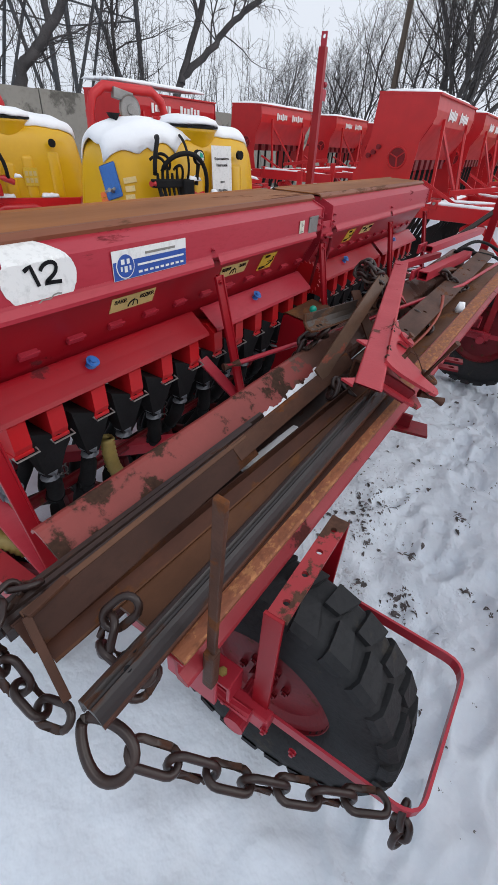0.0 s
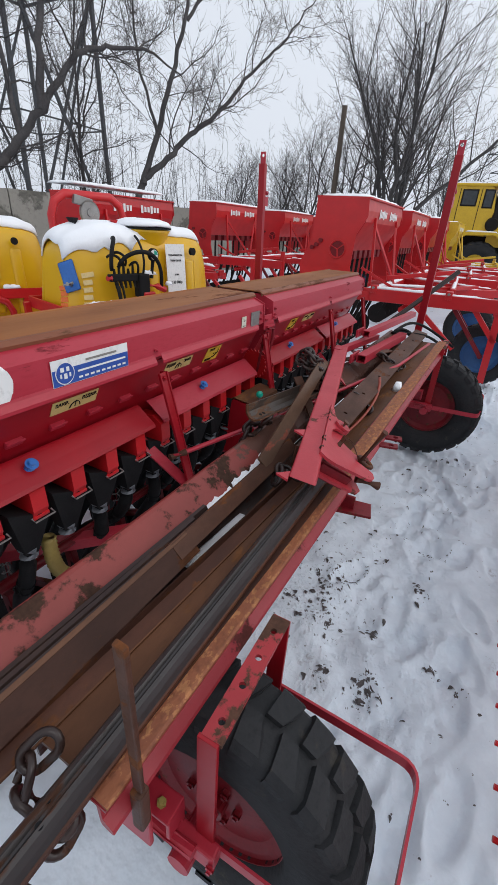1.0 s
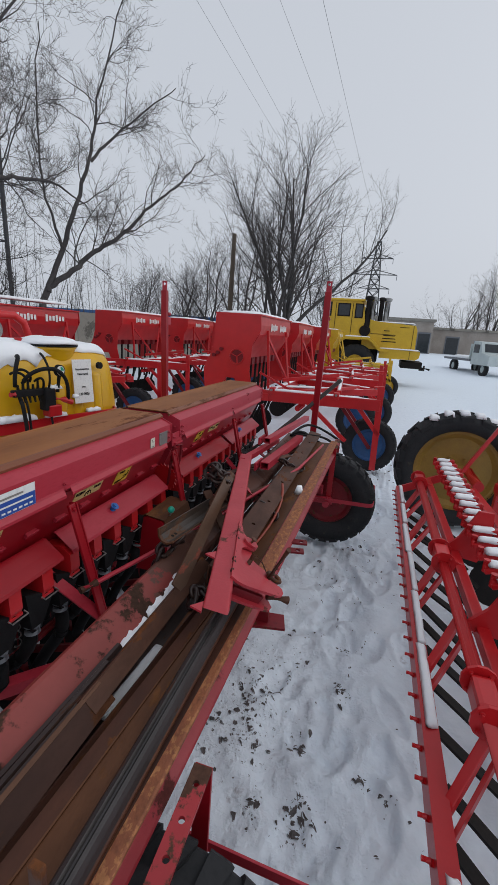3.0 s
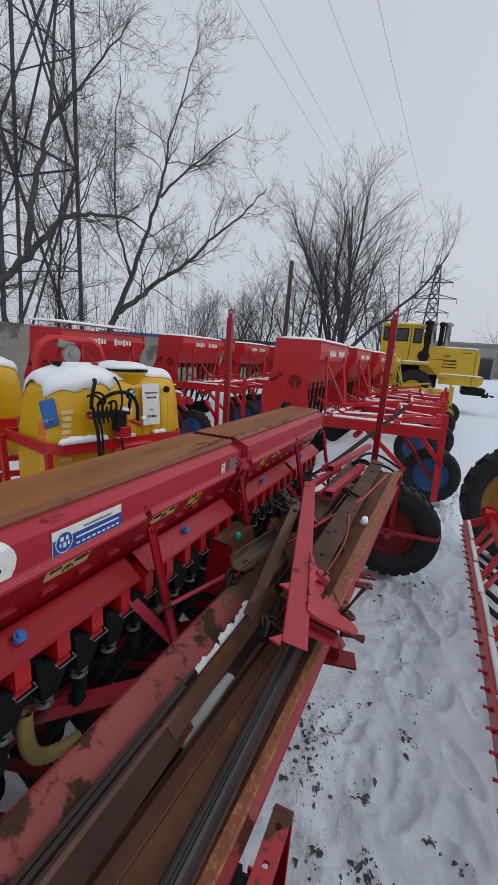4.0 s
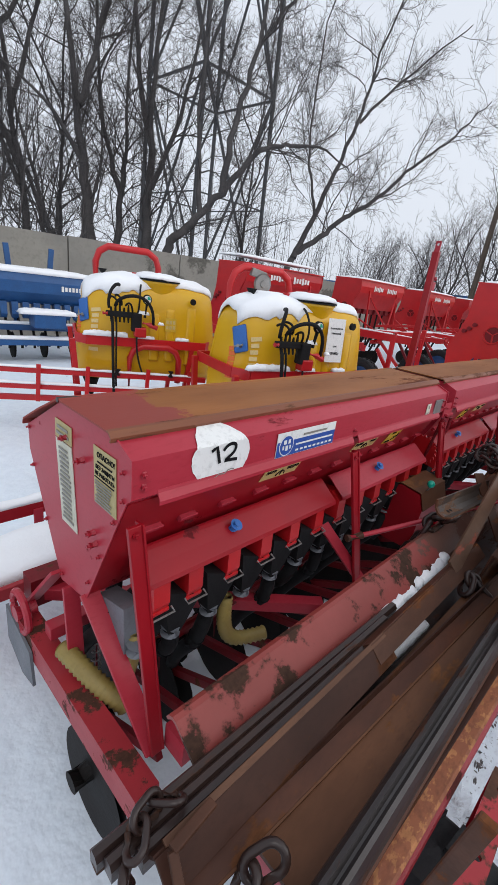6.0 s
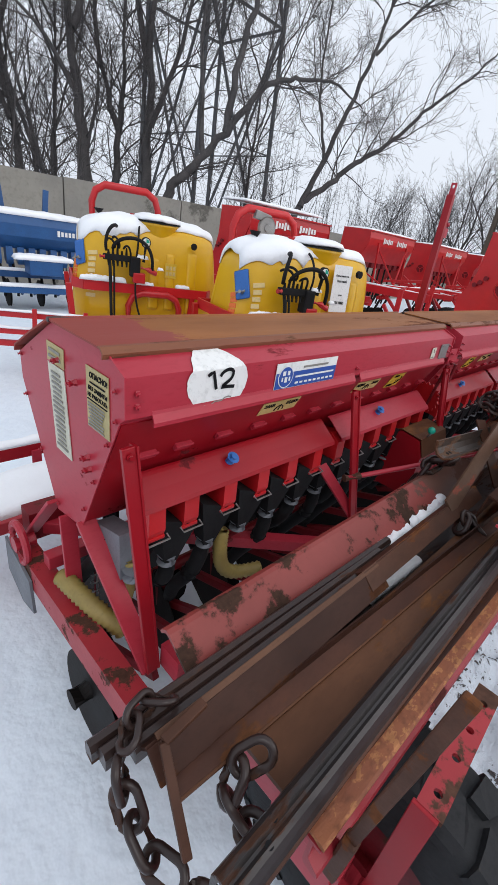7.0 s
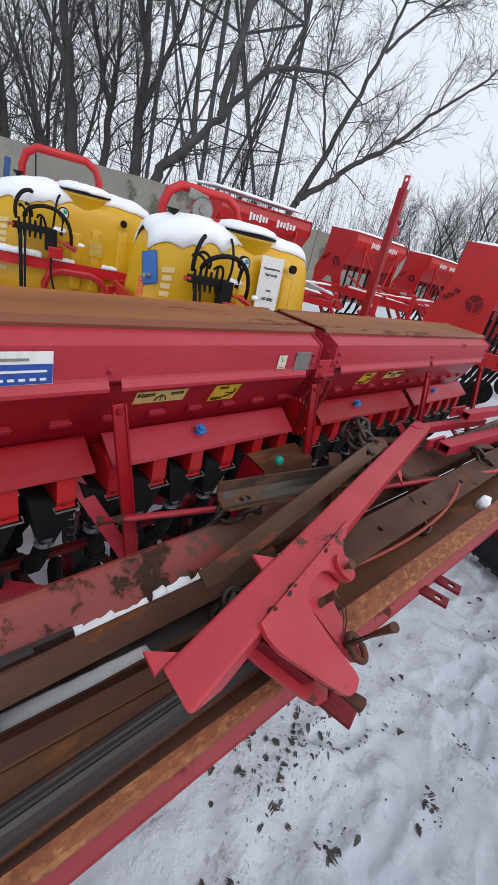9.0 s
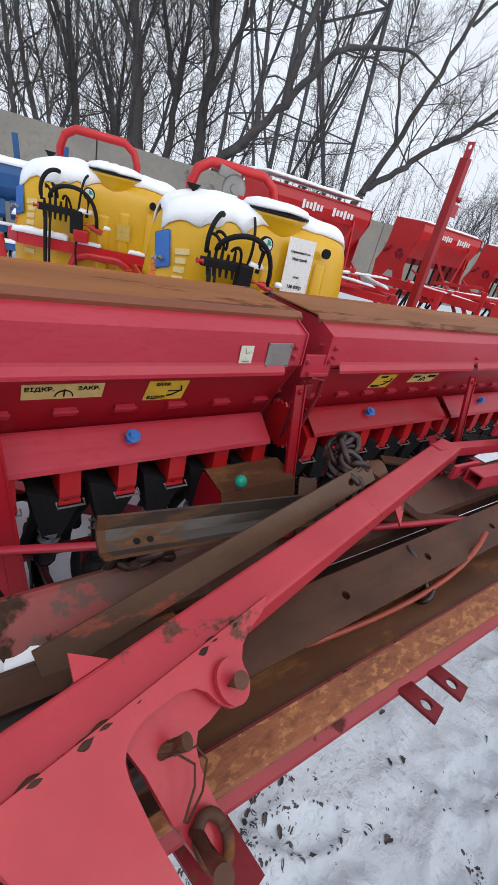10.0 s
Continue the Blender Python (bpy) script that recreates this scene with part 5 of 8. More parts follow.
    part("cut_end", lprism([(p * 1.02, q * 1.02) for p, q in prof], b0 - (b1 - b0) * 0.025, b0), M_TAN, ba)
    part("worn_lip", lprism([(0.0345, -0.0125), (0.0375, -0.0065), (0.0395, -0.0135), (0.030, -0.0195)], b0, b1), M_RUSTL, ba)
    for x in (1.222, 1.250):
        c = b0.lerp(b1, (x - b0.x) / (b1.x - b0.x)) + Vector((0, 0.001, -0.0165))
        part("bolt_hole", cyl(nb(), c, c + Vector((0, -0.0006, 0.0022)), 0.0075, 12), M_INK, ba)
    # red rods
    bm = nb()
    tube(bm, [(0.94, -0.128, 0.922), (1.0, -0.152, 0.926), (1.5, -0.325, 0.952), (2.6, -0.64, 1.0), (3.3, -0.72, 1.02)], 0.010, 8)
    loose("red_rod", bm, M_RED, "thin red painted rod lying over the bars", "rod", True)
    bm = nb()
    cyl(bm, (0.925, -0.122, 0.921), (0.99, -0.148, 0.9255), 0.015, 10)
    loose("rod_end", bm, M_RUST, "rusty threaded end of the red rod", "rod")
    bm = nb()
    tube(bm, bez((1.25, -0.575, 0.910), (1.55, -0.635, 0.915), (1.98, -0.69, 0.93), (2.15, -0.62, 1.03), 14), 0.0075, 8)
    loose("red_rod", bm, M_RODO, "thin bent orange-red rod lying on the floor plate", "rod", True)
    # box-section arms further along
    for c1, c2, w in (((2.35, -0.45, 1.06), (3.4, -0.50, 1.03), 0.058), ((2.3, -0.31, 1.09), (3.2, -0.34, 1.03), 0.042), ((2.75, -0.36, 1.13), (3.7, -0.50, 1.16), 0.048)):
        a1, b1 = Vector(c1), Vector(c2)
        bm = nb()
        h = w * 0.5
        o = [(-w / 2, -h / 1.2), (w / 2, -h / 1.2), (w / 2, h / 1.2), (-w / 2, h / 1.2)]
        i = [(p * 0.82, q * 0.78) for p, q in o]
        prism(bm, o, a1, b1, cap=False)
        prism(bm, i, a1, b1, cap=False)
        dd, s, uu = frame_of(b1 - a1)
        for base in (a1, b1):
            ro = [bm.verts.new(base + s * p + uu * q) for p, q in o]
            ri = [bm.verts.new(base + s * p + uu * q) for p, q in i]
            for k in range(4):
                bm.faces.new((ro[k], ro[(k + 1) % 4], ri[(k + 1) % 4], ri[k]))
        arm = thing("box_arm", "red box-section steel arm with an open end", "steel arm", group="red arms on the carrier")
        part("tube", bm, M_RED, arm)
        if w > 0.045:
            perforated("lug", a1 + Vector((-0.05, 0.05, 0.0)), a1 + Vector((0.10, 0.045, 0.0)), 0.05, 0.012, [0.3], 0.014, M_RED, arm, up=Y_)
    # crossing straps in the heap
    for a1, b1 in (((1.75, -0.25, 0.92), (2.35, -0.62, 1.0)), ((1.95, -0.3, 1.06), (2.2, -0.55, 0.9)), ((2.2, -0.2, 1.0), (2.7, -0.55, 1.06)), ((1.6, -0.5, 0.86), (1.72, -0.3, 1.08)), ((2.5, -0.3, 0.95), (3.4, -0.6, 1.0))):
        bm = nb()
        bar(bm, a1, b1, 0.05, 0.008, 0.002)
        loose("steel_strap", bm, M_RUST, "short brown rusty flat strap in the heap", "steel bar")
    # brown cone-shaped casting
    bm = nb()
    tube(bm, [(1.90, -0.33, 0.97), (1.945, -0.345, 1.09), (1.965, -0.35, 1.10)], [0.06, 0.045, 0.03], 14)
    loose("casting", bm, M_RUSTL, "brown rusty cone-shaped casting in the heap", "casting")
    # dark cables at the far end
    for k in range(6):
        rnd = random.Random(k)
        bm = nb()
        p = [(3.6 + rnd.uniform(0, 0.4), -0.55 + rnd.uniform(-0.15, 0.15), 1.0 + rnd.uniform(-0.05, 0.12)) for _ in range(3)]
        tube(bm, bez((3.5, -0.4, 1.02), p[0], p[1], (4.15, -0.6 - 0.05 * k, 0.6 + 0.05 * k), 14), 0.012, 6)
        loose("hydraulic_hose", bm, M_BLACK, "black hydraulic hose hanging over the carrier's far end", "hose", True, "hoses at the far end")


build_loose_steel()


def build_plough_beam():
    """The red forked bracket that lies over the bars."""
    th = thing("forked_bracket", "heavy red steel bracket with a forked arm, bolts and scraped paint", "steel bracket")
    a, b = Vector((0.745, -0.725, 1.095)), Vector((2.42, -0.30, 1.075))
    d, s, u = frame_of(b - a)
    bm = nb()
    w, h = 0.078, 0.055
    o = round_rect(w, h, 0.008)
    i = [(p * 0.86, q * 0.82) for p, q in o]
    rings = []
    for prof in (o, i):
        near = [bm.verts.new(a + s * p + u * q + d * (1.9 * (h / 2 - q) - 0.35 * p)) for p, q in prof]
        rings.append((near, [bm.verts.new(b + s * p + u * q) for p, q in prof]))
    n = len(o)
    for k in range(n):
        j = (k + 1) % n
        for near, end in rings:
            bm.faces.new((near[k], near[j], end[j], end[k]))
        for side in (0, 1):
            bm.faces.new((rings[0][side][k], rings[0][side][j], rings[1][side][j], rings[1][side][k]))
    bmesh.ops.recalc_face_normals(bm, faces=bm.faces)
    part("tube", bm, M_REDP, th, "red box tube with scraped paint")

    def P(f, k, z=0.0):
        return a + d * f + s * k + u * z
    # the fork's plates slope down to the yard; f along the tube, k across
    def Q(f, k, off=0.0):
        return P(f, k, 0.053 - 0.66 * k) + QN * off
    QN = (u + s * 0.66).normalized()
    upper = [(0.18, 0.03), (0.175, 0.05), (0.178, 0.065), (0.184, 0.083), (0.205, 0.118), (0.235, 0.165), (0.252, 0.193), (0.268, 0.208), (0.290, 0.214), (0.314, 0.210), (0.318, 0.200), (0.310, 0.140), (0.308, 0.085), (0.311, 0.070), (0.320, 0.059), (0.335, 0.053), (0.352, 0.050), (0.402, 0.052), (0.425, 0.060), (0.438, 0.072), (0.446, 0.090), (0.460, 0.104), (0.478, 0.109), (0.495, 0.102), (0.505, 0.086), (0.510, 0.070), (0.522, 0.058), (0.545, 0.049), (0.58, 0.043), (0.61, 0.028)]
    middle = [(0.318, 0.05), (0.45, 0.05), (0.458, 0.098), (0.430, 0.101), (0.411, 0.100), (0.400, 0.110), (0.394, 0.128), (0.392, 0.150), (0.394, 0.180), (0.385, 0.202), (0.365, 0.208), (0.348, 0.196), (0.336, 0.150), (0.330, 0.097)]
    lower = [(0.165, 0.03), (0.168, 0.055), (0.190, 0.105), (0.222, 0.165), (0.245, 0.20), (0.275, 0.21), (0.305, 0.195), (0.33, 0.10), (0.34, 0.03)]
    for outline, off in ((upper, 0.0), (middle, -0.016), (lower, -0.062)):
        bm = nb()
        extrude_poly(bm, [Q(f, k, off) for f, k in outline], QN, 0.010)
        bmesh.ops.bevel(bm, geom=[e for e in bm.edges if len(e.link_faces) == 2 and e.calc_face_angle(0) > 1.2], offset=0.002, segments=1, affect="EDGES")
        part("fork_plate", bm, M_REDP, th)
    bm = nb()
    extrude_poly(bm, [Q(0.19, 0.06, -0.055), Q(0.24, 0.16, -0.055), Q(0.252, 0.155, -0.055), Q(0.20, 0.055, -0.055)], QN, 0.055)
    part("spacer", bm, M_REDD, th)
    bm = nb()
    ring = [Q(0.475 + 0.026 * math.cos(2 * math.pi * k / 28), 0.080 + 0.026 * math.sin(2 * math.pi * k / 28), 0.011) for k in range(28)]
    extrude_poly(bm, ring, QN, 0.009)
    part("boss", bm, M_REDP, th)
    for c0, off0, off1, r, nm in (((0.475, 0.080), 0.0, 0.034, 0.0125, "rusty bolt"), ((0.357, 0.090), -0.02, 0.024, 0.0105, "rusty pin")):
        bm = nb()
        cyl(bm, Q(*c0, off0), Q(*c0, off1) + d * (0.02 if off0 < 0 else 0), r, 14)
        part("pin", bm, M_RUST, th, nm)
    bm = nb()
    cyl(bm, Q(0.275, 0.175, -0.03), (1.086, -0.882, 0.980), 0.015, 14)
    part("pin", bm, M_RUST, th, "rusty pin")
    bm = nb()
    cyl(bm, Q(0.362, 0.172, -0.03), (1.092, -0.866, 1.175), 0.0095, 14)
    part("pin", bm, M_RUST, th, "rusty pin")
    bm = nb()
    ring = [Q(0.366 + 0.019 * math.cos(2 * math.pi * k / 24), 0.183 + 0.023 * math.sin(2 * math.pi * k / 24), 0.0) for k in range(24)]
    tube(bm, ring, 0.0075, 10, closed=True)
    part("eye", bm, M_RUST, th, smooth=True)
    bm = nb()
    tube(bm, [Q(0.357, 0.092, 0.02), Q(0.385, 0.10, 0.022), Q(0.392, 0.118, 0.018), Q(0.375, 0.140, 0.008), Q(0.345, 0.150, 0.006), Q(0.340, 0.146, 0.010), Q(0.366, 0.128, 0.016), Q(0.375, 0.112, 0.02), Q(0.362, 0.094, 0.02)], 0.0016, 5)
    part("wire", bm, M_RUST, th)
    for f in (0.0, 0.31):
        bm = nb()
        extrude_poly(bm, [P(f + 0.0, -w / 2, 0.02), P(f + 0.05, -w / 2, 0.02), P(f + 0.01, -w / 2 - 0.035, 0.03)], u, 0.007)
        part("gusset", bm, M_REDP, th)
    bm = nb()
    extrude_poly(bm, [P(1.20, 0.03, -0.03), P(1.28, 0.03, -0.03), P(1.18, 0.07, -0.06)], u, 0.008)
    part("gusset", bm, M_REDP, th)
    # broken weld seam, rusted through the paint
    for f0, f1 in ((0.20, 0.245), (0.255, 0.335), (0.345, 0.36), (0.44, 0.50), (0.515, 0.535)):
        bm = nb()
        n = max(4, int((f1 - f0) / 0.004))
        pts = [P(f0 + (f1 - f0) * k / n, 0.033 + 0.0015 * math.sin(k * 0.6 + f0 * 40), h / 2 + 0.003) for k in range(n + 1)]
        tube(bm, pts, [0.0035 + 0.0035 * math.sin(math.pi * k / n) + 0.0012 * math.sin(k * 0.9 + f0 * 9) for k in range(n + 1)], 6)
        part("weld", bm, M_RUSTB, th, smooth=True)


M_REDP = mk("scraped_red_paint", (0.44, 0.035, 0.048), (0.37, 0.024, 0.036), 0.40, scale=5, fine=90, bump=0.05, wear=((0.14, 0.05, 0.036), 0.03, 9), grain=0.86, spec=0.4)
build_plough_beam()


# ---- chains ----
def link_mesh(L, W, r, name="link"):
    pts = []
    n = 8
    h = L / 2 - W / 2
    for k in range(n + 1):
        a = -math.pi / 2 + math.pi * k / n
        pts.append((h + W / 2 * math.cos(a), W / 2 * math.sin(a), 0))
    for k in range(n + 1):
        a = math.pi / 2 + math.pi * k / n
        pts.append((-h + W / 2 * math.cos(a), W / 2 * math.sin(a), 0))
    bm = nb()
    tube(bm, pts, r, 8, closed=True)
    me = bpy.data.meshes.new(name)
    bmesh.ops.recalc_face_normals(bm, faces=bm.faces)
    bm.to_mesh(me)
    bm.free()
    me.materials.append(M_RUSTD)
    for p in me.polygons:
        p.use_smooth = True
    return me


def chain(path, L, W, r, label, seed=0, twist=90.0, lie=45.0):
    """A chain of links laid along a path."""
    rnd = random.Random(seed)
    th = thing("chain", label, "chain", Matrix.Translation(path[0]))
    inv = Vector(path[0])
    me = link_mesh(L, W, r)
    pts = [Vector(p) for p in path]
    pitch = L - 2.6 * r
    total = sum((pts[i + 1] - pts[i]).length for i in range(len(pts) - 1))
    n = max(1, int(total / pitch))
    for k in range(n):
        def at(s):
            acc = 0.0
            for i in range(len(pts) - 1):
                seg = (pts[i + 1] - pts[i]).length
                if acc + seg >= s or i == len(pts) - 2:
                    return pts[i].lerp(pts[i + 1], min(1.0, max(0.0, (s - acc) / seg)))
                acc += seg
        c, e = at(k * pitch), at((k + 1) * pitch)
        if (e - c).length < 1e-6:
            continue
        d, s, u = frame_of(e - c)
        m = Matrix((d, s, u)).transposed().to_4x4() @ Matrix.Rotation(radians((k % 2) * twist + lie + rnd.uniform(-14, 14)), 4, "X")
        place("link", me, None, th, m=Matrix.Translation((c + e) / 2 - inv) @ m)
    return th


chain(bez((-0.118, -0.700, 0.735), (-0.03, -0.86, 0.635), (0.07, -0.985, 0.515), (0.195, -1.185, 0.487), 14), 0.102, 0.046, 0.0082, "heavy rusty chain slung from the bars to the wheel hoop", 1, lie=8.0)
chain([(0.19, -1.175, 0.47), (0.165, -1.185, 0.43), (0.155, -1.19, 0.38)], 0.055, 0.034, 0.0085, "short rusty chain end hanging from the hoop", 2)
chain([(-0.18, -0.435, 0.90), (-0.175, -0.455, 0.82), (-0.178, -0.52, 0.775), (-0.165, -0.57, 0.785), (-0.15, -0.62, 0.80)], 0.078, 0.043, 0.0078, "rusty chain looped under the bar ends", 3)
chain([(-0.16, -0.43, 0.925), (-0.13, -0.392, 0.925), (-0.085, -0.385, 0.925), (-0.065, -0.42, 0.935), (-0.08, -0.45, 0.945)], 0.060, 0.036, 0.0066, "rusty chain lying over the rail ends", 4)
chain([(0.02, -0.575, 0.905), (-0.02, -0.553, 0.875), (-0.05, -0.56, 0.84), (-0.04, -0.62, 0.80), (-0.024, -0.66, 0.815), (-0.08, -0.64, 0.76)], 0.075, 0.046, 0.0085, "rusty chain between the bar ends", 5)
chain([(1.80, -0.33, 1.09), (1.83, -0.32, 1.17), (1.86, -0.28, 1.19), (1.83, -0.25, 1.13), (1.78, -0.33, 1.13), (1.80, -0.38, 1.12), (1.80, -0.42, 1.03), (1.83, -0.40, 0.98)], 0.062, 0.038, 0.008, "rusty chain heaped over the strap's end", 6)
chain([(1.86, -0.30, 1.16), (1.80, -0.30, 1.19), (1.78, -0.36, 1.16), (1.84, -0.37, 1.14), (1.86, -0.31, 1.10), (1.92, -0.28, 1.10)], 0.062, 0.038, 0.008, "rusty chain heaped over the strap's end", 7)
chain([(1.25, -0.37, 1.03), (1.27, -0.36, 1.0), (1.30, -0.32, 1.0), (1.22, -0.30, 0.97), (1.20, -0.28, 0.88), (1.22, -0.25, 0.80), (1.16, -0.27, 0.79)], 0.085, 0.05, 0.0105, "heavy rusty chain under the bent angle", 8)
chain([(1.03, -0.53, 0.90), (1.07, -0.52, 0.93), (1.12, -0.55, 0.90), (1.10, -0.60, 0.88)], 0.075, 0.045, 0.009, "rusty chain beside the bracket", 9)
chain([(1.88, -0.56, 1.0), (1.90, -0.61, 0.96), (1.89, -0.65, 0.935), (1.85, -0.66, 0.93)], 0.055, 0.035, 0.007, "short rusty chain on the floor plate", 10)
chain([(2.55, -0.52, 1.06), (2.62, -0.60, 0.99), (2.7, -0.62, 0.94), (2.8, -0.64, 0.92), (2.88, -0.62, 0.95)], 0.06, 0.04, 0.008, "rusty chain lying across the angle iron", 11)

# big joining link on the slung chain
bm = nb()
top, low = Vector((-0.140, -0.602, 0.768)), Vector((-0.148, -0.712, 0.722))
across = (low - top).cross(Vector((-0.6, -0.5, 0.9))).normalized()
ringpts = []
for k in range(28):
    a = 2 * math.pi * k / 28
    f = 0.5 - 0.5 * math.cos(a)
    ringpts.append(top.lerp(low, f) + across * 0.050 * math.sin(a) * (0.5 + 0.5 * f))
tube(bm, ringpts, 0.0105, 10, closed=True)
loose("shackle", bm, M_RUSTD, "large rusty pear-shaped chain link", "chain link", True)

# snow on the drill's footboard and rear beam
snow_lump("snow_on_footboard", [((1.82, 1.03, 0.484), (4.1, 0.36, 0.045), 0), ((1.82, 1.44, 0.505), (4.1, 0.07, 0.03), 0)], "snow lying along the drill's rear footboard", 15, 0.014)

# snow in the trough
snow_lump("snow_in_trough", [((0.74 + 0.055 * k, -0.399 - 0.004 * math.sin(k * 2.3), 0.856 + 0.0022 * k + 0.004 * math.sin(k * 1.7)), (0.085 + 0.03 * math.sin(k * 1.3), 0.046 + 0.003 * k + 0.010 * math.sin(k * 2.9), 0.026), 9 * math.sin(k * 2.1)) for k in range(9)], "snow lying between the inner wall and the rails", 11, 0.012)
snow_lump("snow_on_bars", [((0.74, -0.468, 0.805), (0.32, 0.050, 0.014), -3)], "thin strips of snow between the rusty bars", 12, 0.004)
snow_lump("snowball", [((2.31, -0.70, 0.925), (0.06, 0.055, 0.05), 0)], "lump of snow on the carrier", 13, 0.006)


M_PALE = mk("faded_white_print", (0.72, 0.55, 0.25), (0.68, 0.50, 0.20), 0.5, bump=0.0)
M_YRIM = mk("muddy_yellow_rim", (0.30, 0.17, 0.02), (0.22, 0.12, 0.02), 0.55, scale=4, fine=50, bump=0.1)


# ---- sprayers ----
TANK_HALF = [(0.0, 0.52), (0.6, 0.52), (0.85, 0.56), (0.97, 0.66), (1.0, 0.82), (1.0, 0.96), (0.975, 1.10), (0.955, 1.22), (0.925, 1.32), (0.87, 1.40), (0.76, 1.455), (0.56, 1.487), (0.28, 1.50), (0.0, 1.505)]
TANK_RING = [(-f, z) for f, z in TANK_HALF] + [(f, z) for f, z in TANK_HALF[-2:0:-1]]


def tank_point(u, fz):
    """A point of the tank's skin: u along it from -1 to 1, fz its half-width share and height."""
    f, z = fz
    e = max(0.0, 1 - abs(u) ** (3.2 if u < 0 else 5)) ** 0.5
    hw = 0.40 * ((0.42 + 0.58 * e) if u < 0 else (0.55 + 0.45 * e))
    top = max(0.0, (z - 0.93) / 0.57)
    drop = (0.17 if u < 0 else 0.10) * (1 - e) * top
    return Vector((0.185 + 0.735 * u * (1.02 - 0.09 * top), hw * f, z - drop))


def build_sprayer(m, tilt_label, boom, arch_by=(0.0, 0.0)):
    """A mounted field sprayer: yellow moulded tank, red belt frame, hoses. Local: x along the tank, -y the valve side."""
    th = thing("field_sprayer", tilt_label, "sprayer", m, "yellow sprayers")
    # tank: lofted rounded sections along x
    bm = nb()
    secs = []
    for i in range(25):
        u = -math.cos(math.pi * i / 24)
        secs.append([bm.verts.new(tank_point(u, fy)) for fy in TANK_RING])
    n = len(TANK_RING)
    for a, b in zip(secs[:-1], secs[1:]):
        for k in range(n):
            bm.faces.new((a[k], a[(k + 1) % n], b[(k + 1) % n], b[k]))
    bm.faces.new(secs[0][::-1])
    bm.faces.new(secs[-1])
    tank = part("tank", bm, M_YELLOW, th, "yellow moulded plastic tank", True)
    # moulded upright ribs on the valve side
    for x, z0, z1, r in ((0.20, 0.75, 1.22, 0.07), (0.37, 0.75, 1.27, 0.065), (0.60, 0.72, 1.30, 0.065)):
        bm = nb()
        box(bm, (x, -0.372, (z0 + z1) / 2), (r * 1.7, 0.075, z1 - z0), Matrix.Rotation(radians(-5), 3, "X"), 0.03)
        part("tank_rib", bm, M_YELLOW, tank, smooth=True)
    bm = nb()
    lathe(bm, [(1.30, 0.0005), (1.30, 0.17), (1.42, 0.195), (1.48, 0.215), (1.505, 0.235), (1.51, 0.0005)], "z", 32, (0.26, -0.16, 0))
    neck = part("filler_neck", bm, M_YELLOW, tank, smooth=True)
    bm = nb()
    lathe(bm, [(1.511, 0.0005), (1.511, 0.242), (1.523, 0.242), (1.525, 0.0005)], "z", 32, (0.26, -0.16, 0))
    part("filler_lid", bm, M_BLACK, neck)
    bm = nb()
    cyl(bm, (-0.30, 0, 1.46), (-0.30, 0, 1.56), 0.05, 16)
    part("vent_cap", bm, M_BLACK, tank)
    bm = nb()
    cyl(bm, (0.03, -0.08, 1.46), (0.03, -0.08, 1.56), 0.04, 12)
    part("vent_cap", bm, M_RED2, tank)
    bm = nb()
    cyl(bm, (0.60, -0.40, 1.36), (0.60, -0.43, 1.36), 0.03, 14)
    part("plug", bm, M_BLACK, tank)
    # blue sight panel at the tank's rounded corner, with white and orange marks
    def skin(u, z, out):
        """Place, outward direction and rightward direction on the tank's valve side."""
        lo = [q for q in TANK_HALF if q[1] <= z][-1]
        hi = [q for q in TANK_HALF if q[1] > z][0]
        f = lo[0] + (hi[0] - lo[0]) * (z - lo[1]) / (hi[1] - lo[1])
        c0, c1 = tank_point(u - 0.02, (-f, z)), tank_point(u + 0.02, (-f, z))
        up0 = tank_point(u, (-f + 0.02, z + 0.05)) - tank_point(u, (-f, z))
        right = (c1 - c0).normalized()
        nrm = right.cross(up0.normalized()).normalized()
        return (c0 + c1) / 2 + nrm * out, right, nrm.cross(right).normalized(), nrm
    c0, right, up0, nrm = skin(-0.955, 1.24, 0.006)
    rot = Matrix((right, up0, nrm)).transposed()
    part("sight_panel", box(nb(), c0, (0.125, 0.21, 0.014), rot, 0.012), M_BLUECAP, tank, "blue plastic panel")
    bm = nb()
    cyl(bm, c0 + nrm * 0.01 - up0 * 0.06, c0 + nrm * 0.07 - up0 * 0.06, 0.014, 8)
    cyl(bm, c0 + nrm * 0.055 - up0 * 0.06 - right * 0.04, c0 + nrm * 0.055 - up0 * 0.06 + right * 0.04, 0.010, 8)
    part("tap", bm, M_STEEL, tank)
    for uu, mat, zz in ((-0.80, M_PALE, 1.22), (-0.99, M_ORANGE, 1.16)):
        for k in range(8):
            if mat is M_ORANGE and k > 5:
                continue
            c1, r1, u1, n1 = skin(uu, zz - 0.056 * k, 0.002)
            rt1 = Matrix((r1, u1, n1)).transposed()
            part("brand_bar", box(nb(), c1, (0.095 if k in (0, 7) else 0.07, 0.034, 0.006), rt1), mat, tank)
    # frame
    bm = nb()
    pts = [(-0.58, -0.30), (-0.48, -0.44), (0.76, -0.46), (0.86, -0.30), (0.86, 0.40), (-0.58, 0.40)]
    for k in range(6):
        a, b = pts[k], pts[(k + 1) % 6]
        bar(bm, (a[0], a[1], 0.93), (b[0], b[1], 0.93), 0.02, 0.085, 0.003)
    part("belt", bm, M_RED2, th, "red steel belt frame")
    for sgn in (-1, 1):
        bm = nb()
        bar(bm, (0.62 * sgn, -0.44, 0.93), (0.55 * sgn, -0.40, 0.25), 0.05, 0.05, 0.004)
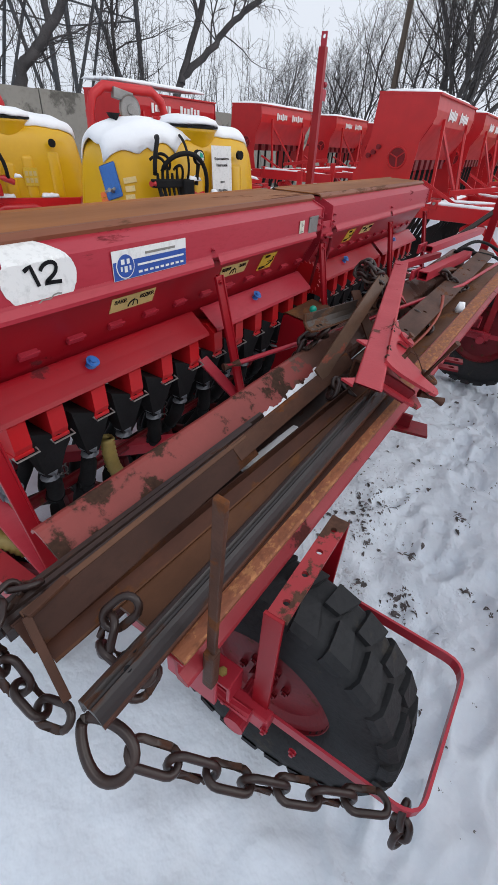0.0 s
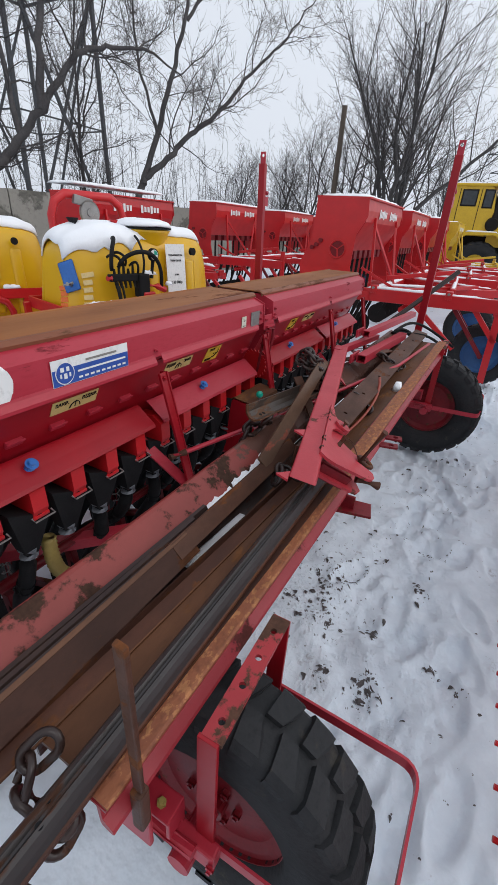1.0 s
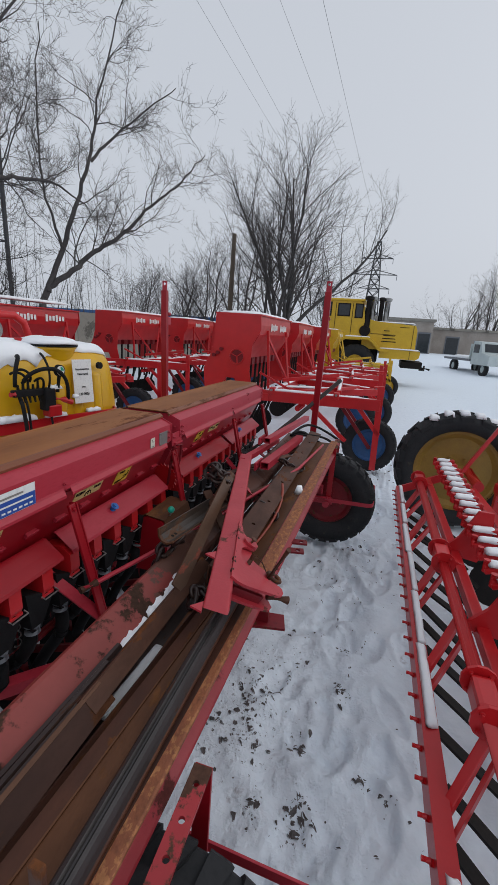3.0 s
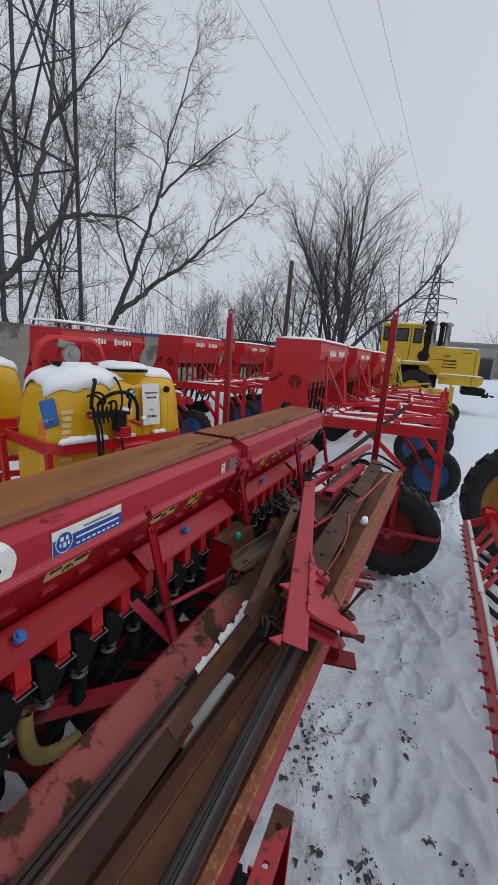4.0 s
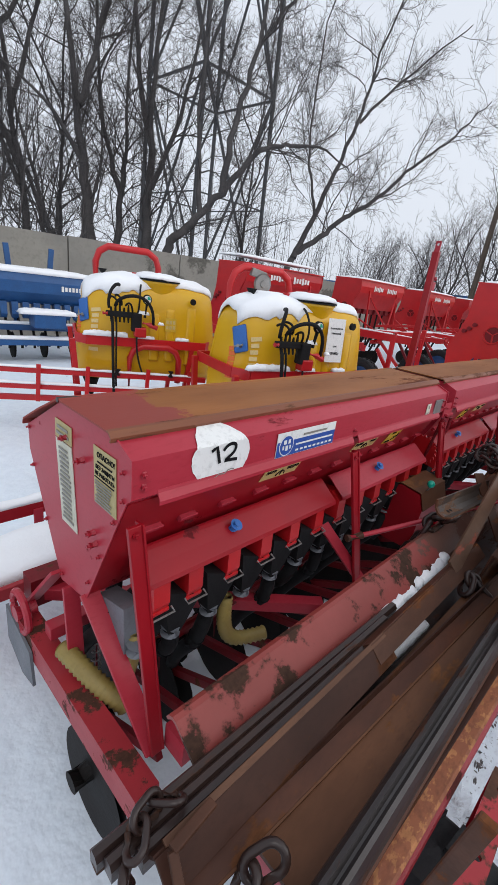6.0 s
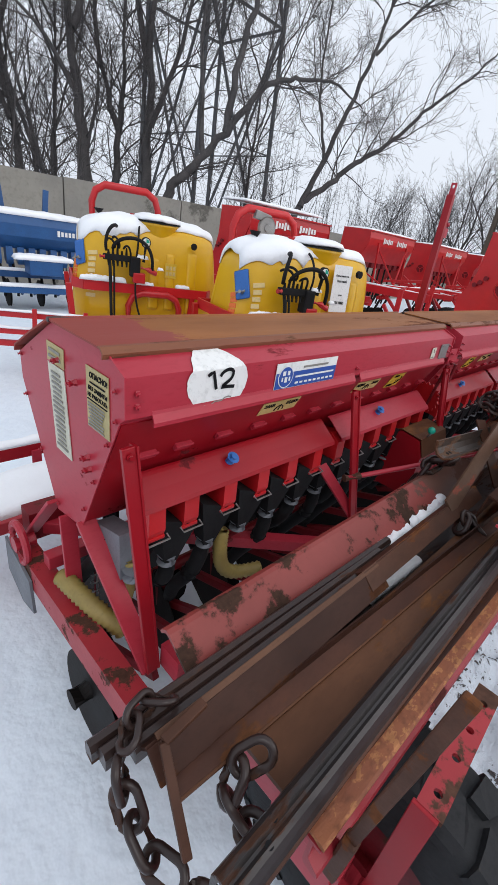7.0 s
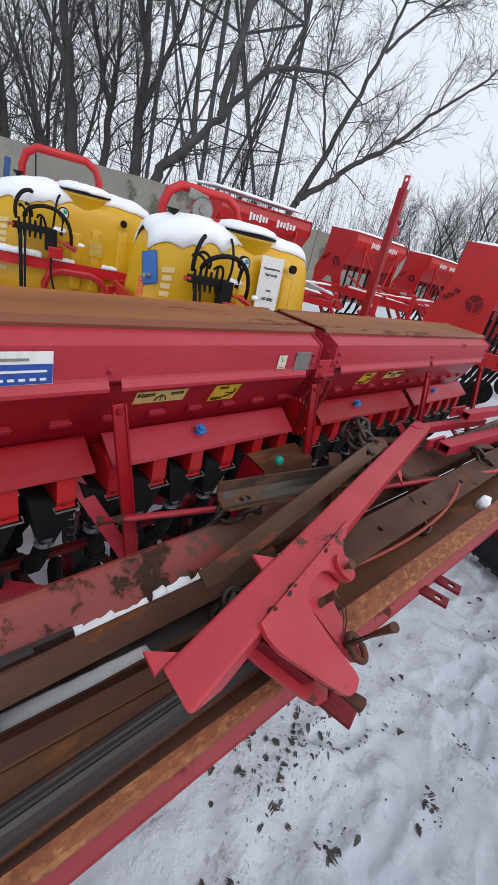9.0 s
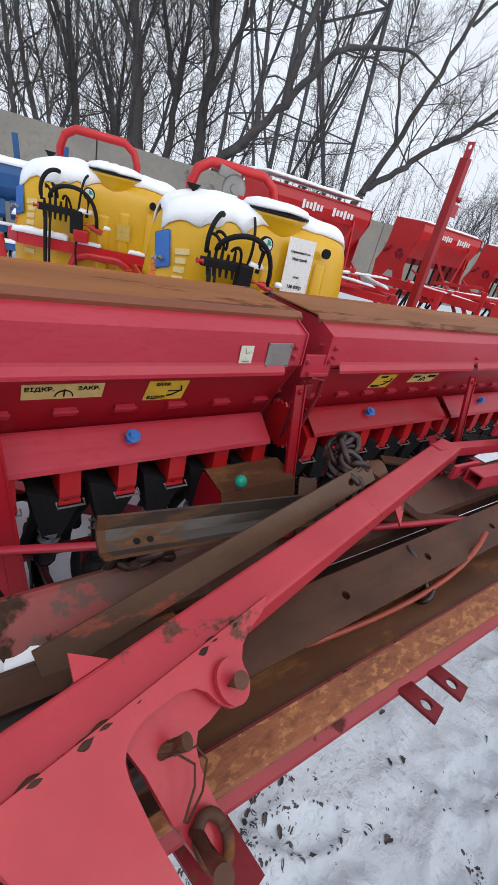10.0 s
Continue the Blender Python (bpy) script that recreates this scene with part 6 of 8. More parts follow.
        bar(bm, (0.62 * sgn, 0.38, 0.93), (0.55 * sgn, 0.40, 0.10), 0.05, 0.05, 0.004)
        bar(bm, (0.55 * sgn, -0.40, 0.25), (0.55 * sgn, 0.45, 0.12), 0.06, 0.06, 0.004)
        part("stand_leg", bm, M_RED2, th)
    bm = nb()
    hoop = [(-0.06, -0.47, 0.28), (-0.06, -0.47, 0.78), (-0.02, -0.47, 0.86), (0.08, -0.47, 0.90), (0.34, -0.47, 0.90), (0.43, -0.47, 0.86), (0.47, -0.47, 0.78), (0.47, -0.47, 0.55)]
    tube(bm, hoop, 0.032, 10)
    tube(bm, [(-0.06, -0.47, 0.60), (0.47, -0.47, 0.60)], 0.02, 8)
    part("front_hoop", bm, M_RED2, th, smooth=True)
    bm = nb()
    arch = [(-0.32, 0.62, 0.6), (-0.32, 0.62, 1.62), (-0.28, 0.62, 1.72), (-0.18, 0.62, 1.78), (0.28, 0.62, 1.78), (0.38, 0.62, 1.72), (0.42, 0.62, 1.62), (0.42, 0.62, 0.6)]
    tube(bm, [(x + arch_by[0], y, z + (arch_by[1] if z > 1 else 0)) for x, y, z in arch], 0.038, 10)
    part("rear_arch", bm, M_RED2, th, smooth=True)
    for sgn in (-1, 1):
        bm = nb()
        bar(bm, (0.37 * sgn + 0.05 + arch_by[0], 0.62, 0.65), (0.5 * sgn + 0.1, 0.40, 0.90), 0.06, 0.06, 0.004)
        part("arch_bracket", bm, M_RED2, th)
    # valve bank, gauge and hoses
    vb = part("valve_bank", box(nb(), (-0.16, -0.50, 1.19), (0.30, 0.05, 0.05), None, 0.008), M_BLACK, th)
    for k in range(5):
        x = -0.26 + 0.042 * k
        part("valve", tube(nb(), [(x, -0.525, 1.12), (x, -0.51, 1.17), (x, -0.50, 1.22), (x, -0.50, 1.25 + 0.03 * (k % 3))], [0.008, 0.013, 0.012, 0.008], 8), M_BLACK, vb)
    part("pressure_valve", box(nb(), (-0.01, -0.50, 1.13), (0.10, 0.09, 0.17), None, 0.014), M_BLACK, vb)
    rg = part("regulator", box(nb(), (0.03, -0.50, 1.04), (0.12, 0.10, 0.09), None, 0.012), M_RED2, th)
    part("lever", tube(nb(), [(0.05, -0.52, 1.13), (0.12, -0.535, 1.12), (0.20, -0.53, 1.09)], [0.014, 0.024, 0.022], 8), M_RED2, rg)
    part("lever", tube(nb(), [(-0.30, -0.52, 1.19), (-0.34, -0.53, 1.19)], 0.018, 8), M_RED2, rg)
    bm = nb()
    cyl(bm, (0.085, -0.52, 1.345), (0.085, -0.55, 1.345), 0.045, 20)
    g = part("gauge", bm, M_BLACK, th)
    part("gauge_stem", cyl(nb(), (0.085, -0.53, 1.31), (0.07, -0.52, 1.18), 0.016, 8), M_BLACK, g)
    bm = nb()
    cyl(bm, (0.085, -0.5505, 1.345), (0.085, -0.5525, 1.345), 0.036, 20)
    gf = part("gauge_face", bm, M_WHITE, g)
    bm = nb()
    extrude_poly(bm, [(0.085, -0.5535, 1.345), (0.085, -0.5535, 1.377), (0.108, -0.5535, 1.368), (0.118, -0.5535, 1.345)], (0, 1, 0), 0.001)
    part("gauge_sector", bm, M_GREEN, g)
    hs = [bez((-0.28, -0.50, 1.24), (-0.31, -0.54, 1.38), (-0.22, -0.50, 1.47), (-0.17, -0.36, 1.44)),
          bez((-0.22, -0.50, 1.26), (-0.22, -0.57, 1.38), (0.17, -0.59, 1.47), (0.155, -0.54, 1.12)),
          bez((-0.20, -0.50, 1.27), (-0.20, -0.55, 1.33), (-0.27, -0.49, 1.36), (-0.26, -0.41, 1.32)),
          bez((-0.16, -0.50, 1.27), (-0.15, -0.55, 1.34), (-0.22, -0.49, 1.38), (-0.21, -0.41, 1.34)),
          bez((-0.12, -0.50, 1.27), (-0.10, -0.56, 1.32), (-0.06, -0.56, 1.30), (-0.05, -0.5, 1.2)),
          bez((-0.25, -0.51, 1.16), (-0.24, -0.58, 1.0), (-0.25, -0.60, 0.6), (-0.21, -0.56, 0.30)),
          bez((-0.21, -0.51, 1.16), (-0.21, -0.60, 1.0), (-0.22, -0.58, 0.6), (-0.19, -0.56, 0.30)),
          bez((0.0, -0.52, 1.02), (-0.03, -0.60, 0.85), (0.04, -0.56, 0.7), (0.10, -0.50, 0.58)),
          bez((0.0, -0.50, 1.20), (0.02, -0.54, 1.32), (0.02, -0.46, 1.43), (0.05, -0.34, 1.46))]
    for k, p in enumerate(hs):
        part("hose", tube(nb(), p, 0.0155 if k in (0, 1, 5) else 0.0095, 8), M_BLACK, th, smooth=True)
    bm = nb()
    cyl(bm, (-0.42, -0.10, 0.10), (-0.42, -0.10, 0.50), 0.09, 16)
    part("pump", bm, M_SHADOW, th)
    # warning label
    bm = nb()
    box(bm, (0.37, -0.412, 1.12), (0.12, 0.004, 0.13))
    lab = part("warning_label", bm, M_YLAB, tank)
    bm = nb()
    for i in range(3):
        for j in range(2):
            box(bm, (0.334 + 0.036 * i, -0.4155, 1.145 - 0.05 * j), (0.026, 0.002, 0.034))
    part("pictogram", bm, M_CREAM, lab)
    # folded boom arms
    if boom:
        for z, y in ((0.62, -0.62), (0.48, -0.66), (0.36, -0.62)):
            bm = nb()
            bar(bm, (-1.6, y + 0.25, z), (0.75, y, z), 0.045, 0.05, 0.003)
            part("boom_arm", bm, M_RED2, th)
        for x in (-1.5, -0.95, -0.5, 0.1, 0.55):
            bm = nb()
            bar(bm, (x, -0.55 - 0.06 * (x + 1.5) / 2.2, 0.36), (x + 0.02, -0.55 - 0.06 * (x + 1.5) / 2.2, 0.70), 0.03, 0.04, 0.003)
            part("boom_strut", bm, M_RED2, th)
        for x in (-0.2, 0.35):
            bm = nb()
            cyl(bm, (x, -0.64, 0.645), (x, -0.64, 0.70), 0.03, 10)
            part("nozzle", bm, M_BLACK, th)
    return th


SP2 = pose(2.772, 2.00, 0.02, 0, 0, -14) @ Matrix.Diagonal((1, 1, 1.09, 1))
SP1 = pose(2.24, 3.70, 0.0, 0, 0, -22) @ Matrix.Diagonal((1, 1, 1.09, 1))
s2 = build_sprayer(SP2, "yellow mounted field sprayer with a price sheet, snow on top", True, (0.14, -0.05))
s1 = build_sprayer(SP1, "yellow mounted field sprayer with a red belt, snow on top", True)
bm = nb()
sheet = decal(bm, (0.40, -0.432, 1.235), (1, 0, 0), (0, 0.10, 1), 0.205, 0.36)
sh = part("price_sheet", sheet, M_WHITE, s2, "white paper price sheet")
for s, z, size in (("Опрыскиватель", 1.335, 0.020), ("Навесной", 1.295, 0.024), ("цена", 1.19, 0.019), ("130 000р", 1.13, 0.030)):
    text(s, size, M_INK, sh, (0.40, -0.436 + (z - 1.235) * 0.1, z), (1, 0, 0), (0, 0.10, 1))


bm = nb()
bar(bm, (0.02, 0.58, 1.70), (0.20, 0.58, 1.67), 0.05, 0.07, 0.006)
reel = part("reel_bracket", bm, M_STEEL, s2, "grey steel bracket")
part("reel", lathe(nb(), [(0.535, 0.0005), (0.535, 0.03), (0.545, 0.035), (0.545, 0.085), (0.54, 0.095), (0.575, 0.095), (0.575, 0.0005)], "y", 28, (0.16, 0, 1.60)), M_STEEL, reel, "grey winch reel")


def tank_snow(m, name, seed, label):
    """Snow moulded over a sprayer's tank top."""
    bm = nb()
    nx, ny = 44, 24
    zs = sorted(TANK_HALF[4:])
    grid = []
    for i in range(nx + 1):
        u = -0.995 + 1.985 * i / nx
        row = []
        for j in range(ny + 1):
            w = j / ny * 2 - 1
            k = noise.noise(Vector((u * 4 + seed, w * 2, 0.7)))
            k2 = noise.noise(Vector((u * 9 + seed, 3.3, 0.7)))
            reach = (0.87 if u < -0.25 else (0.87 - 0.35 * (u + 0.25) if u < 0.2 else 0.71)) + 0.06 * k2
            f = abs(w) * min(0.95, reach)
            lo = [q for q in TANK_HALF if q[1] > 1.0 and q[0] >= f][-1]
            hi = [q for q in TANK_HALF if q[1] > 1.0 and q[0] <= f][0]
            z = lo[1] + (hi[1] - lo[1]) * ((lo[0] - f) / (lo[0] - hi[0]) if lo[0] > hi[0] else 0.0)
            q = tank_point(u, (math.copysign(f, w), z))
            thick = (0.045 + 0.02 * k) * (1 - abs(w) ** 8) + 0.006
            row.append(bm.verts.new(m @ (q + Vector((0.01 * u, 0.012 * math.copysign(1, w) * abs(w) ** 3, thick)))))
        grid.append(row)
    for i in range(nx):
        for j in range(ny):
            bm.faces.new((grid[i][j], grid[i + 1][j], grid[i + 1][j + 1], grid[i][j + 1]))
    lid = []
    for r, z in ((0.238, 1.525), (0.242, 1.538), (0.225, 1.560), (0.15, 1.578), (0.07, 1.583)):
        lid.append([bm.verts.new(m @ Vector((0.26 + r * math.cos(2 * math.pi * k / 28), -0.16 + r * math.sin(2 * math.pi * k / 28), z + 0.012 * noise.noise(Vector((k * 0.5, z * 9, seed)))))) for k in range(28)])
    for r0, r1 in zip(lid[:-1], lid[1:]):
        for k in range(28):
            bm.faces.new((r0[k], r0[(k + 1) % 28], r1[(k + 1) % 28], r1[k]))
    bm.faces.new(lid[-1])
    ob = part(name, bm, M_SNOW, smooth=True)
    sol = ob.modifiers.new("thickness", "SOLIDIFY")
    sol.thickness, sol.offset = 0.012, -1
    tagged(ob, label, "snow", kind="stuff")


tank_snow(SP2, "snow_on_tank", 1.0, "snow draped over the sprayer's tank")
tank_snow(SP1, "snow_on_tank", 7.0, "snow draped over the sprayer's tank")
for mm, sd in ((SP2, 31), (SP1, 32)):
    rz = -14 if mm is SP2 else -22
    def at(x, y, z):
        return mm @ Vector((x, y, z))
    snow_lump("snow_on_frame", [(at(-0.30, -0.44, 0.975), (0.45, 0.07, 0.05), rz), (at(0.1, -0.45, 0.975), (0.2, 0.06, 0.03), rz), (at(0.5, -0.44, 0.975), (0.16, 0.06, 0.03), rz), (at(-0.45, -0.50, 0.645), (2.2, 0.05, 0.018), rz - 6), (at(-0.45, -0.54, 0.505), (2.2, 0.06, 0.02), rz - 6), (at(0.06, -0.50, 1.205), (0.12, 0.08, 0.03), rz), (at(0.24, -0.53, 1.125), (0.07, 0.05, 0.025), rz)], "snow along the sprayer's red frame", sd)


# ---- red grain seeders with high hoppers, in rows ----


def build_seeder(paint, m, label, group, blue=True):
    """A high-hopper seeder. Local: x along its hopper from 0, y 0 at the hopper's front, -y forwards to its frame."""
    th = thing("hopper_seeder", label, "seeder", m, group)
    L, W = 2.25, 0.70
    prof = [(0.0, 2.16), (-0.02, 2.02), (0.0, 1.88), (0.22, 1.50), (0.50, 1.50), (W - 0.02, 1.86), (W, 2.16)]
    hop = part("hopper", prism_x(nb(), prof, 0.02, L - 0.02), paint, th, "tall sheet-metal hopper")
    bm = nb()
    prism_x(bm, [(-0.03, 2.16), (-0.03, 2.18), (W + 0.03, 2.18), (W + 0.03, 2.16)], -0.01, L + 0.01)
    part("rim", bm, paint, hop)
    for x in (0.0, L):
        bm = nb()
        outline = [(x, -0.01, 2.17), (x, -0.03, 1.95), (x, 0.10, 1.72), (x, 0.12, 1.30), (x, 0.06, 1.05), (x, 0.30, 1.05), (x, 0.36, 1.18), (x, 0.50, 1.18), (x, 0.62, 1.0), (x, 0.86, 0.95), (x, 0.90, 1.30), (x, 0.80, 1.50), (x, 0.74, 1.72), (x, W + 0.02, 2.17)]
        extrude_poly(bm, outline, (1, 0, 0), 0.012)
        ep = part("end_panel", bm, paint, th)
        bm = nb()
        tube(bm, [(x - 0.012, 0.34 + 0.115 * math.cos(2 * math.pi * k / 24), 1.52 + 0.115 * math.sin(2 * math.pi * k / 24)) for k in range(24)], 0.012, 6, closed=True)
        for k in range(3):
            a = 2 * math.pi * k / 3 + 0.4
            bar(bm, (x - 0.012, 0.34, 1.52), (x - 0.012, 0.34 + 0.11 * math.cos(a), 1.52 + 0.11 * math.sin(a)), 0.02, 0.012, 0)
        part("hand_wheel", bm, paint, ep)
        # flat darker red disc that stands for the shaded hollow behind the wheel
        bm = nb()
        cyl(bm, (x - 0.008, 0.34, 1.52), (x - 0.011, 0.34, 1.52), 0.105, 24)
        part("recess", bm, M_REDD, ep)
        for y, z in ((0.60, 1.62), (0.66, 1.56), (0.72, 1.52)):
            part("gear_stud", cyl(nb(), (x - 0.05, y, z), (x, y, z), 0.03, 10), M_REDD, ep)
    # plain white bars where the brand stands
    for cx, w in ((0.85, 0.46), (1.55, 0.52)):
        for k in range(6):
            part("brand_bar", box(nb(), (cx + w * (k - 2.5) / 6, -0.024, 2.00), (w / 6 * 0.66, 0.004, 0.125 if k in (0, 3) else 0.085), None), M_WHITE, hop)
    # braces on the front
    for a, b in (((0.45, -0.02, 1.95), (0.45, -0.10, 1.0)), ((0.45, -0.02, 1.85), (1.25, -0.30, 1.0)), ((1.85, -0.02, 1.85), (1.15, -0.30, 1.0)), ((1.85, -0.02, 1.95), (1.9, -0.10, 1.0)), ((0.1, -0.02, 1.3), (0.3, -0.6, 1.0)), ((2.1, -0.02, 1.3), (2.0, -0.6, 1.0))):
        bm = nb()
        bar(bm, a, b, 0.035, 0.035, 0.003)
        part("brace", bm, paint, th)
    for k in range(7):
        x = 0.25 + 0.29 * k
        bm = nb()
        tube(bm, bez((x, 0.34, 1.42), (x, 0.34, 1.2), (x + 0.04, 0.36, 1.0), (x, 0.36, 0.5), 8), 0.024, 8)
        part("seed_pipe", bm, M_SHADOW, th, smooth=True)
        bm = nb()
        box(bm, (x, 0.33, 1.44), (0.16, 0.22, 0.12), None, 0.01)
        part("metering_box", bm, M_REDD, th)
    # frame
    for y, z, r in ((-0.25, 0.98, 0.05), (0.75, 0.72, 0.06)):
        bm = nb()
        bar(bm, (-0.35, y, z), (L + 0.2, y, z), 0.10, 0.11, 0.006)
        part("frame_beam", bm, paint, th)
    bm = nb()
    bar(bm, (-0.28, 0.55, 0.985), (-0.28, -1.92, 1.035), 0.11, 0.16, 0.008)
    part("tow_beam", bm, paint, th, "heavy red box beam")
    for a, b, w in (((2.2, -0.28, 1.0), (1.25, -1.86, 1.05), 0.09), ((0.35, -0.28, 1.0), (1.05, -1.86, 1.06), 0.09), ((-0.2, -1.32, 1.13), (2.1, -1.16, 1.10), 0.07), ((0.6, -0.3, 1.16), (0.95, -1.2, 1.30), 0.05), ((-0.25, -0.75, 1.10), (1.0, -1.55, 1.12), 0.045)):
        bm = nb()
        bar(bm, a, b, w, w * 1.15, 0.006)
        part("tow_bar", bm, paint, th)
    for x, y, z in ((-0.28, -0.35, 1.08), (-0.28, -1.3, 1.10), (1.15, -1.84, 1.10), (0.95, -1.2, 1.20)):
        part("bracket", box(nb(), (x, y, z), (0.14, 0.08, 0.10), None, 0.01), paint, th)
        part("pin", cyl(nb(), (x - 0.10, y, z + 0.02), (x + 0.10, y, z + 0.02), 0.018, 10), M_STEEL, th)
    for x in (-0.28, 2.2):
        bm = nb()
        bar(bm, (x, -1.90, 1.30), (x, -1.93, 0.08), 0.05, 0.085, 0.004, up=Y_)
        bar(bm, (x, -1.62, 0.98), (x, -1.95, 0.60), 0.05, 0.06, 0.004)
        bar(bm, (x, -0.9, 0.95), (x, -1.5, 0.45), 0.05, 0.06, 0.004)
        part("post", bm, paint, th)
    for x, y in ((-0.05, -1.84), (1.9, -1.55)):
        wheel(th, (x, y, 0.40), 0.40, 0.20, M_BLUE if blue else M_YPAINT, "black tyre on a blue rim", "x", 0.6, 24)
        bm = nb()
        cyl(bm, (x - 0.2, y, 0.40), (x + 0.2, y, 0.40), 0.03, 10)
        bar(bm, (x - 0.18, y, 0.40), (x - 0.18, y + 0.45, 0.95), 0.05, 0.05, 0.003)
        part("axle_arm", bm, M_REDD, th)
    for k in range(6):
        x = 0.15 + 0.36 * k
        bm = nb()
        cyl(bm, (x - 0.008, 0.35, 0.2), (x + 0.008, 0.35, 0.2), 0.20, 18)
        bar(bm, (x, 0.35, 0.2), (x, 0.1, 0.9), 0.04, 0.05, 0.003)
        part("row_unit", bm, M_SHADOW, th)
    bm = nb()
    for k in range(12):
        cyl(bm, (-0.3 + 0.04 * k, -0.75, 0.85), (-0.28 + 0.04 * k, -0.75, 0.85), 0.045 if k % 2 else 0.035, 10)
    part("spring", bm, paint, th)
    return th


sd = build_seeder(M_RED2, pose(6.27, 0.74, 0.0), "tall red grain seeder on blue-rimmed wheels, snow on its frame", "tall seeders")
copy_thing(sd, pose(9.45, 0.74, 0.0))
copy_thing(sd, pose(12.4, 0.62, 0.0))
copy_thing(sd, pose(5.20, 4.95, -0.10))
copy_thing(sd, pose(9.05, 4.98, 0.0))
copy_thing(sd, pose(12.6, 4.9, 0.0))
copy_thing(sd, pose(16.2, 4.9, 0.0))
build_seeder(M_YPAINT, pose(15.2, 0.42, 0.02), "tall yellow grain seeder beside the red ones", "tall seeders", False)
caps = []
for x, y in ((6.27, 0.74), (9.45, 0.74), (12.4, 0.62), (15.2, 0.42), (5.15, 5.05), (9.05, 4.98), (12.6, 4.9), (16.2, 4.9)):
    caps += [((x + 1.12, y + 0.35, 2.178), (2.2, 0.66, 0.05), 0)]
    caps += [((x - 0.28, y - 1.05, 1.085), (0.09, 1.6, 0.035), 0), ((x + 1.73, y - 1.07, 1.075), (0.07, 1.6, 0.03), -31), ((x + 0.70, y - 1.07, 1.075), (0.07, 1.5, 0.03), 24), ((x + 0.95, y - 1.24, 1.15), (2.1, 0.06, 0.03), 4)]
    caps += [((x + 1.0, y - 0.25, 1.03), (2.3, 0.09, 0.035), 0)]
snow_lump("snow_on_seeders", caps, "snow lying on the seeders' hoppers and frames", 21)

# tall red marker poles
for (a, b), lab in ((((4.02, 1.13, 0.02), (3.975, 1.16, 2.36)), "tall red steel marker pole with a hole at its top"), (((4.25, -0.50, 0.02), (4.02, -0.535, 2.42)), "tall red steel marker pole beside the carrier")):
    th = thing("marker_pole", lab, "pole", Matrix.Translation(a), "marker poles")
    A, B = Vector((0, 0, 0)), Vector(b) - Vector(a)
    bm = nb()
    prism(bm, [(-0.030, -0.024), (0.030, -0.024), (0.030, 0.024), (0.023, 0.024), (0.023, -0.017), (-0.023, -0.017), (-0.023, 0.024), (-0.030, 0.024)], A, B * 0.96, up=X_)
    part("shaft", bm, M_RED3, th)
    perforated("tip", B * 0.95, B * 1.0, 0.05, 0.01, [0.75], 0.014, M_RED, th, up=X_)
    bm = nb()
    box(bm, B * 0.83 + Vector((0.05, -0.02, 0)), (0.07, 0.02, 0.08), None, 0.004)
    cyl(bm, B * 0.86 + Vector((0.03, -0.02, 0)), B * 0.86 + Vector((0.07, -0.02, 0.0)), 0.02, 8)
    part("lug", bm, M_RED, th)
    bm = nb()
    box(bm, (0, 0, 0.02), (0.25, 0.25, 0.03), None, 0.004)
    part("foot", bm, M_REDD, th)
bm = nb()
tube(bm, [(3.55, 0.05, 0.75), (3.95, -0.30, 1.05), (4.35, -0.72, 1.48)], 0.022, 8)
loose("brace_bar", bm, M_RUSTD, "dark slanting steel bar propped by the pole", "steel bar")


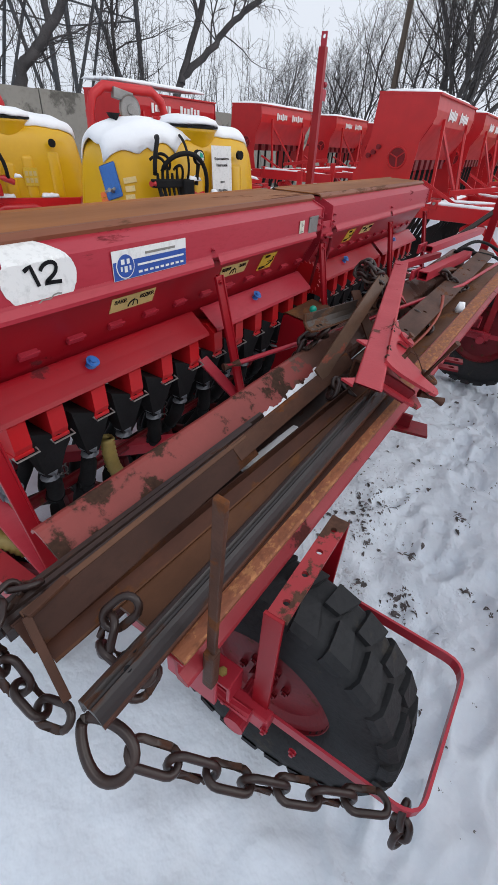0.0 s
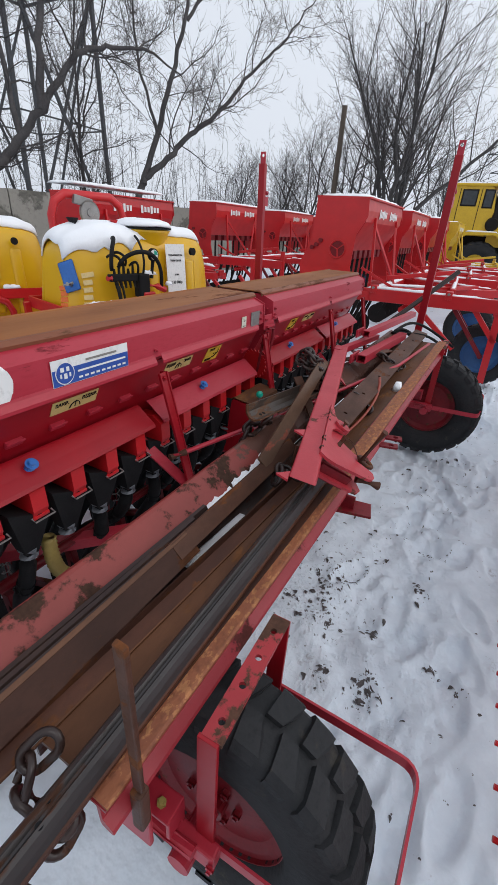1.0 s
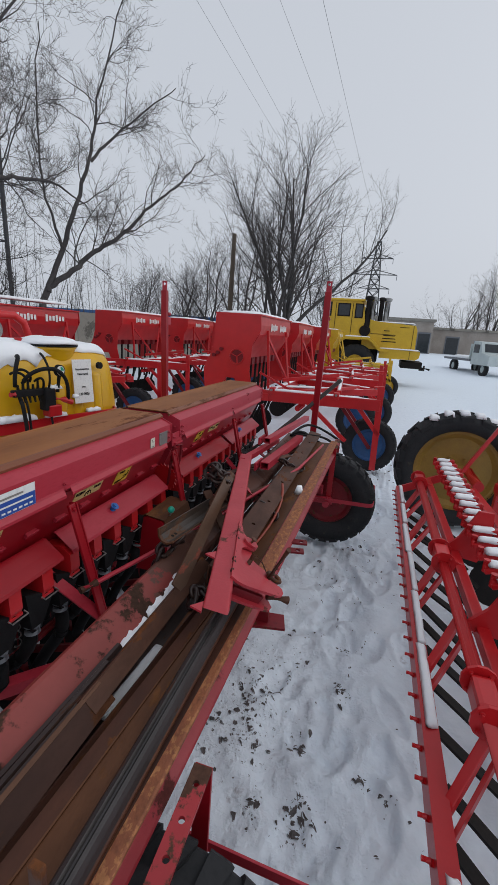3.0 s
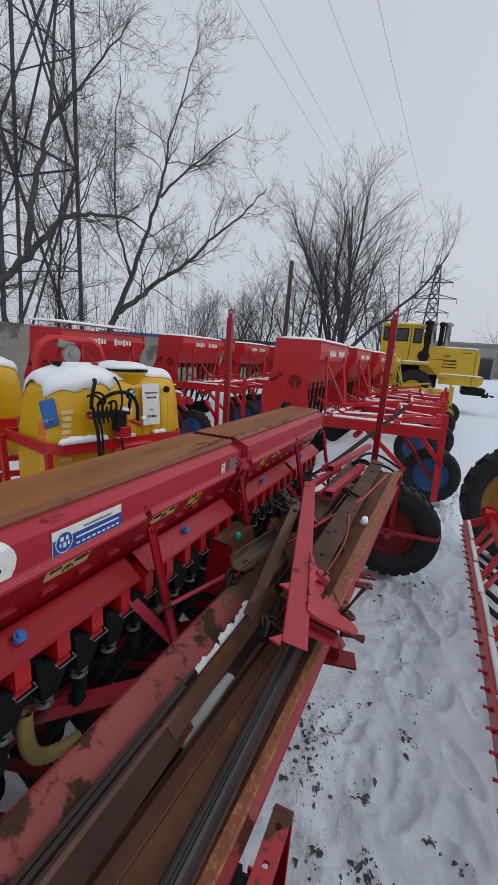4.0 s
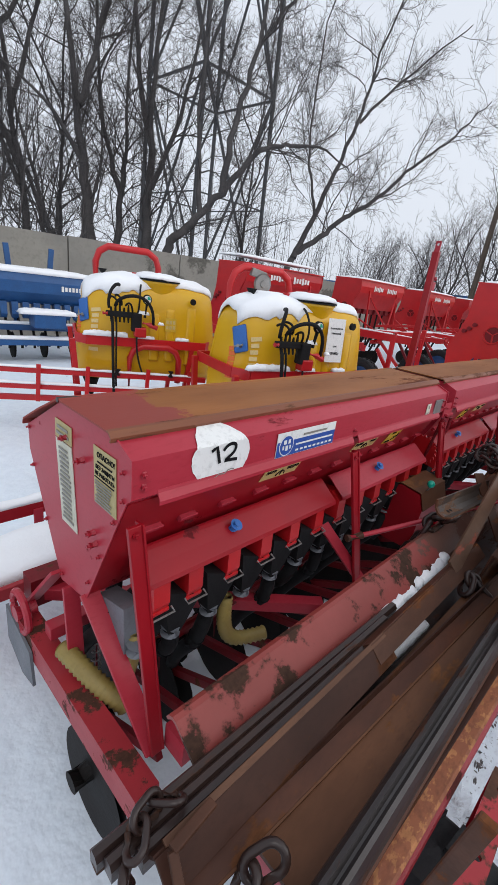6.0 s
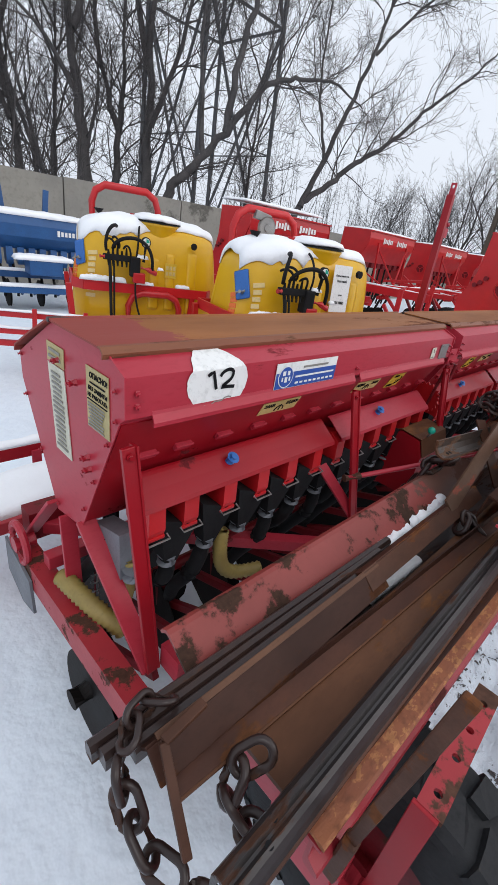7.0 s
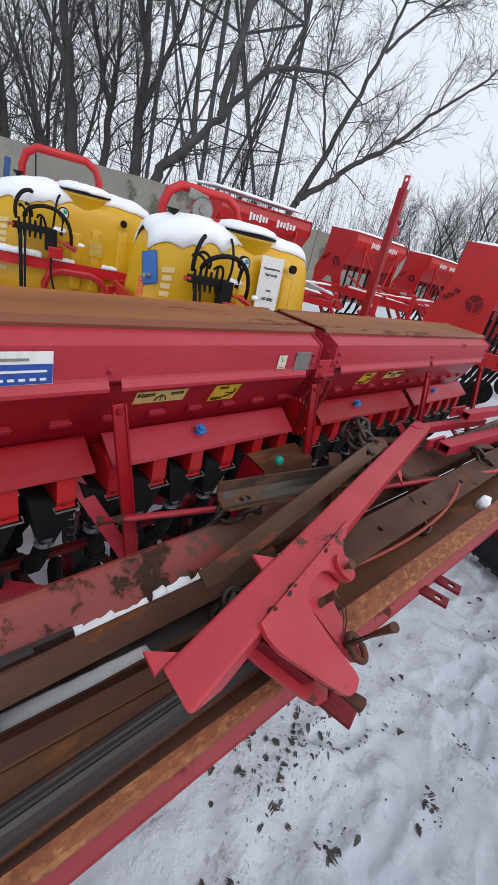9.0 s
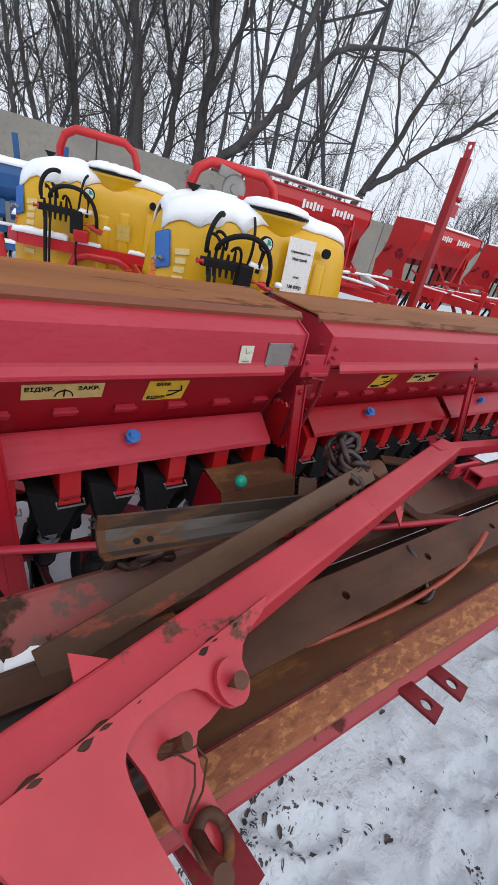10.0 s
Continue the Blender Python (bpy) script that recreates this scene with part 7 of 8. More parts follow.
# ---- blue seed drill beyond the sprayers ----
def build_blue_drill():
    th = thing("blue_seed_drill", "blue seed drill under thick snow near the wall", "seed drill", pose(-1.6, 7.6, 0, 0, 0, -6))
    for x in (0.0, 2.65):
        bm = nb()
        prism_x(bm, [(0.0, 1.42), (-0.03, 1.30), (-0.02, 1.12), (0.15, 0.92), (0.45, 0.92), (0.62, 1.15), (0.62, 1.42)], x, x + 2.5)
        part("hopper", bm, M_BLUE, th)
        bm = nb()
        for k in range(6):
            box(bm, (x + 1.9 + 0.06 * k, -0.034, 1.22), (0.04, 0.004, 0.09 if k == 0 else 0.07))
        part("brand_bars", bm, M_WHITE, th)
        for k in range(14):
            bm = nb()
            prism_x(bm, [(0.06, 0.95), (0.04, 0.75), (0.10, 0.68), (0.22, 0.75), (0.24, 0.95)], x + 0.08 + 0.17 * k, x + 0.18 + 0.17 * k)
            part("seed_cup", bm, M_BLUE, th)
    for z, y in ((0.55, 0.0), (0.35, -0.3)):
        bm = nb()
        bar(bm, (-0.2, y, z), (5.3, y, z), 0.1, 0.1, 0.006)
        part("frame_beam", bm, M_BLUE, th)
    for k in range(10):
        bm = nb()
        cyl(bm, (0.2 + 0.5 * k, 0.0, 0.25), (0.23 + 0.5 * k, 0.0, 0.25), 0.22, 18)
        part("disc", bm, M_SHADOW, th)
    for k in range(26):
        x = 0.15 + 0.195 * k
        part("seed_tube", tube(nb(), bez((x, 0.14, 0.70), (x, 0.10, 0.55), (x + 0.02, -0.05, 0.45), (x, -0.06, 0.20), 6), 0.022, 7), M_SHADOW, th, smooth=True)
        part("coulter_arm", bar(nb(), (x + 0.09, -0.28, 0.40), (x + 0.09, 0.12, 0.22), 0.03, 0.06, 0.004), M_BLUE, th)
    for x in (2.6, 4.2):
        bm = nb()
        box(bm, (x, -0.35, 0.72), (0.5, 0.35, 0.22), None, 0.02)
        part("toolbox", bm, M_BLUE, th)
    for x, tilt in ((4.0, -0.12), (4.5, 0.14)):
        bm = nb()
        bar(bm, (x, 0.9, 0.4), (x + tilt, 0.9, 1.85), 0.09, 0.05, 0.004, up=Y_)
        part("marker_arm", bm, M_BLUE, th)
    B = th.matrix_basis
    snow_lump("snow_on_blue_drill", [(B @ Vector((1.25, 0.30, 1.42)), (2.5, 0.66, 0.09), -6), (B @ Vector((3.9, 0.30, 1.42)), (2.5, 0.66, 0.09), -6), (B @ Vector((2.6, -0.35, 0.83)), (0.55, 0.4, 0.07), -6), (B @ Vector((4.2, -0.35, 0.83)), (0.9, 0.4, 0.07), -6), (B @ Vector((2.6, 0.0, 0.6)), (5.4, 0.12, 0.04), -6), (B @ Vector((2.6, -0.3, 0.4)), (5.4, 0.14, 0.05), -6)], "thick snow on the blue drill", 41)


build_blue_drill()


# ---- folded red tillage harrow with a large tyre ----
def build_harrow():
    th = thing("rotary_harrow", "red folding harrow with a studded edge bar, tines and snow", "harrow", pose(0, 0, 0))
    a, b = Vector((-1.6, -1.455, 0.47)), Vector((3.95, -1.425, 0.52))
    d, s, u = frame_of(b - a)
    bm = nb()
    prism(bm, [(-0.022, -0.055), (-0.016, -0.055), (-0.016, 0.028), (0.036, 0.033), (0.036, 0.040), (-0.022, 0.034)], a, b)
    eb = part("edge_bar", bm, M_RED2, th, "red angle edge bar with studs")
    n = 46
    for k in range(n):
        c = a + d * (b - a).length * (k + 0.5) / n
        bm = nb()
        bolt(bm, c - s * 0.022 + u * -0.005, -s, 0.011, 0.010)
        tube(bm, [c - s * 0.030, c - s * 0.056], 0.0075, 8)
        part("stud", bm, M_RED2, eb)
    # round and square tubes behind the edge bar
    bm = nb()
    cyl(bm, (-1.5, -1.58, 0.80), (3.70, -1.56, 0.74), 0.028, 16)
    part("round_tube", bm, M_RED2, th, smooth=True)
    bm = nb()
    bar(bm, (-1.5, -1.69, 0.73), (3.85, -1.66, 0.68), 0.055, 0.055, 0.006)
    part("square_tube", bm, M_RED2, th)
    for x in (-0.97, -0.34, 0.28, 0.91, 1.52, 2.13, 2.84, 3.44):
        t0 = Vector((x + 0.14, -1.60, 0.755 - 0.011 * x))
        e0 = a.lerp(b, (x - a.x) / (b.x - a.x)) + Vector((0.0, -0.03, 0.0))
        bm = nb()
        bar(bm, t0, e0, 0.034, 0.034, 0.005)
        part("arm", bm, M_RED2, th)
        bm = nb()
        bar(bm, t0 + Vector((0.1, -0.1, -0.05)), e0 + Vector((-0.05, -0.02, -0.05)), 0.014, 0.05, 0.003)
        part("arm_stay", bm, M_RED2, th)
    for f in (0.30, 0.50, 0.705, 0.985):
        c = Vector((-1.5, -1.58, 0.80)).lerp(Vector((3.70, -1.56, 0.74)), f)
        part("bearing_block", box(nb(), c, (0.15, 0.078, 0.085), None, 0.018), M_RED2, th)
        part("bearing_stay", bar(nb(), c + Vector((0.02, 0, -0.02)), c + Vector((0.02, -0.12, -0.07)), 0.05, 0.07, 0.01), M_RED2, th)
        for dx in (-0.09, 0.09):
            bm = nb()
            ring = [c + Vector((dx, 0.064 * math.cos(2 * math.pi * (k + 0.5) / 12), 0.064 * math.sin(2 * math.pi * (k + 0.5) / 12))) for k in range(12)]
            extrude_poly(bm, ring, (1, 0, 0), 0.012)
            for k in range(4):
                aa = math.pi / 4 + k * math.pi / 2
                bolt(bm, c + Vector((dx - 0.007, 0.046 * math.cos(aa), 0.046 * math.sin(aa))), (-1, 0, 0), 0.010)
            part("flange", bm, M_RED2, th)
    for f in (0.58, 0.72):
        c = Vector((-1.5, -1.71, 0.78)).lerp(Vector((3.85, -1.69, 0.74)), f)
        bm = nb()
        extrude_poly(bm, [c + Vector((0.0, 0.12, -0.05)), c + Vector((0.0, 0.02, 0.06)), c + Vector((0, -0.06, 0.24)), c + Vector((0, -0.14, 0.24)), c + Vector((0, -0.16, 0.02)), c + Vector((0, -0.10, -0.08))], (1, 0, 0), 0.02)
        part("hinge_plate", bm, M_RED2, th)
    # a row of sprung finger blocks rising behind
    for k in range(22):
        f = k / 21
        c = Vector((0.9, -1.80, 0.885)).lerp(Vector((3.85, -1.77, 0.875)), f)
        bm = nb()
        box(bm, c, (0.038, 0.17, 0.028), Matrix.Rotation(radians(-18), 3, "X"), 0.006)
        cyl(bm, c + Vector((0, 0.075, -0.03)), c + Vector((0, 0.075, 0.035)), 0.016, 10)
        cyl(bm, c + Vector((0, -0.075, -0.06)), c + Vector((0, -0.075, 0.03)), 0.016, 10)
        part("finger_block", bm, M_RED2, th)
    for y, z in ((-2.42, 0.70), (-2.20, 0.62)):
        bm = nb()
        bar(bm, (-1.5, y - 0.2, z), (3.9, y + 0.15, z), 0.08, 0.08, 0.005)
        part("rear_beam", bm, M_RED2, th)
    # dark tines
    rnd = random.Random(3)
    for k in range(24):
        f = (k + 0.5 + rnd.uniform(-0.2, 0.2)) / 24
        e0 = a.lerp(b, f) + Vector((0, -0.06, -0.08))
        bm = nb()
        end = e0 + Vector((-0.40 + rnd.uniform(-0.1, 0.1), -0.50 + rnd.uniform(-0.1, 0.1), -0.24 + 0.03 * rnd.random()))
        mid = e0.lerp(end, 0.55) + Vector((0, 0, 0.05))
        bar(bm, e0, mid, 0.045, 0.014, 0.002)
        bar(bm, mid, end, 0.05, 0.014, 0.002)
        part("tine", bm, M_SHADOW, th)
    for k in range(9):
        x = -1.2 + 0.6 * k
        bm = nb()
        cyl(bm, (x, -2.15, 0.22), (x + 0.012, -2.15, 0.22), 0.20, 20)
        part("disc", bm, M_SHADOW, th)
    # far end: triangular upright frame and the large wheel
    bm = nb()
    bar(bm, (3.95, -1.44, 0.52), (3.9, -1.95, 0.80), 0.03, 0.07, 0.004)
    bar(bm, (3.9, -1.95, 0.80), (3.95, -2.35, 1.55), 0.03, 0.03, 0.003)
    bar(bm, (3.95, -2.3, 0.4), (3.98, -2.35, 1.6), 0.06, 0.08, 0.004, up=Y_)
    part("end_frame", bm, M_RED2, th)
    wheel(th, (4.62, -2.02, 0.63), 0.63, 0.36, M_YRIM, "large lugged tyre on a yellow rim", "x", 0.68, 18, 0.2)
    bm = nb()
    cyl(bm, (3.95, -2.12, 0.66), (4.8, -2.12, 0.66), 0.05, 12)
    part("axle", bm, M_RED2, th)
    L = (b - a).length
    parts = []
    for k in range(12):
        f = (k + 0.5) / 12
        if k in (5,):
            continue
        c = a.lerp(b, f) + Vector((0, -0.012, 0.040))
        parts.append((c + Vector((0, -0.004 * (k % 3), 0)), (L / 12 * (1.0 if k % 5 else 0.9), 0.044 - 0.004 * (k % 3), 0.020), 0.4))
    for k in range(22):
        f = k / 21
        c = Vector((0.9, -1.80, 0.896)).lerp(Vector((3.85, -1.77, 0.886)), f)
        parts.append((c, (0.046 + 0.008 * (k % 3), 0.11 + 0.012 * (k % 4), 0.026), 4 * (k % 3)))
    for k in range(12):
        aa = radians(60 + 14 * k)
        parts.append(((4.55, -2.02 + 0.60 * math.cos(aa), 0.63 + 0.60 * math.sin(aa)), (0.16, 0.10, 0.05), 0)) if 50 < math.degrees(aa) < 150 else None
    parts.append(((1.6, -2.25, 0.745), (3.6, 0.07, 0.02), 3))
    snow_lump("snow_on_harrow", parts, "strips of snow on the harrow", 51, 0.005)


build_harrow()


# ---- wall, buildings, tractor, truck ----
def build_wall():
    bm = nb()
    x = -14.0
    k = 0
    wall = None
    while x < 32:
        bm = nb()
        dz = 0.02 * math.sin(k * 2.1)
        pts = [(x + 0.01, 9.4, -0.2), (x + 2.98, 9.4, -0.2)]
        top = [(x + 2.98 - 2.97 * i / 10, 9.4, 2.18 + dz + 0.018 * noise.noise(Vector((x + i * 0.3, 1, 2)))) for i in range(11)]
        extrude_poly(bm, pts + top, (0, 1, 0), 0.16)
        ob = part("panel", bm, M_CONC, wall)
        if wall is None:
            wall = tagged(ob, "weathered grey concrete slab wall behind the machines", "wall", kind="structure")
            ob.name = "wall_north"
        else:
            ob.parent = wall
        x += 3.0
        k += 1
    return wall


build_wall()


def build_shed(name, c, size, label, mat, roofmat, openings):
    th = thing(name, label, "building", Matrix.Translation(c))
    sx, sy, sz = size
    part("wall", box(nb(), (0, 0, sz / 2), (sx, sy, sz)), mat, th)
    part("roof", box(nb(), (0, 0, sz + 0.15), (sx + 0.4, sy + 0.4, 0.3), None, 0.03), roofmat, th)
    for y, z, w, h in openings:
        fr = part("window", box(nb(), (-sx / 2 - 0.01, y, z), (0.08, w, h)), M_GREYBOX, th)
        part("pane", box(nb(), (-sx / 2 - 0.055, y, z), (0.02, w * 0.86, h * 0.86)), M_GLASS, fr)
    return th


build_shed("brick_garage", (62, -3.3, 0.75), (14, 6.6, 3.75), "long grey brick garage with dark doors", M_BRICK, M_CONC, [(-2.4, 1.3, 1.5, 2.5), (-0.4, 2.0, 1.1, 1.0), (1.4, 2.0, 1.1, 1.0)])
build_shed("low_shed", (66, -13.2, 0.75), (8, 13, 3.15), "low grey brick shed", M_BRICK, M_CONC, [(-3.2, 1.2, 1.6, 2.4), (0.2, 1.6, 1.2, 0.9), (3.4, 1.2, 1.7, 2.4)])
build_shed("store_building", (44, 24.0, 0), (10, 22, 2.7), "long low store with a dark blue roof", M_BRICK, M_BLUE, [(-6, 1.6, 1.4, 1.0), (-2, 1.6, 1.4, 1.0), (3, 1.6, 1.4, 1.0), (7, 1.6, 1.4, 1.0)])


def build_tractor():
    """A big articulated yellow tractor seen from its side; local x is its width, -y its front."""
    th = thing("tractor", "large yellow articulated tractor with a tall cab and exhausts", "tractor", pose(20.95, 0.0, 0.0))
    bm = nb()
    prism_x(bm, [(-0.2, 1.55), (-2.42, 1.55), (-2.50, 1.66), (-2.49, 2.45), (-2.40, 2.66), (-0.75, 2.76), (-0.52, 2.80), (-0.42, 2.86), (-0.2, 2.86)], -0.86, 0.86)
    hood = part("hood", bm, M_YPAINT, th)
    for k in range(3):
        part("louvre", box(nb(), (-0.865, -1.35, 1.92 + 0.13 * k), (0.02, 0.62 - 0.06 * k, 0.035), None, 0.004), M_SHADOW, hood)
    part("grab_handle", box(nb(), (-0.885, -1.22, 2.38), (0.05, 0.24, 0.03), None, 0.008), M_SHADOW, hood)
    part("seam", box(nb(), (-0.864, -1.08, 2.22), (0.012, 1.10, 0.016)), M_SHADOW, hood)
    part("seam", box(nb(), (-0.864, -2.33, 2.15), (0.012, 0.016, 1.0)), M_SHADOW, hood)
    print_bars(hood, (-0.87, -1.95, 2.56), (0, -1, 0), (0, 0, 1), 0.5, 0.05, 1, M_INK, 8)
    # running board beside the hood, which turns up into the arched mudguard
    bm = nb()
    prism_x(bm, [(-2.70, 1.58), (-2.74, 1.50), (-2.70, 1.30), (-2.56, 1.20), (-1.02, 1.20), (-1.02, 1.62)], -1.02, 1.02)
    part("running_board", bm, M_YPAINT, th)
    part("seam", box(nb(), (-1.024, -2.30, 1.41), (0.012, 0.016, 0.40)), M_SHADOW, th)
    bm = nb()
    prism_x(bm, [(1.15, 1.30), (0.95, 1.78), (0.55, 2.02), (-0.50, 2.05), (-0.72, 1.94), (-1.02, 1.62), (-1.40, 1.56), (-1.40, 1.48), (-0.98, 1.50), (-0.68, 1.82), (-0.48, 1.95), (0.50, 1.92), (0.85, 1.70), (1.05, 1.30)], -1.22, -0.60)
    part("mudguard", bm, M_YPAINT, th, "arched yellow mudguard with snow on top")
    # Near-black block that fills the wheel well in place of its shade.
    part("well", box(nb(), (-0.45, 0.0, 1.45), (0.3, 1.9, 0.9)), M_SHADOW, th)
    bm = nb()
    prism_x(bm, [(1.50, 1.90), (-0.12, 1.90), (-0.26, 2.6), (-0.12, 3.44), (0.02, 3.56), (1.40, 3.56), (1.56, 3.44), (1.56, 2.4)], -0.95, 0.95)
    cab = part("cab", bm, M_YPAINT, th)
    part("cab_roof", box(nb(), (0, 0.70, 3.60), (2.05, 1.72, 0.10), None, 0.045), M_YPAINT, cab)
    part("beacon", box(nb(), (-0.3, 0.75, 3.70), (0.5, 0.45, 0.10), None, 0.03), M_WHITE, cab)
    for y, z, w, h in ((0.72, 3.17, 0.56, 0.56), (0.06, 3.15, 0.36, 0.62), (1.38, 3.18, 0.24, 0.62)):
        win = part("window", box(nb(), (-0.952, y, z), (0.03, w, h), None, 0.012), M_SHADOW, cab)
        part("pane", box(nb(), (-0.972, y, z), (0.016, w - 0.09, h - 0.09), None, 0.006), M_GLASS, win)
    for y in (0.34, 1.08):
        part("door_seam", box(nb(), (-0.955, y, 2.72), (0.015, 0.02, 1.5)), M_SHADOW, cab)
    part("windscreen", box(nb(), (0, -0.235, 3.1), (1.6, 0.04, 0.7)), M_GLASS, cab)
    for x in (-0.9, 0.9):
        for y in (-0.02, 3.4):
            wheel(th, (x, y, 0.86), 0.88, 0.55, M_YPAINT, "huge lugged tractor tyre", "x", 0.45, 18)
    part("rear_frame", box(nb(), (0, 3.2, 1.35), (1.3, 3.4, 0.55), None, 0.05), M_YPAINT, th)
    for x, y, r, mat in ((-0.93, -0.33, 0.125, M_SHADOW), (-0.70, -0.52, 0.10, M_CHROME), (-0.45, -0.86, 0.10, M_SHADOW), (-0.35, -1.10, 0.12, M_CHROME)):
        pipe = part("exhaust", cyl(nb(), (x, y, 2.3 if mat is M_SHADOW else 2.7), (x, y, 3.66), r, 14), mat, th)
        bm = nb()
        lathe(bm, [(3.62, r), (3.66, r * 1.45), (3.76, r * 1.5), (3.80, r * 0.9), (3.80, 0.001)], "z", 16, (x, y, 0))
        part("cap", bm, mat, pipe)
    bm = nb()
    lathe(bm, [(-0.16, 0.0005), (-0.16, 0.20), (-0.08, 0.24), (0.2, 0.24), (0.25, 0.0005)], "x", 20, (-0.90, -0.28, 2.32))
    part("air_filter", bm, M_SHADOW, th, "round black air filter")
    bm = nb()
    box(bm, (0, -2.45, 0.98), (1.7, 0.9, 0.30), None, 0.03)
    cyl(bm, (-0.7, -2.7, 0.95), (-0.7, -3.25, 0.84), 0.05, 8)
    cyl(bm, (-0.75, -3.0, 0.80), (-0.2, -3.05, 0.95), 0.04, 8)
    box(bm, (-0.7, -2.9, 0.84), (0.10, 0.20, 0.14), None, 0.02)
    part("front_hitch", bm, M_SHADOW, th)
    snow_lump("snow_on_tractor", [((20.9, -1.45, 2.72), (1.5, 1.9, 0.06), 0), ((20.9, 0.7, 3.64), (1.9, 1.5, 0.04), 0), ((20.05, 0.0, 2.03), (0.55, 1.1, 0.06), 0), ((20.0, -1.85, 1.605), (0.26, 1.7, 0.05), 0)], "thin snow on the tractor", 61)


build_tractor()


def build_truck():
    th = thing("truck", "pale flatbed truck parked before the garage", "truck", pose(32.25, -8.35, 0.14, 0, 0, -70.6))
    bm = nb()
    prism_x(bm, [(-1.2, 0.7), (-1.25, 1.35), (-0.35, 1.5), (-0.1, 2.2), (0.8, 2.25), (0.85, 0.7)], -1.05, 1.05)
    cab = part("cab", bm, M_TRUCK, th)
    bm = nb()
    box(bm, (-1.06, 0.35, 1.75), (0.02, 0.65, 0.55), None, 0.01)
    part("window", bm, M_GLASS, cab)
    bm = nb()
    box(bm, (0, -0.24, 1.82), (1.7, 0.04, 0.55), Matrix.Rotation(radians(-18), 3, "X"), 0.01)
    part("windscreen", bm, M_GLASS, cab)
    bm = nb()
    box(bm, (0, 2.8, 0.95), (2.1, 3.6, 0.15), None, 0.01)
    part("flatbed", bm, M_GREYBOX, th)
    bm = nb()
    box(bm, (0, 1.1, 1.5), (2.1, 0.08, 1.1), None, 0.01)
    part("headboard", bm, M_TRUCK, th)
    for x in (-0.85, 0.85):
        for y in (-0.5, 3.3):
            wheel(th, (x, y, 0.45), 0.45, 0.26, M_TRUCK, "black truck tyre", "x", 0.5, 18)
    snow_lump("snow_on_truck", [((34.6, -7.49, 1.17), (2.0, 2.2, 0.22), -70.6)], "snow on the truck's flatbed", 71)


build_truck()


# ---- lattice pylons, poles and wires ----
def lattice(name, base, half, top_half, height, bays, r, label, arms=()):
    th = thing(name, label, "pylon", Matrix.Translation(base))

    def corner(k, f):
        h = half + (top_half - half) * f
        return Vector((h * (1 if k in (0, 3) else -1), h * (1 if k in (0, 1) else -1), height * f))
    for k in range(4):
        bm = nb()
        bar(bm, corner(k, 0), corner(k, 1), r * 1.6, r * 1.6, 0)
        part("leg", bm, M_GALV, th)
    for i in range(bays):
        f0, f1 = i / bays, (i + 1) / bays
        for k in range(4):
            j = (k + 1) % 4
            mid = (corner(k, f0) + corner(j, f0) + corner(k, f1) + corner(j, f1)) / 4
            bars = [(corner(k, f0), corner(j, f1), 1), (corner(j, f0), corner(k, f1), 1), (corner(k, f1), corner(j, f1), 1)]
            if not arms:
                fm = (f0 + f1) / 2
                bars += [(corner(k, fm), mid, 0.6), (corner(j, fm), mid, 0.6)]
            for a, b, q in bars:
                bm = nb()
                bar(bm, a, b, r * q, r * q, 0)
                part("lattice_bar", bm, M_GALV, th)
    for z, w in arms:
        bm = nb()
        bar(bm, (0, -w, z), (0, w, z), r * 1.3, r * 1.3, 0)
        bar(bm, (0, -w, z), (0, 0, z + 1.2), r, r, 0)
        bar(bm, (0, w, z), (0, 0, z + 1.2), r, r, 0)
        part("cross_arm", bm, M_GALV, th)
        for y in (-w, w):
            bm = nb()
            cyl(bm, (0, y, z), (0, y, z - 1.3), 0.07, 6)
            part("insulator", bm, M_GREYBOX, th)
    return th


lattice("lattice_pylon", (21.6, 27.0, 0), 3.2, 2.5, 40, 3, 0.125, "tall grey lattice power pylon behind the trees")
lattice("lattice_pylon", (125, 3.0, 0), 2.6, 0.5, 27, 9, 0.16, "distant lattice power pylon with cross arms", ((19, 5.5), (23, 4.0), (15.5, 4.0)))
th = thing("utility_pole", "weathered wooden utility pole among the trees", "pole", Matrix.Translation((23.5, 7.4, 0)))
part("shaft", tube(nb(), [(0, 0, 0), (0.05, -0.05, 7.0)], [0.17, 0.12], 10), M_WOOD, th)


def wire(a, b, sag, label):
    a, b = Vector(a), Vector(b)
    pts = [a.lerp(b, f) - Vector((0, 0, sag * 4 * f * (1 - f))) for f in (i / 20 for i in range(21))]
    loose("power_line", tube(nb(), pts, 0.012, 4), M_GALV, label, "wire", group="power lines")


for y0, z0, y1, z1 in ((5.5, 19, 12.5, 27), (8.0, 19, 14.0, 25), (1.0, 22, 8.0, 27), (-2.5, 19, 3.5, 25)):
    wire((125, 3.0 + (y0 - 3) * 0.6, z0), (-30, y1 + (y1 - y0) * 1.2, z1 + 6), 1.5, "thin power line across the grey sky")


# ---- bare trees ----
EYE0 = Vector((-0.35, -0.8, 1.87))


def at_angle(az, el, dist):
    a = radians(az)
    return Vector((EYE0.x + dist * math.cos(a), EYE0.y + dist * math.sin(a), EYE0.z + dist * math.tan(radians(el))))


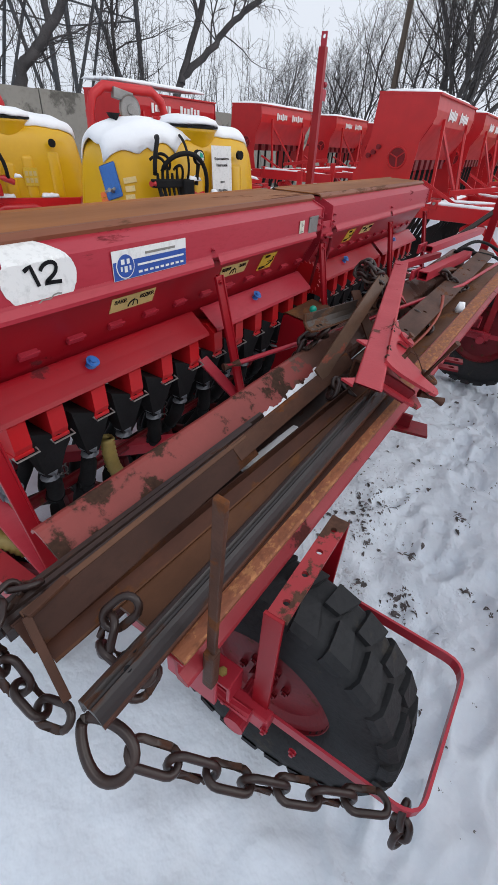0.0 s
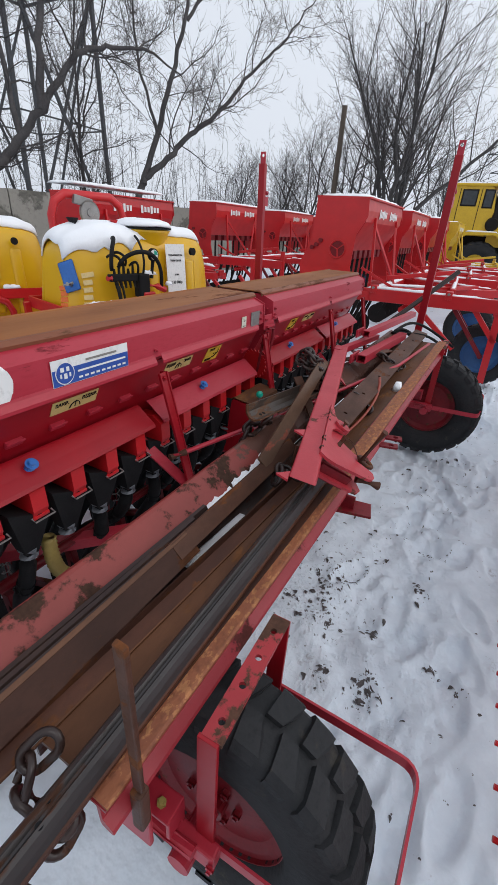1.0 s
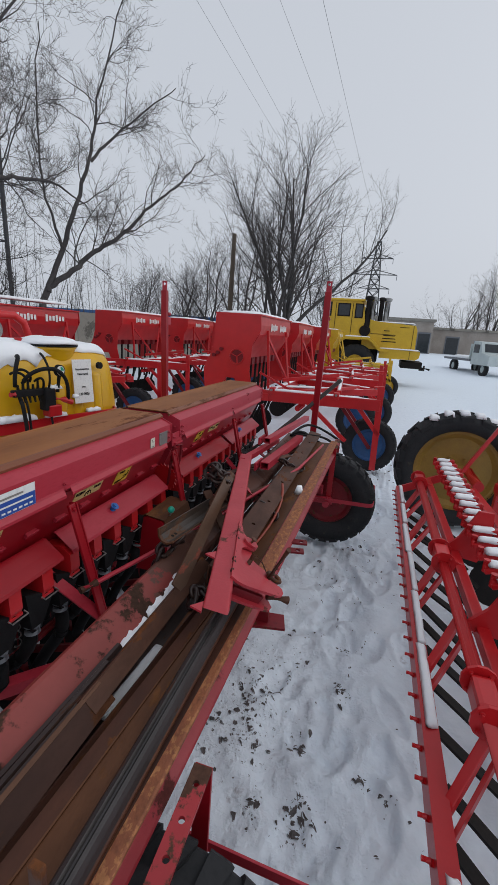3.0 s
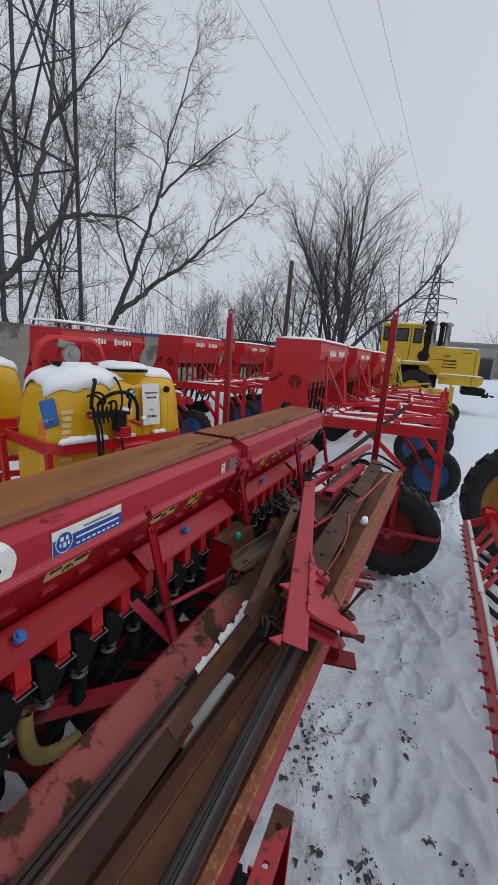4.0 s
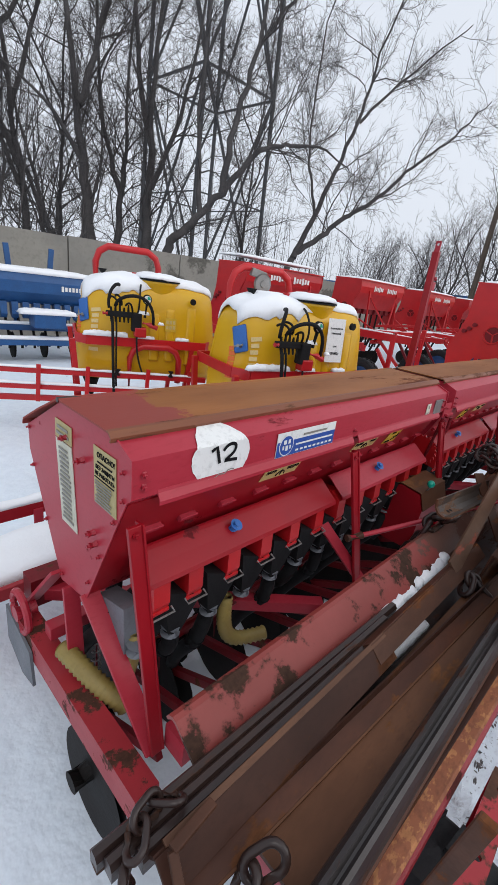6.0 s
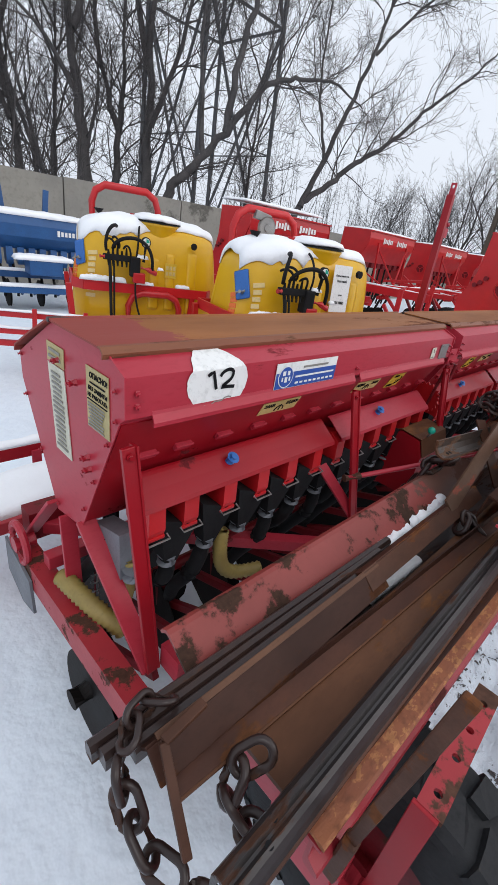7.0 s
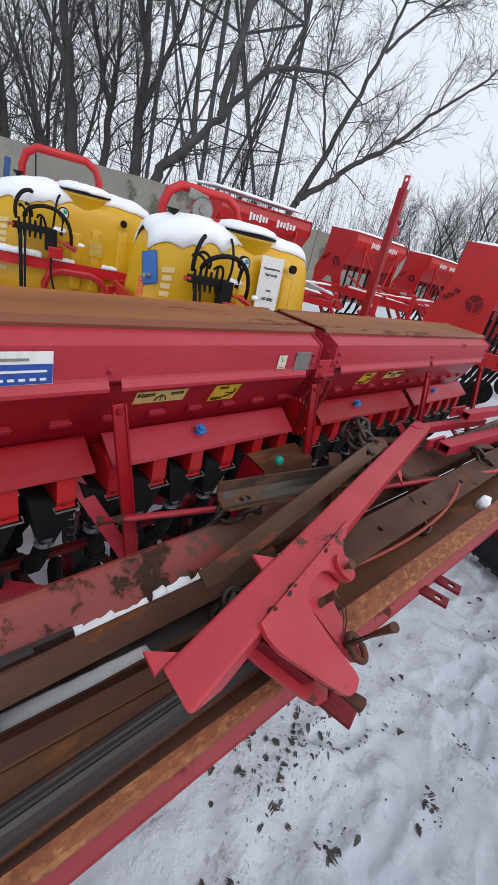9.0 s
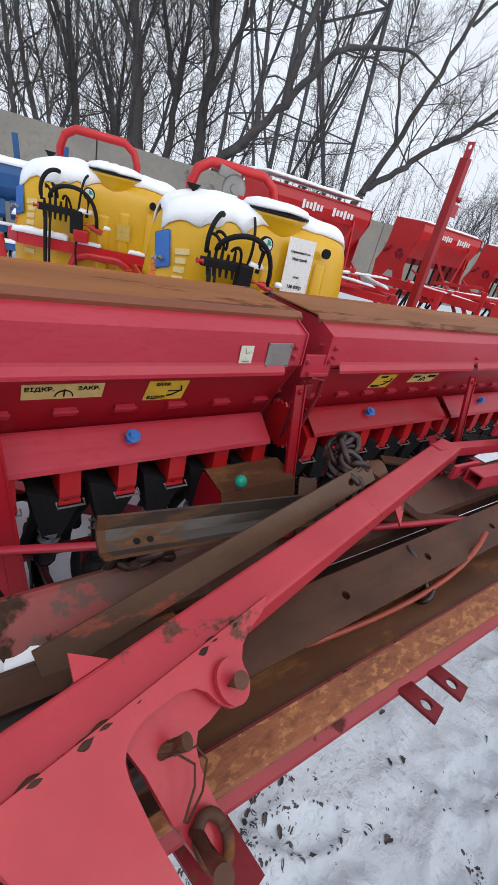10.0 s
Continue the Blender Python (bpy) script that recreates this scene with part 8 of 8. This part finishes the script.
class Twigs:
    """Collects tapered tubes into one mesh."""

    def __init__(self):
        self.v, self.f = [], []

    def limb(self, pts, rs, n):
        base = len(self.v)
        prev = None
        for i, p in enumerate(pts):
            d = pts[min(i + 1, len(pts) - 1)] - pts[max(i - 1, 0)]
            d.normalize()
            if prev is None:
                s = frame_of(d)[1]
            else:
                s = (prev - d * prev.dot(d)).normalized()
            prev = s
            u = d.cross(s)
            for j in range(n):
                a = 2 * math.pi * j / n
                q = p + (s * math.cos(a) + u * math.sin(a)) * rs[i]
                self.v.append((q.x, q.y, q.z))
        for i in range(len(pts) - 1):
            for j in range(n):
                a, b = base + i * n + j, base + i * n + (j + 1) % n
                self.f.append((a, b, b + n, a + n))

    def mesh(self, name):
        me = bpy.data.meshes.new(name)
        me.from_pydata(self.v, [], self.f)
        return me


def rand_dir(rnd, d, spread, up):
    s = Vector((rnd.gauss(0, 1), rnd.gauss(0, 1), rnd.gauss(0, 1)))
    s = (s - d * s.dot(d)).normalized()
    v = d * math.cos(spread) + s * math.sin(spread) + Vector((0, 0, up))
    return v.normalized()


def sprout(tw, wood, rnd, pts, rs, level, dens, size):
    """Side branches along a limb, down to twigs."""
    total = sum((pts[i + 1] - pts[i]).length for i in range(len(pts) - 1))
    count = max(2, int(total * dens[level]))
    for _ in range(count):
        f = 0.22 + 0.78 * rnd.random() if level == 0 else 0.12 + 0.88 * rnd.random()
        k = min(len(pts) - 2, int(f * (len(pts) - 1)))
        t = f * (len(pts) - 1) - k
        p = pts[k].lerp(pts[k + 1], t)
        d = (pts[k + 1] - pts[k]).normalized()
        r = rs[k] * (1 - t) + rs[k + 1] * t
        L = size[level] * rnd.uniform(0.55, 1.25) * (1.1 - 0.5 * f)
        nd = rand_dir(rnd, d, rnd.uniform(0.45, 1.15), 0.10)
        n = 5 if level < 2 else 3
        q = [p]
        step = L / n
        for _i in range(n):
            nd = rand_dir(rnd, nd, rnd.uniform(0.10, 0.50), 0.05)
            q.append(q[-1] + nd * step)
        r0 = max(0.0045, min(r * 0.5, 0.009 * L + 0.004)) if level < 2 else 0.0052 * (size[2] / 0.5) ** 1.4
        qr = [r0 * (1 - 0.75 * i / n) for i in range(n + 1)]
        (wood if level == 0 else tw).limb(q, qr, 5 if level == 0 else 3)
        if level + 1 < len(dens):
            sprout(tw, wood, rnd, q, qr, level + 1, dens, size)


def bend(points, n=6, wob=0.05, rnd=None):
    """A smooth wobbling limb through the points."""
    out = []
    k = len(points)
    for i in range(k - 1):
        p0, p1, p2, p3 = points[max(i - 1, 0)], points[i], points[i + 1], points[min(i + 2, k - 1)]
        for j in range(n):
            t = j / n
            c = 0.5 * ((2 * p1) + (p2 - p0) * t + (2 * p0 - 5 * p1 + 4 * p2 - p3) * t * t + (3 * p1 - p0 - 3 * p2 + p3) * t ** 3)
            out.append(c + Vector((rnd.gauss(0, wob), rnd.gauss(0, wob), rnd.gauss(0, wob * 0.5))))
    out.append(points[-1])
    return out


def build_tree(limbs, seed, label, dens=(2.6, 5.0, 6.8), size=(2.3, 1.1, 0.5), name="bare_tree"):
    """limbs: lists of (az, el, dist) through which a limb runs, with its radii at foot and tip; the first is the trunk."""
    rnd = random.Random(seed)
    wood, tw = Twigs(), Twigs()
    foot = at_angle(*limbs[0][0][0])
    foot.z = 0
    for path, r0, r1 in limbs:
        pts = [at_angle(*p) for p in path]
        if path is limbs[0][0]:
            pts = [foot] + pts
        line = bend(pts, 6, 0.03, rnd)
        rs = [r0 * 0.84 + (min(r1, 0.012) - r0 * 0.84) * (i / (len(line) - 1)) ** 0.85 for i in range(len(line))]
        wood.limb(line, rs, 10)
        sprout(tw, wood, rnd, line, rs, 0, dens, size)
    th = thing(name, label, "tree", Matrix.Translation(foot))
    for nm, t, mat in (("trunk", wood, M_BARK), ("crown", tw, M_TWIG)):
        t.v = [(x - foot.x, y - foot.y, z) for x, y, z in t.v]
        place(nm, t.mesh(nm), mat, th, smooth=True)
    return th


def auto_limbs(az, dist, rnd, height, lean=0.0, r=0.2, forks=5):
    """A loosely upright tree: a trunk and limbs that fork from it."""
    top = math.degrees(math.atan((height - 1.87) / dist))
    spread = math.degrees(height * 0.34 / dist)
    mid = 0.35
    tr = [((az, 1.0, dist), (az + lean * 0.3, top * 0.35, dist), (az + lean, top, dist + rnd.uniform(-1, 1)))]
    out = [(tr[0], r, 0.03)]
    for k in range(forks):
        f = rnd.uniform(0.12, 0.55)
        s = (-1 if k % 2 else 1) * rnd.uniform(0.4, 1.0) * spread
        e0 = 1 + (top - 1) * f
        a0 = az + lean * f
        out.append((((a0, e0, dist), (a0 + s * 0.45, e0 + (top - e0) * 0.45, dist + rnd.uniform(-0.8, 0.8)), (a0 + s, e0 + (top - e0) * rnd.uniform(0.75, 0.98), dist + rnd.uniform(-1.5, 1.5))), r * rnd.uniform(0.28, 0.42), 0.012))
    return out


TREES = [
    ([(((64.3, 1.5, 14.5), (65.0, 9, 14.5), (66.2, 20, 14.5), (68.5, 38, 14.5)), 0.30, 0.10), (((65.0, 9, 14.5), (68, 13, 14.3), (74, 17, 14.0)), 0.10, 0.03), (((65.6, 14, 14.5), (62, 24, 14.8), (60.5, 36, 15)), 0.12, 0.03)], "large bare dark tree leaning over the wall"),
    ([(((61.4, 1.5, 14.8), (60.8, 9, 14.8), (60.5, 14.3, 14.8), (59.5, 38, 15)), 0.17, 0.05), (((61.0, 7, 14.8), (63.5, 16, 15), (63.5, 34, 15.4)), 0.10, 0.03)], "slim bare tree behind the wall"),
    ([(((58.1, 1.5, 14.6), (58.0, 10, 14.6), (57.6, 20.2, 14.6), (55.0, 40, 14.6)), 0.26, 0.08), (((58.0, 12, 14.6), (60, 22, 14.8), (59.5, 36, 15)), 0.12, 0.03), (((57.8, 8, 14.6), (54.5, 17, 14.4), (52.0, 30, 14.2)), 0.11, 0.03)], "tall bare dark tree behind the wall"),
    ([(((55.7, 1.5, 13.6), (53.4, 4.5, 13.6), (49.8, 8.8, 13.5), (45.9, 13.3, 13.4), (42.5, 14.2, 13.3), (38.9, 14.3, 13.2), (35.5, 12.6, 13.0)), 0.19, 0.03), (((49.8, 8.8, 13.5), (49.0, 15, 13.6), (47.1, 21.9, 13.7), (43.5, 26, 13.8), (38.8, 31.3, 14)), 0.13, 0.03), (((52.0, 6.2, 13.6), (53.0, 16, 13.8), (52.0, 34, 14)), 0.10, 0.03), (((47.1, 21.9, 13.7), (46.5, 30, 13.8), (44.5, 40, 14)), 0.07, 0.02)], "bare leaning tree with a long crooked bough"),
    ([(((40.8, 2.0, 15.6), (38.0, 5.2, 15.6), (35.0, 8, 15.6), (31.9, 10.2, 15.5), (28.5, 13.5, 15.4), (25.8, 15.7, 15.3), (22.4, 19.1, 15.2)), 0.15, 0.02), (((40.2, 3.0, 15.6), (37.8, 10, 15.8), (35.4, 17, 16), (34.3, 22.5, 16), (31.5, 31, 16.2)), 0.12, 0.02), (((35.2, 17, 16), (31.0, 21, 16), (26.0, 24.5, 16)), 0.06, 0.015), (((38.6, 8, 15.7), (40.5, 16, 15.9), (40.0, 27, 16)), 0.06, 0.015)], "bare tree spreading to one side over the wall"),
]
for k, (limbs, lab) in enumerate(TREES):
    build_tree(limbs, 100 + k, lab, dens=(2.6, 5.4, 7.4) if k < 3 else (2.4, 5.2, 7.6))
rt = random.Random(77)
for k, (az, dist, hgt, lean, r, forks) in enumerate(((46.7, 16.5, 9.0, -1.0, 0.12, 4), (70.8, 15.5, 12.0, 2.5, 0.22, 5), (76.0, 15.0, 11.0, 3, 0.14, 5), (82.0, 16.0, 12.0, -2, 0.16, 5), (89.0, 17, 12, 2, 0.18, 5), (67.5, 18.0, 12.0, -1.5, 0.13, 4))):
    build_tree(auto_limbs(az, dist, rt, hgt, lean, r, forks), 200 + k, "bare winter tree behind the concrete wall", dens=(2.6, 5.4, 7.0), size=(2.4, 1.15, 0.55))
def round_tree(az, dist, height, wide, seed, stems=7, rich=1.0):
    """A bare tree of several upright stems under a rounded crown of fine branches."""
    rnd = random.Random(seed)
    wood, tw = Twigs(), Twigs()
    foot = at_angle(az, 0, dist)
    foot.z = 0

    def grow(p, d, length, r, level):
        n = (10, 6, 4, 3)[level]
        q, v = [p], d
        for _i in range(n):
            v = rand_dir(rnd, v, rnd.uniform(0.04, 0.26), (0.04, 0.06, 0.05, 0.03)[level])
            q.append(q[-1] + v * length / n)
        tip = (0.25, 0.25, 0.35, 0.5)[level]
        rs = [r * (1 - (1 - tip) * i / n) for i in range(n + 1)]
        (wood if level < 2 else tw).limb(q, rs, (8, 5, 3, 3)[level])
        if level == 3:
            return
        count = max(2, int((15, 9, 6)[level] * rich * rnd.uniform(0.8, 1.2)))
        for c in range(count):
            f = ((0.22, 0.15, 0.1)[level]) + (1 - (0.22, 0.15, 0.1)[level]) * (c + rnd.random()) / count
            k = min(n - 1, int(f * n))
            at = q[k].lerp(q[k + 1], f * n - k)
            along = (q[k + 1] - q[k]).normalized()
            sub = length * (0.52, 0.46, 0.42)[level] * (1.15 - 0.55 * f) * rnd.uniform(0.7, 1.2)
            grow(at, rand_dir(rnd, along, rnd.uniform(0.45, 1.0), 0.06), sub, max(0.006, rs[k] * (0.42, 0.45, 0.5)[level]), level + 1)
    for k in range(stems):
        turn = 2 * math.pi * (k + rnd.uniform(-0.3, 0.3)) / stems
        lean = wide / height * (0.2 + 0.5 * rnd.random()) if k else 0.05
        d = Vector((math.cos(turn) * lean, math.sin(turn) * lean, 1)).normalized()
        grow(foot + Vector((0.12 * math.cos(turn), 0.12 * math.sin(turn), 0 if k < 3 else rnd.uniform(0.6, 1.6))), d, height * rnd.uniform(0.66, 0.82), 0.0125 * height * rnd.uniform(0.6, 1.0), 0)
    th = thing("bare_tree", "bare rounded tree of many upright stems behind the machines", "tree", Matrix.Translation(foot))
    for nm, t, mat in (("trunk", wood, M_BARK), ("crown", tw, M_TWIG)):
        t.v = [(x - foot.x, y - foot.y, z) for x, y, z in t.v]
        place(nm, t.mesh(nm), mat, th, smooth=True)


for k, (az, dist, hgt, wide, stems) in enumerate(((12.4, 30, 13.2, 10.5, 10), (17.5, 33, 9.5, 6.0, 5), (22.0, 32, 7.6, 5.2, 5), (26.0, 31, 6.6, 4.6, 4), (30.0, 30, 6.2, 4.4, 4), (7.0, 38, 8.6, 5.2, 5), (-8.6, 74, 11.0, 12.0, 6), (-11.6, 72, 13.5, 14.0, 7), (67.0, 27, 13.0, 9.0, 5), (75.0, 25, 12.5, 9.0, 5), (84.0, 26, 12.5, 9.0, 5))):
    round_tree(az, dist, hgt, wide, 300 + k, stems, 1.0 if k == 0 else (0.85 if k < 6 else 0.72))
for k, (az, dist, hgt) in enumerate(((-14.0, 70, 11), (-16.5, 64, 11), (-18.5, 68, 10))):
    build_tree(auto_limbs(az, dist, rt, hgt, 0.3, 0.25, 7), 400 + k, "distant bare tree behind the garage", dens=(0.9, 1.4, 1.5), size=(4.2, 2.2, 1.1))


def build_scrub():
    """Thin upright saplings along the wall."""
    rnd = random.Random(9)
    tw = Twigs()
    for _ in range(240):
        x = rnd.uniform(-6, 30)
        y = rnd.uniform(10.2, 15)
        p = Vector((x, y, 0))
        d = Vector((rnd.gauss(0, 0.12), rnd.gauss(0, 0.12), 1)).normalized()
        L = rnd.uniform(2.5, 6.0)
        pts = [p]
        for _i in range(6):
            d = rand_dir(rnd, d, rnd.uniform(0.03, 0.16), 0.05)
            pts.append(pts[-1] + d * L / 6)
        r = rnd.uniform(0.012, 0.03)
        rs = [r * (1 - 0.8 * i / 6) for i in range(7)]
        tw.limb(pts, rs, 4)
        sprout(tw, tw, rnd, pts, rs, 1, (0, 2.6, 2.6), (0, 0.9, 0.4))
    ob = place("scrub", tw.mesh("scrub"), M_TWIG)
    tagged(ob, "thicket of thin bare saplings behind the wall", "bushes", kind="stuff")


build_scrub()
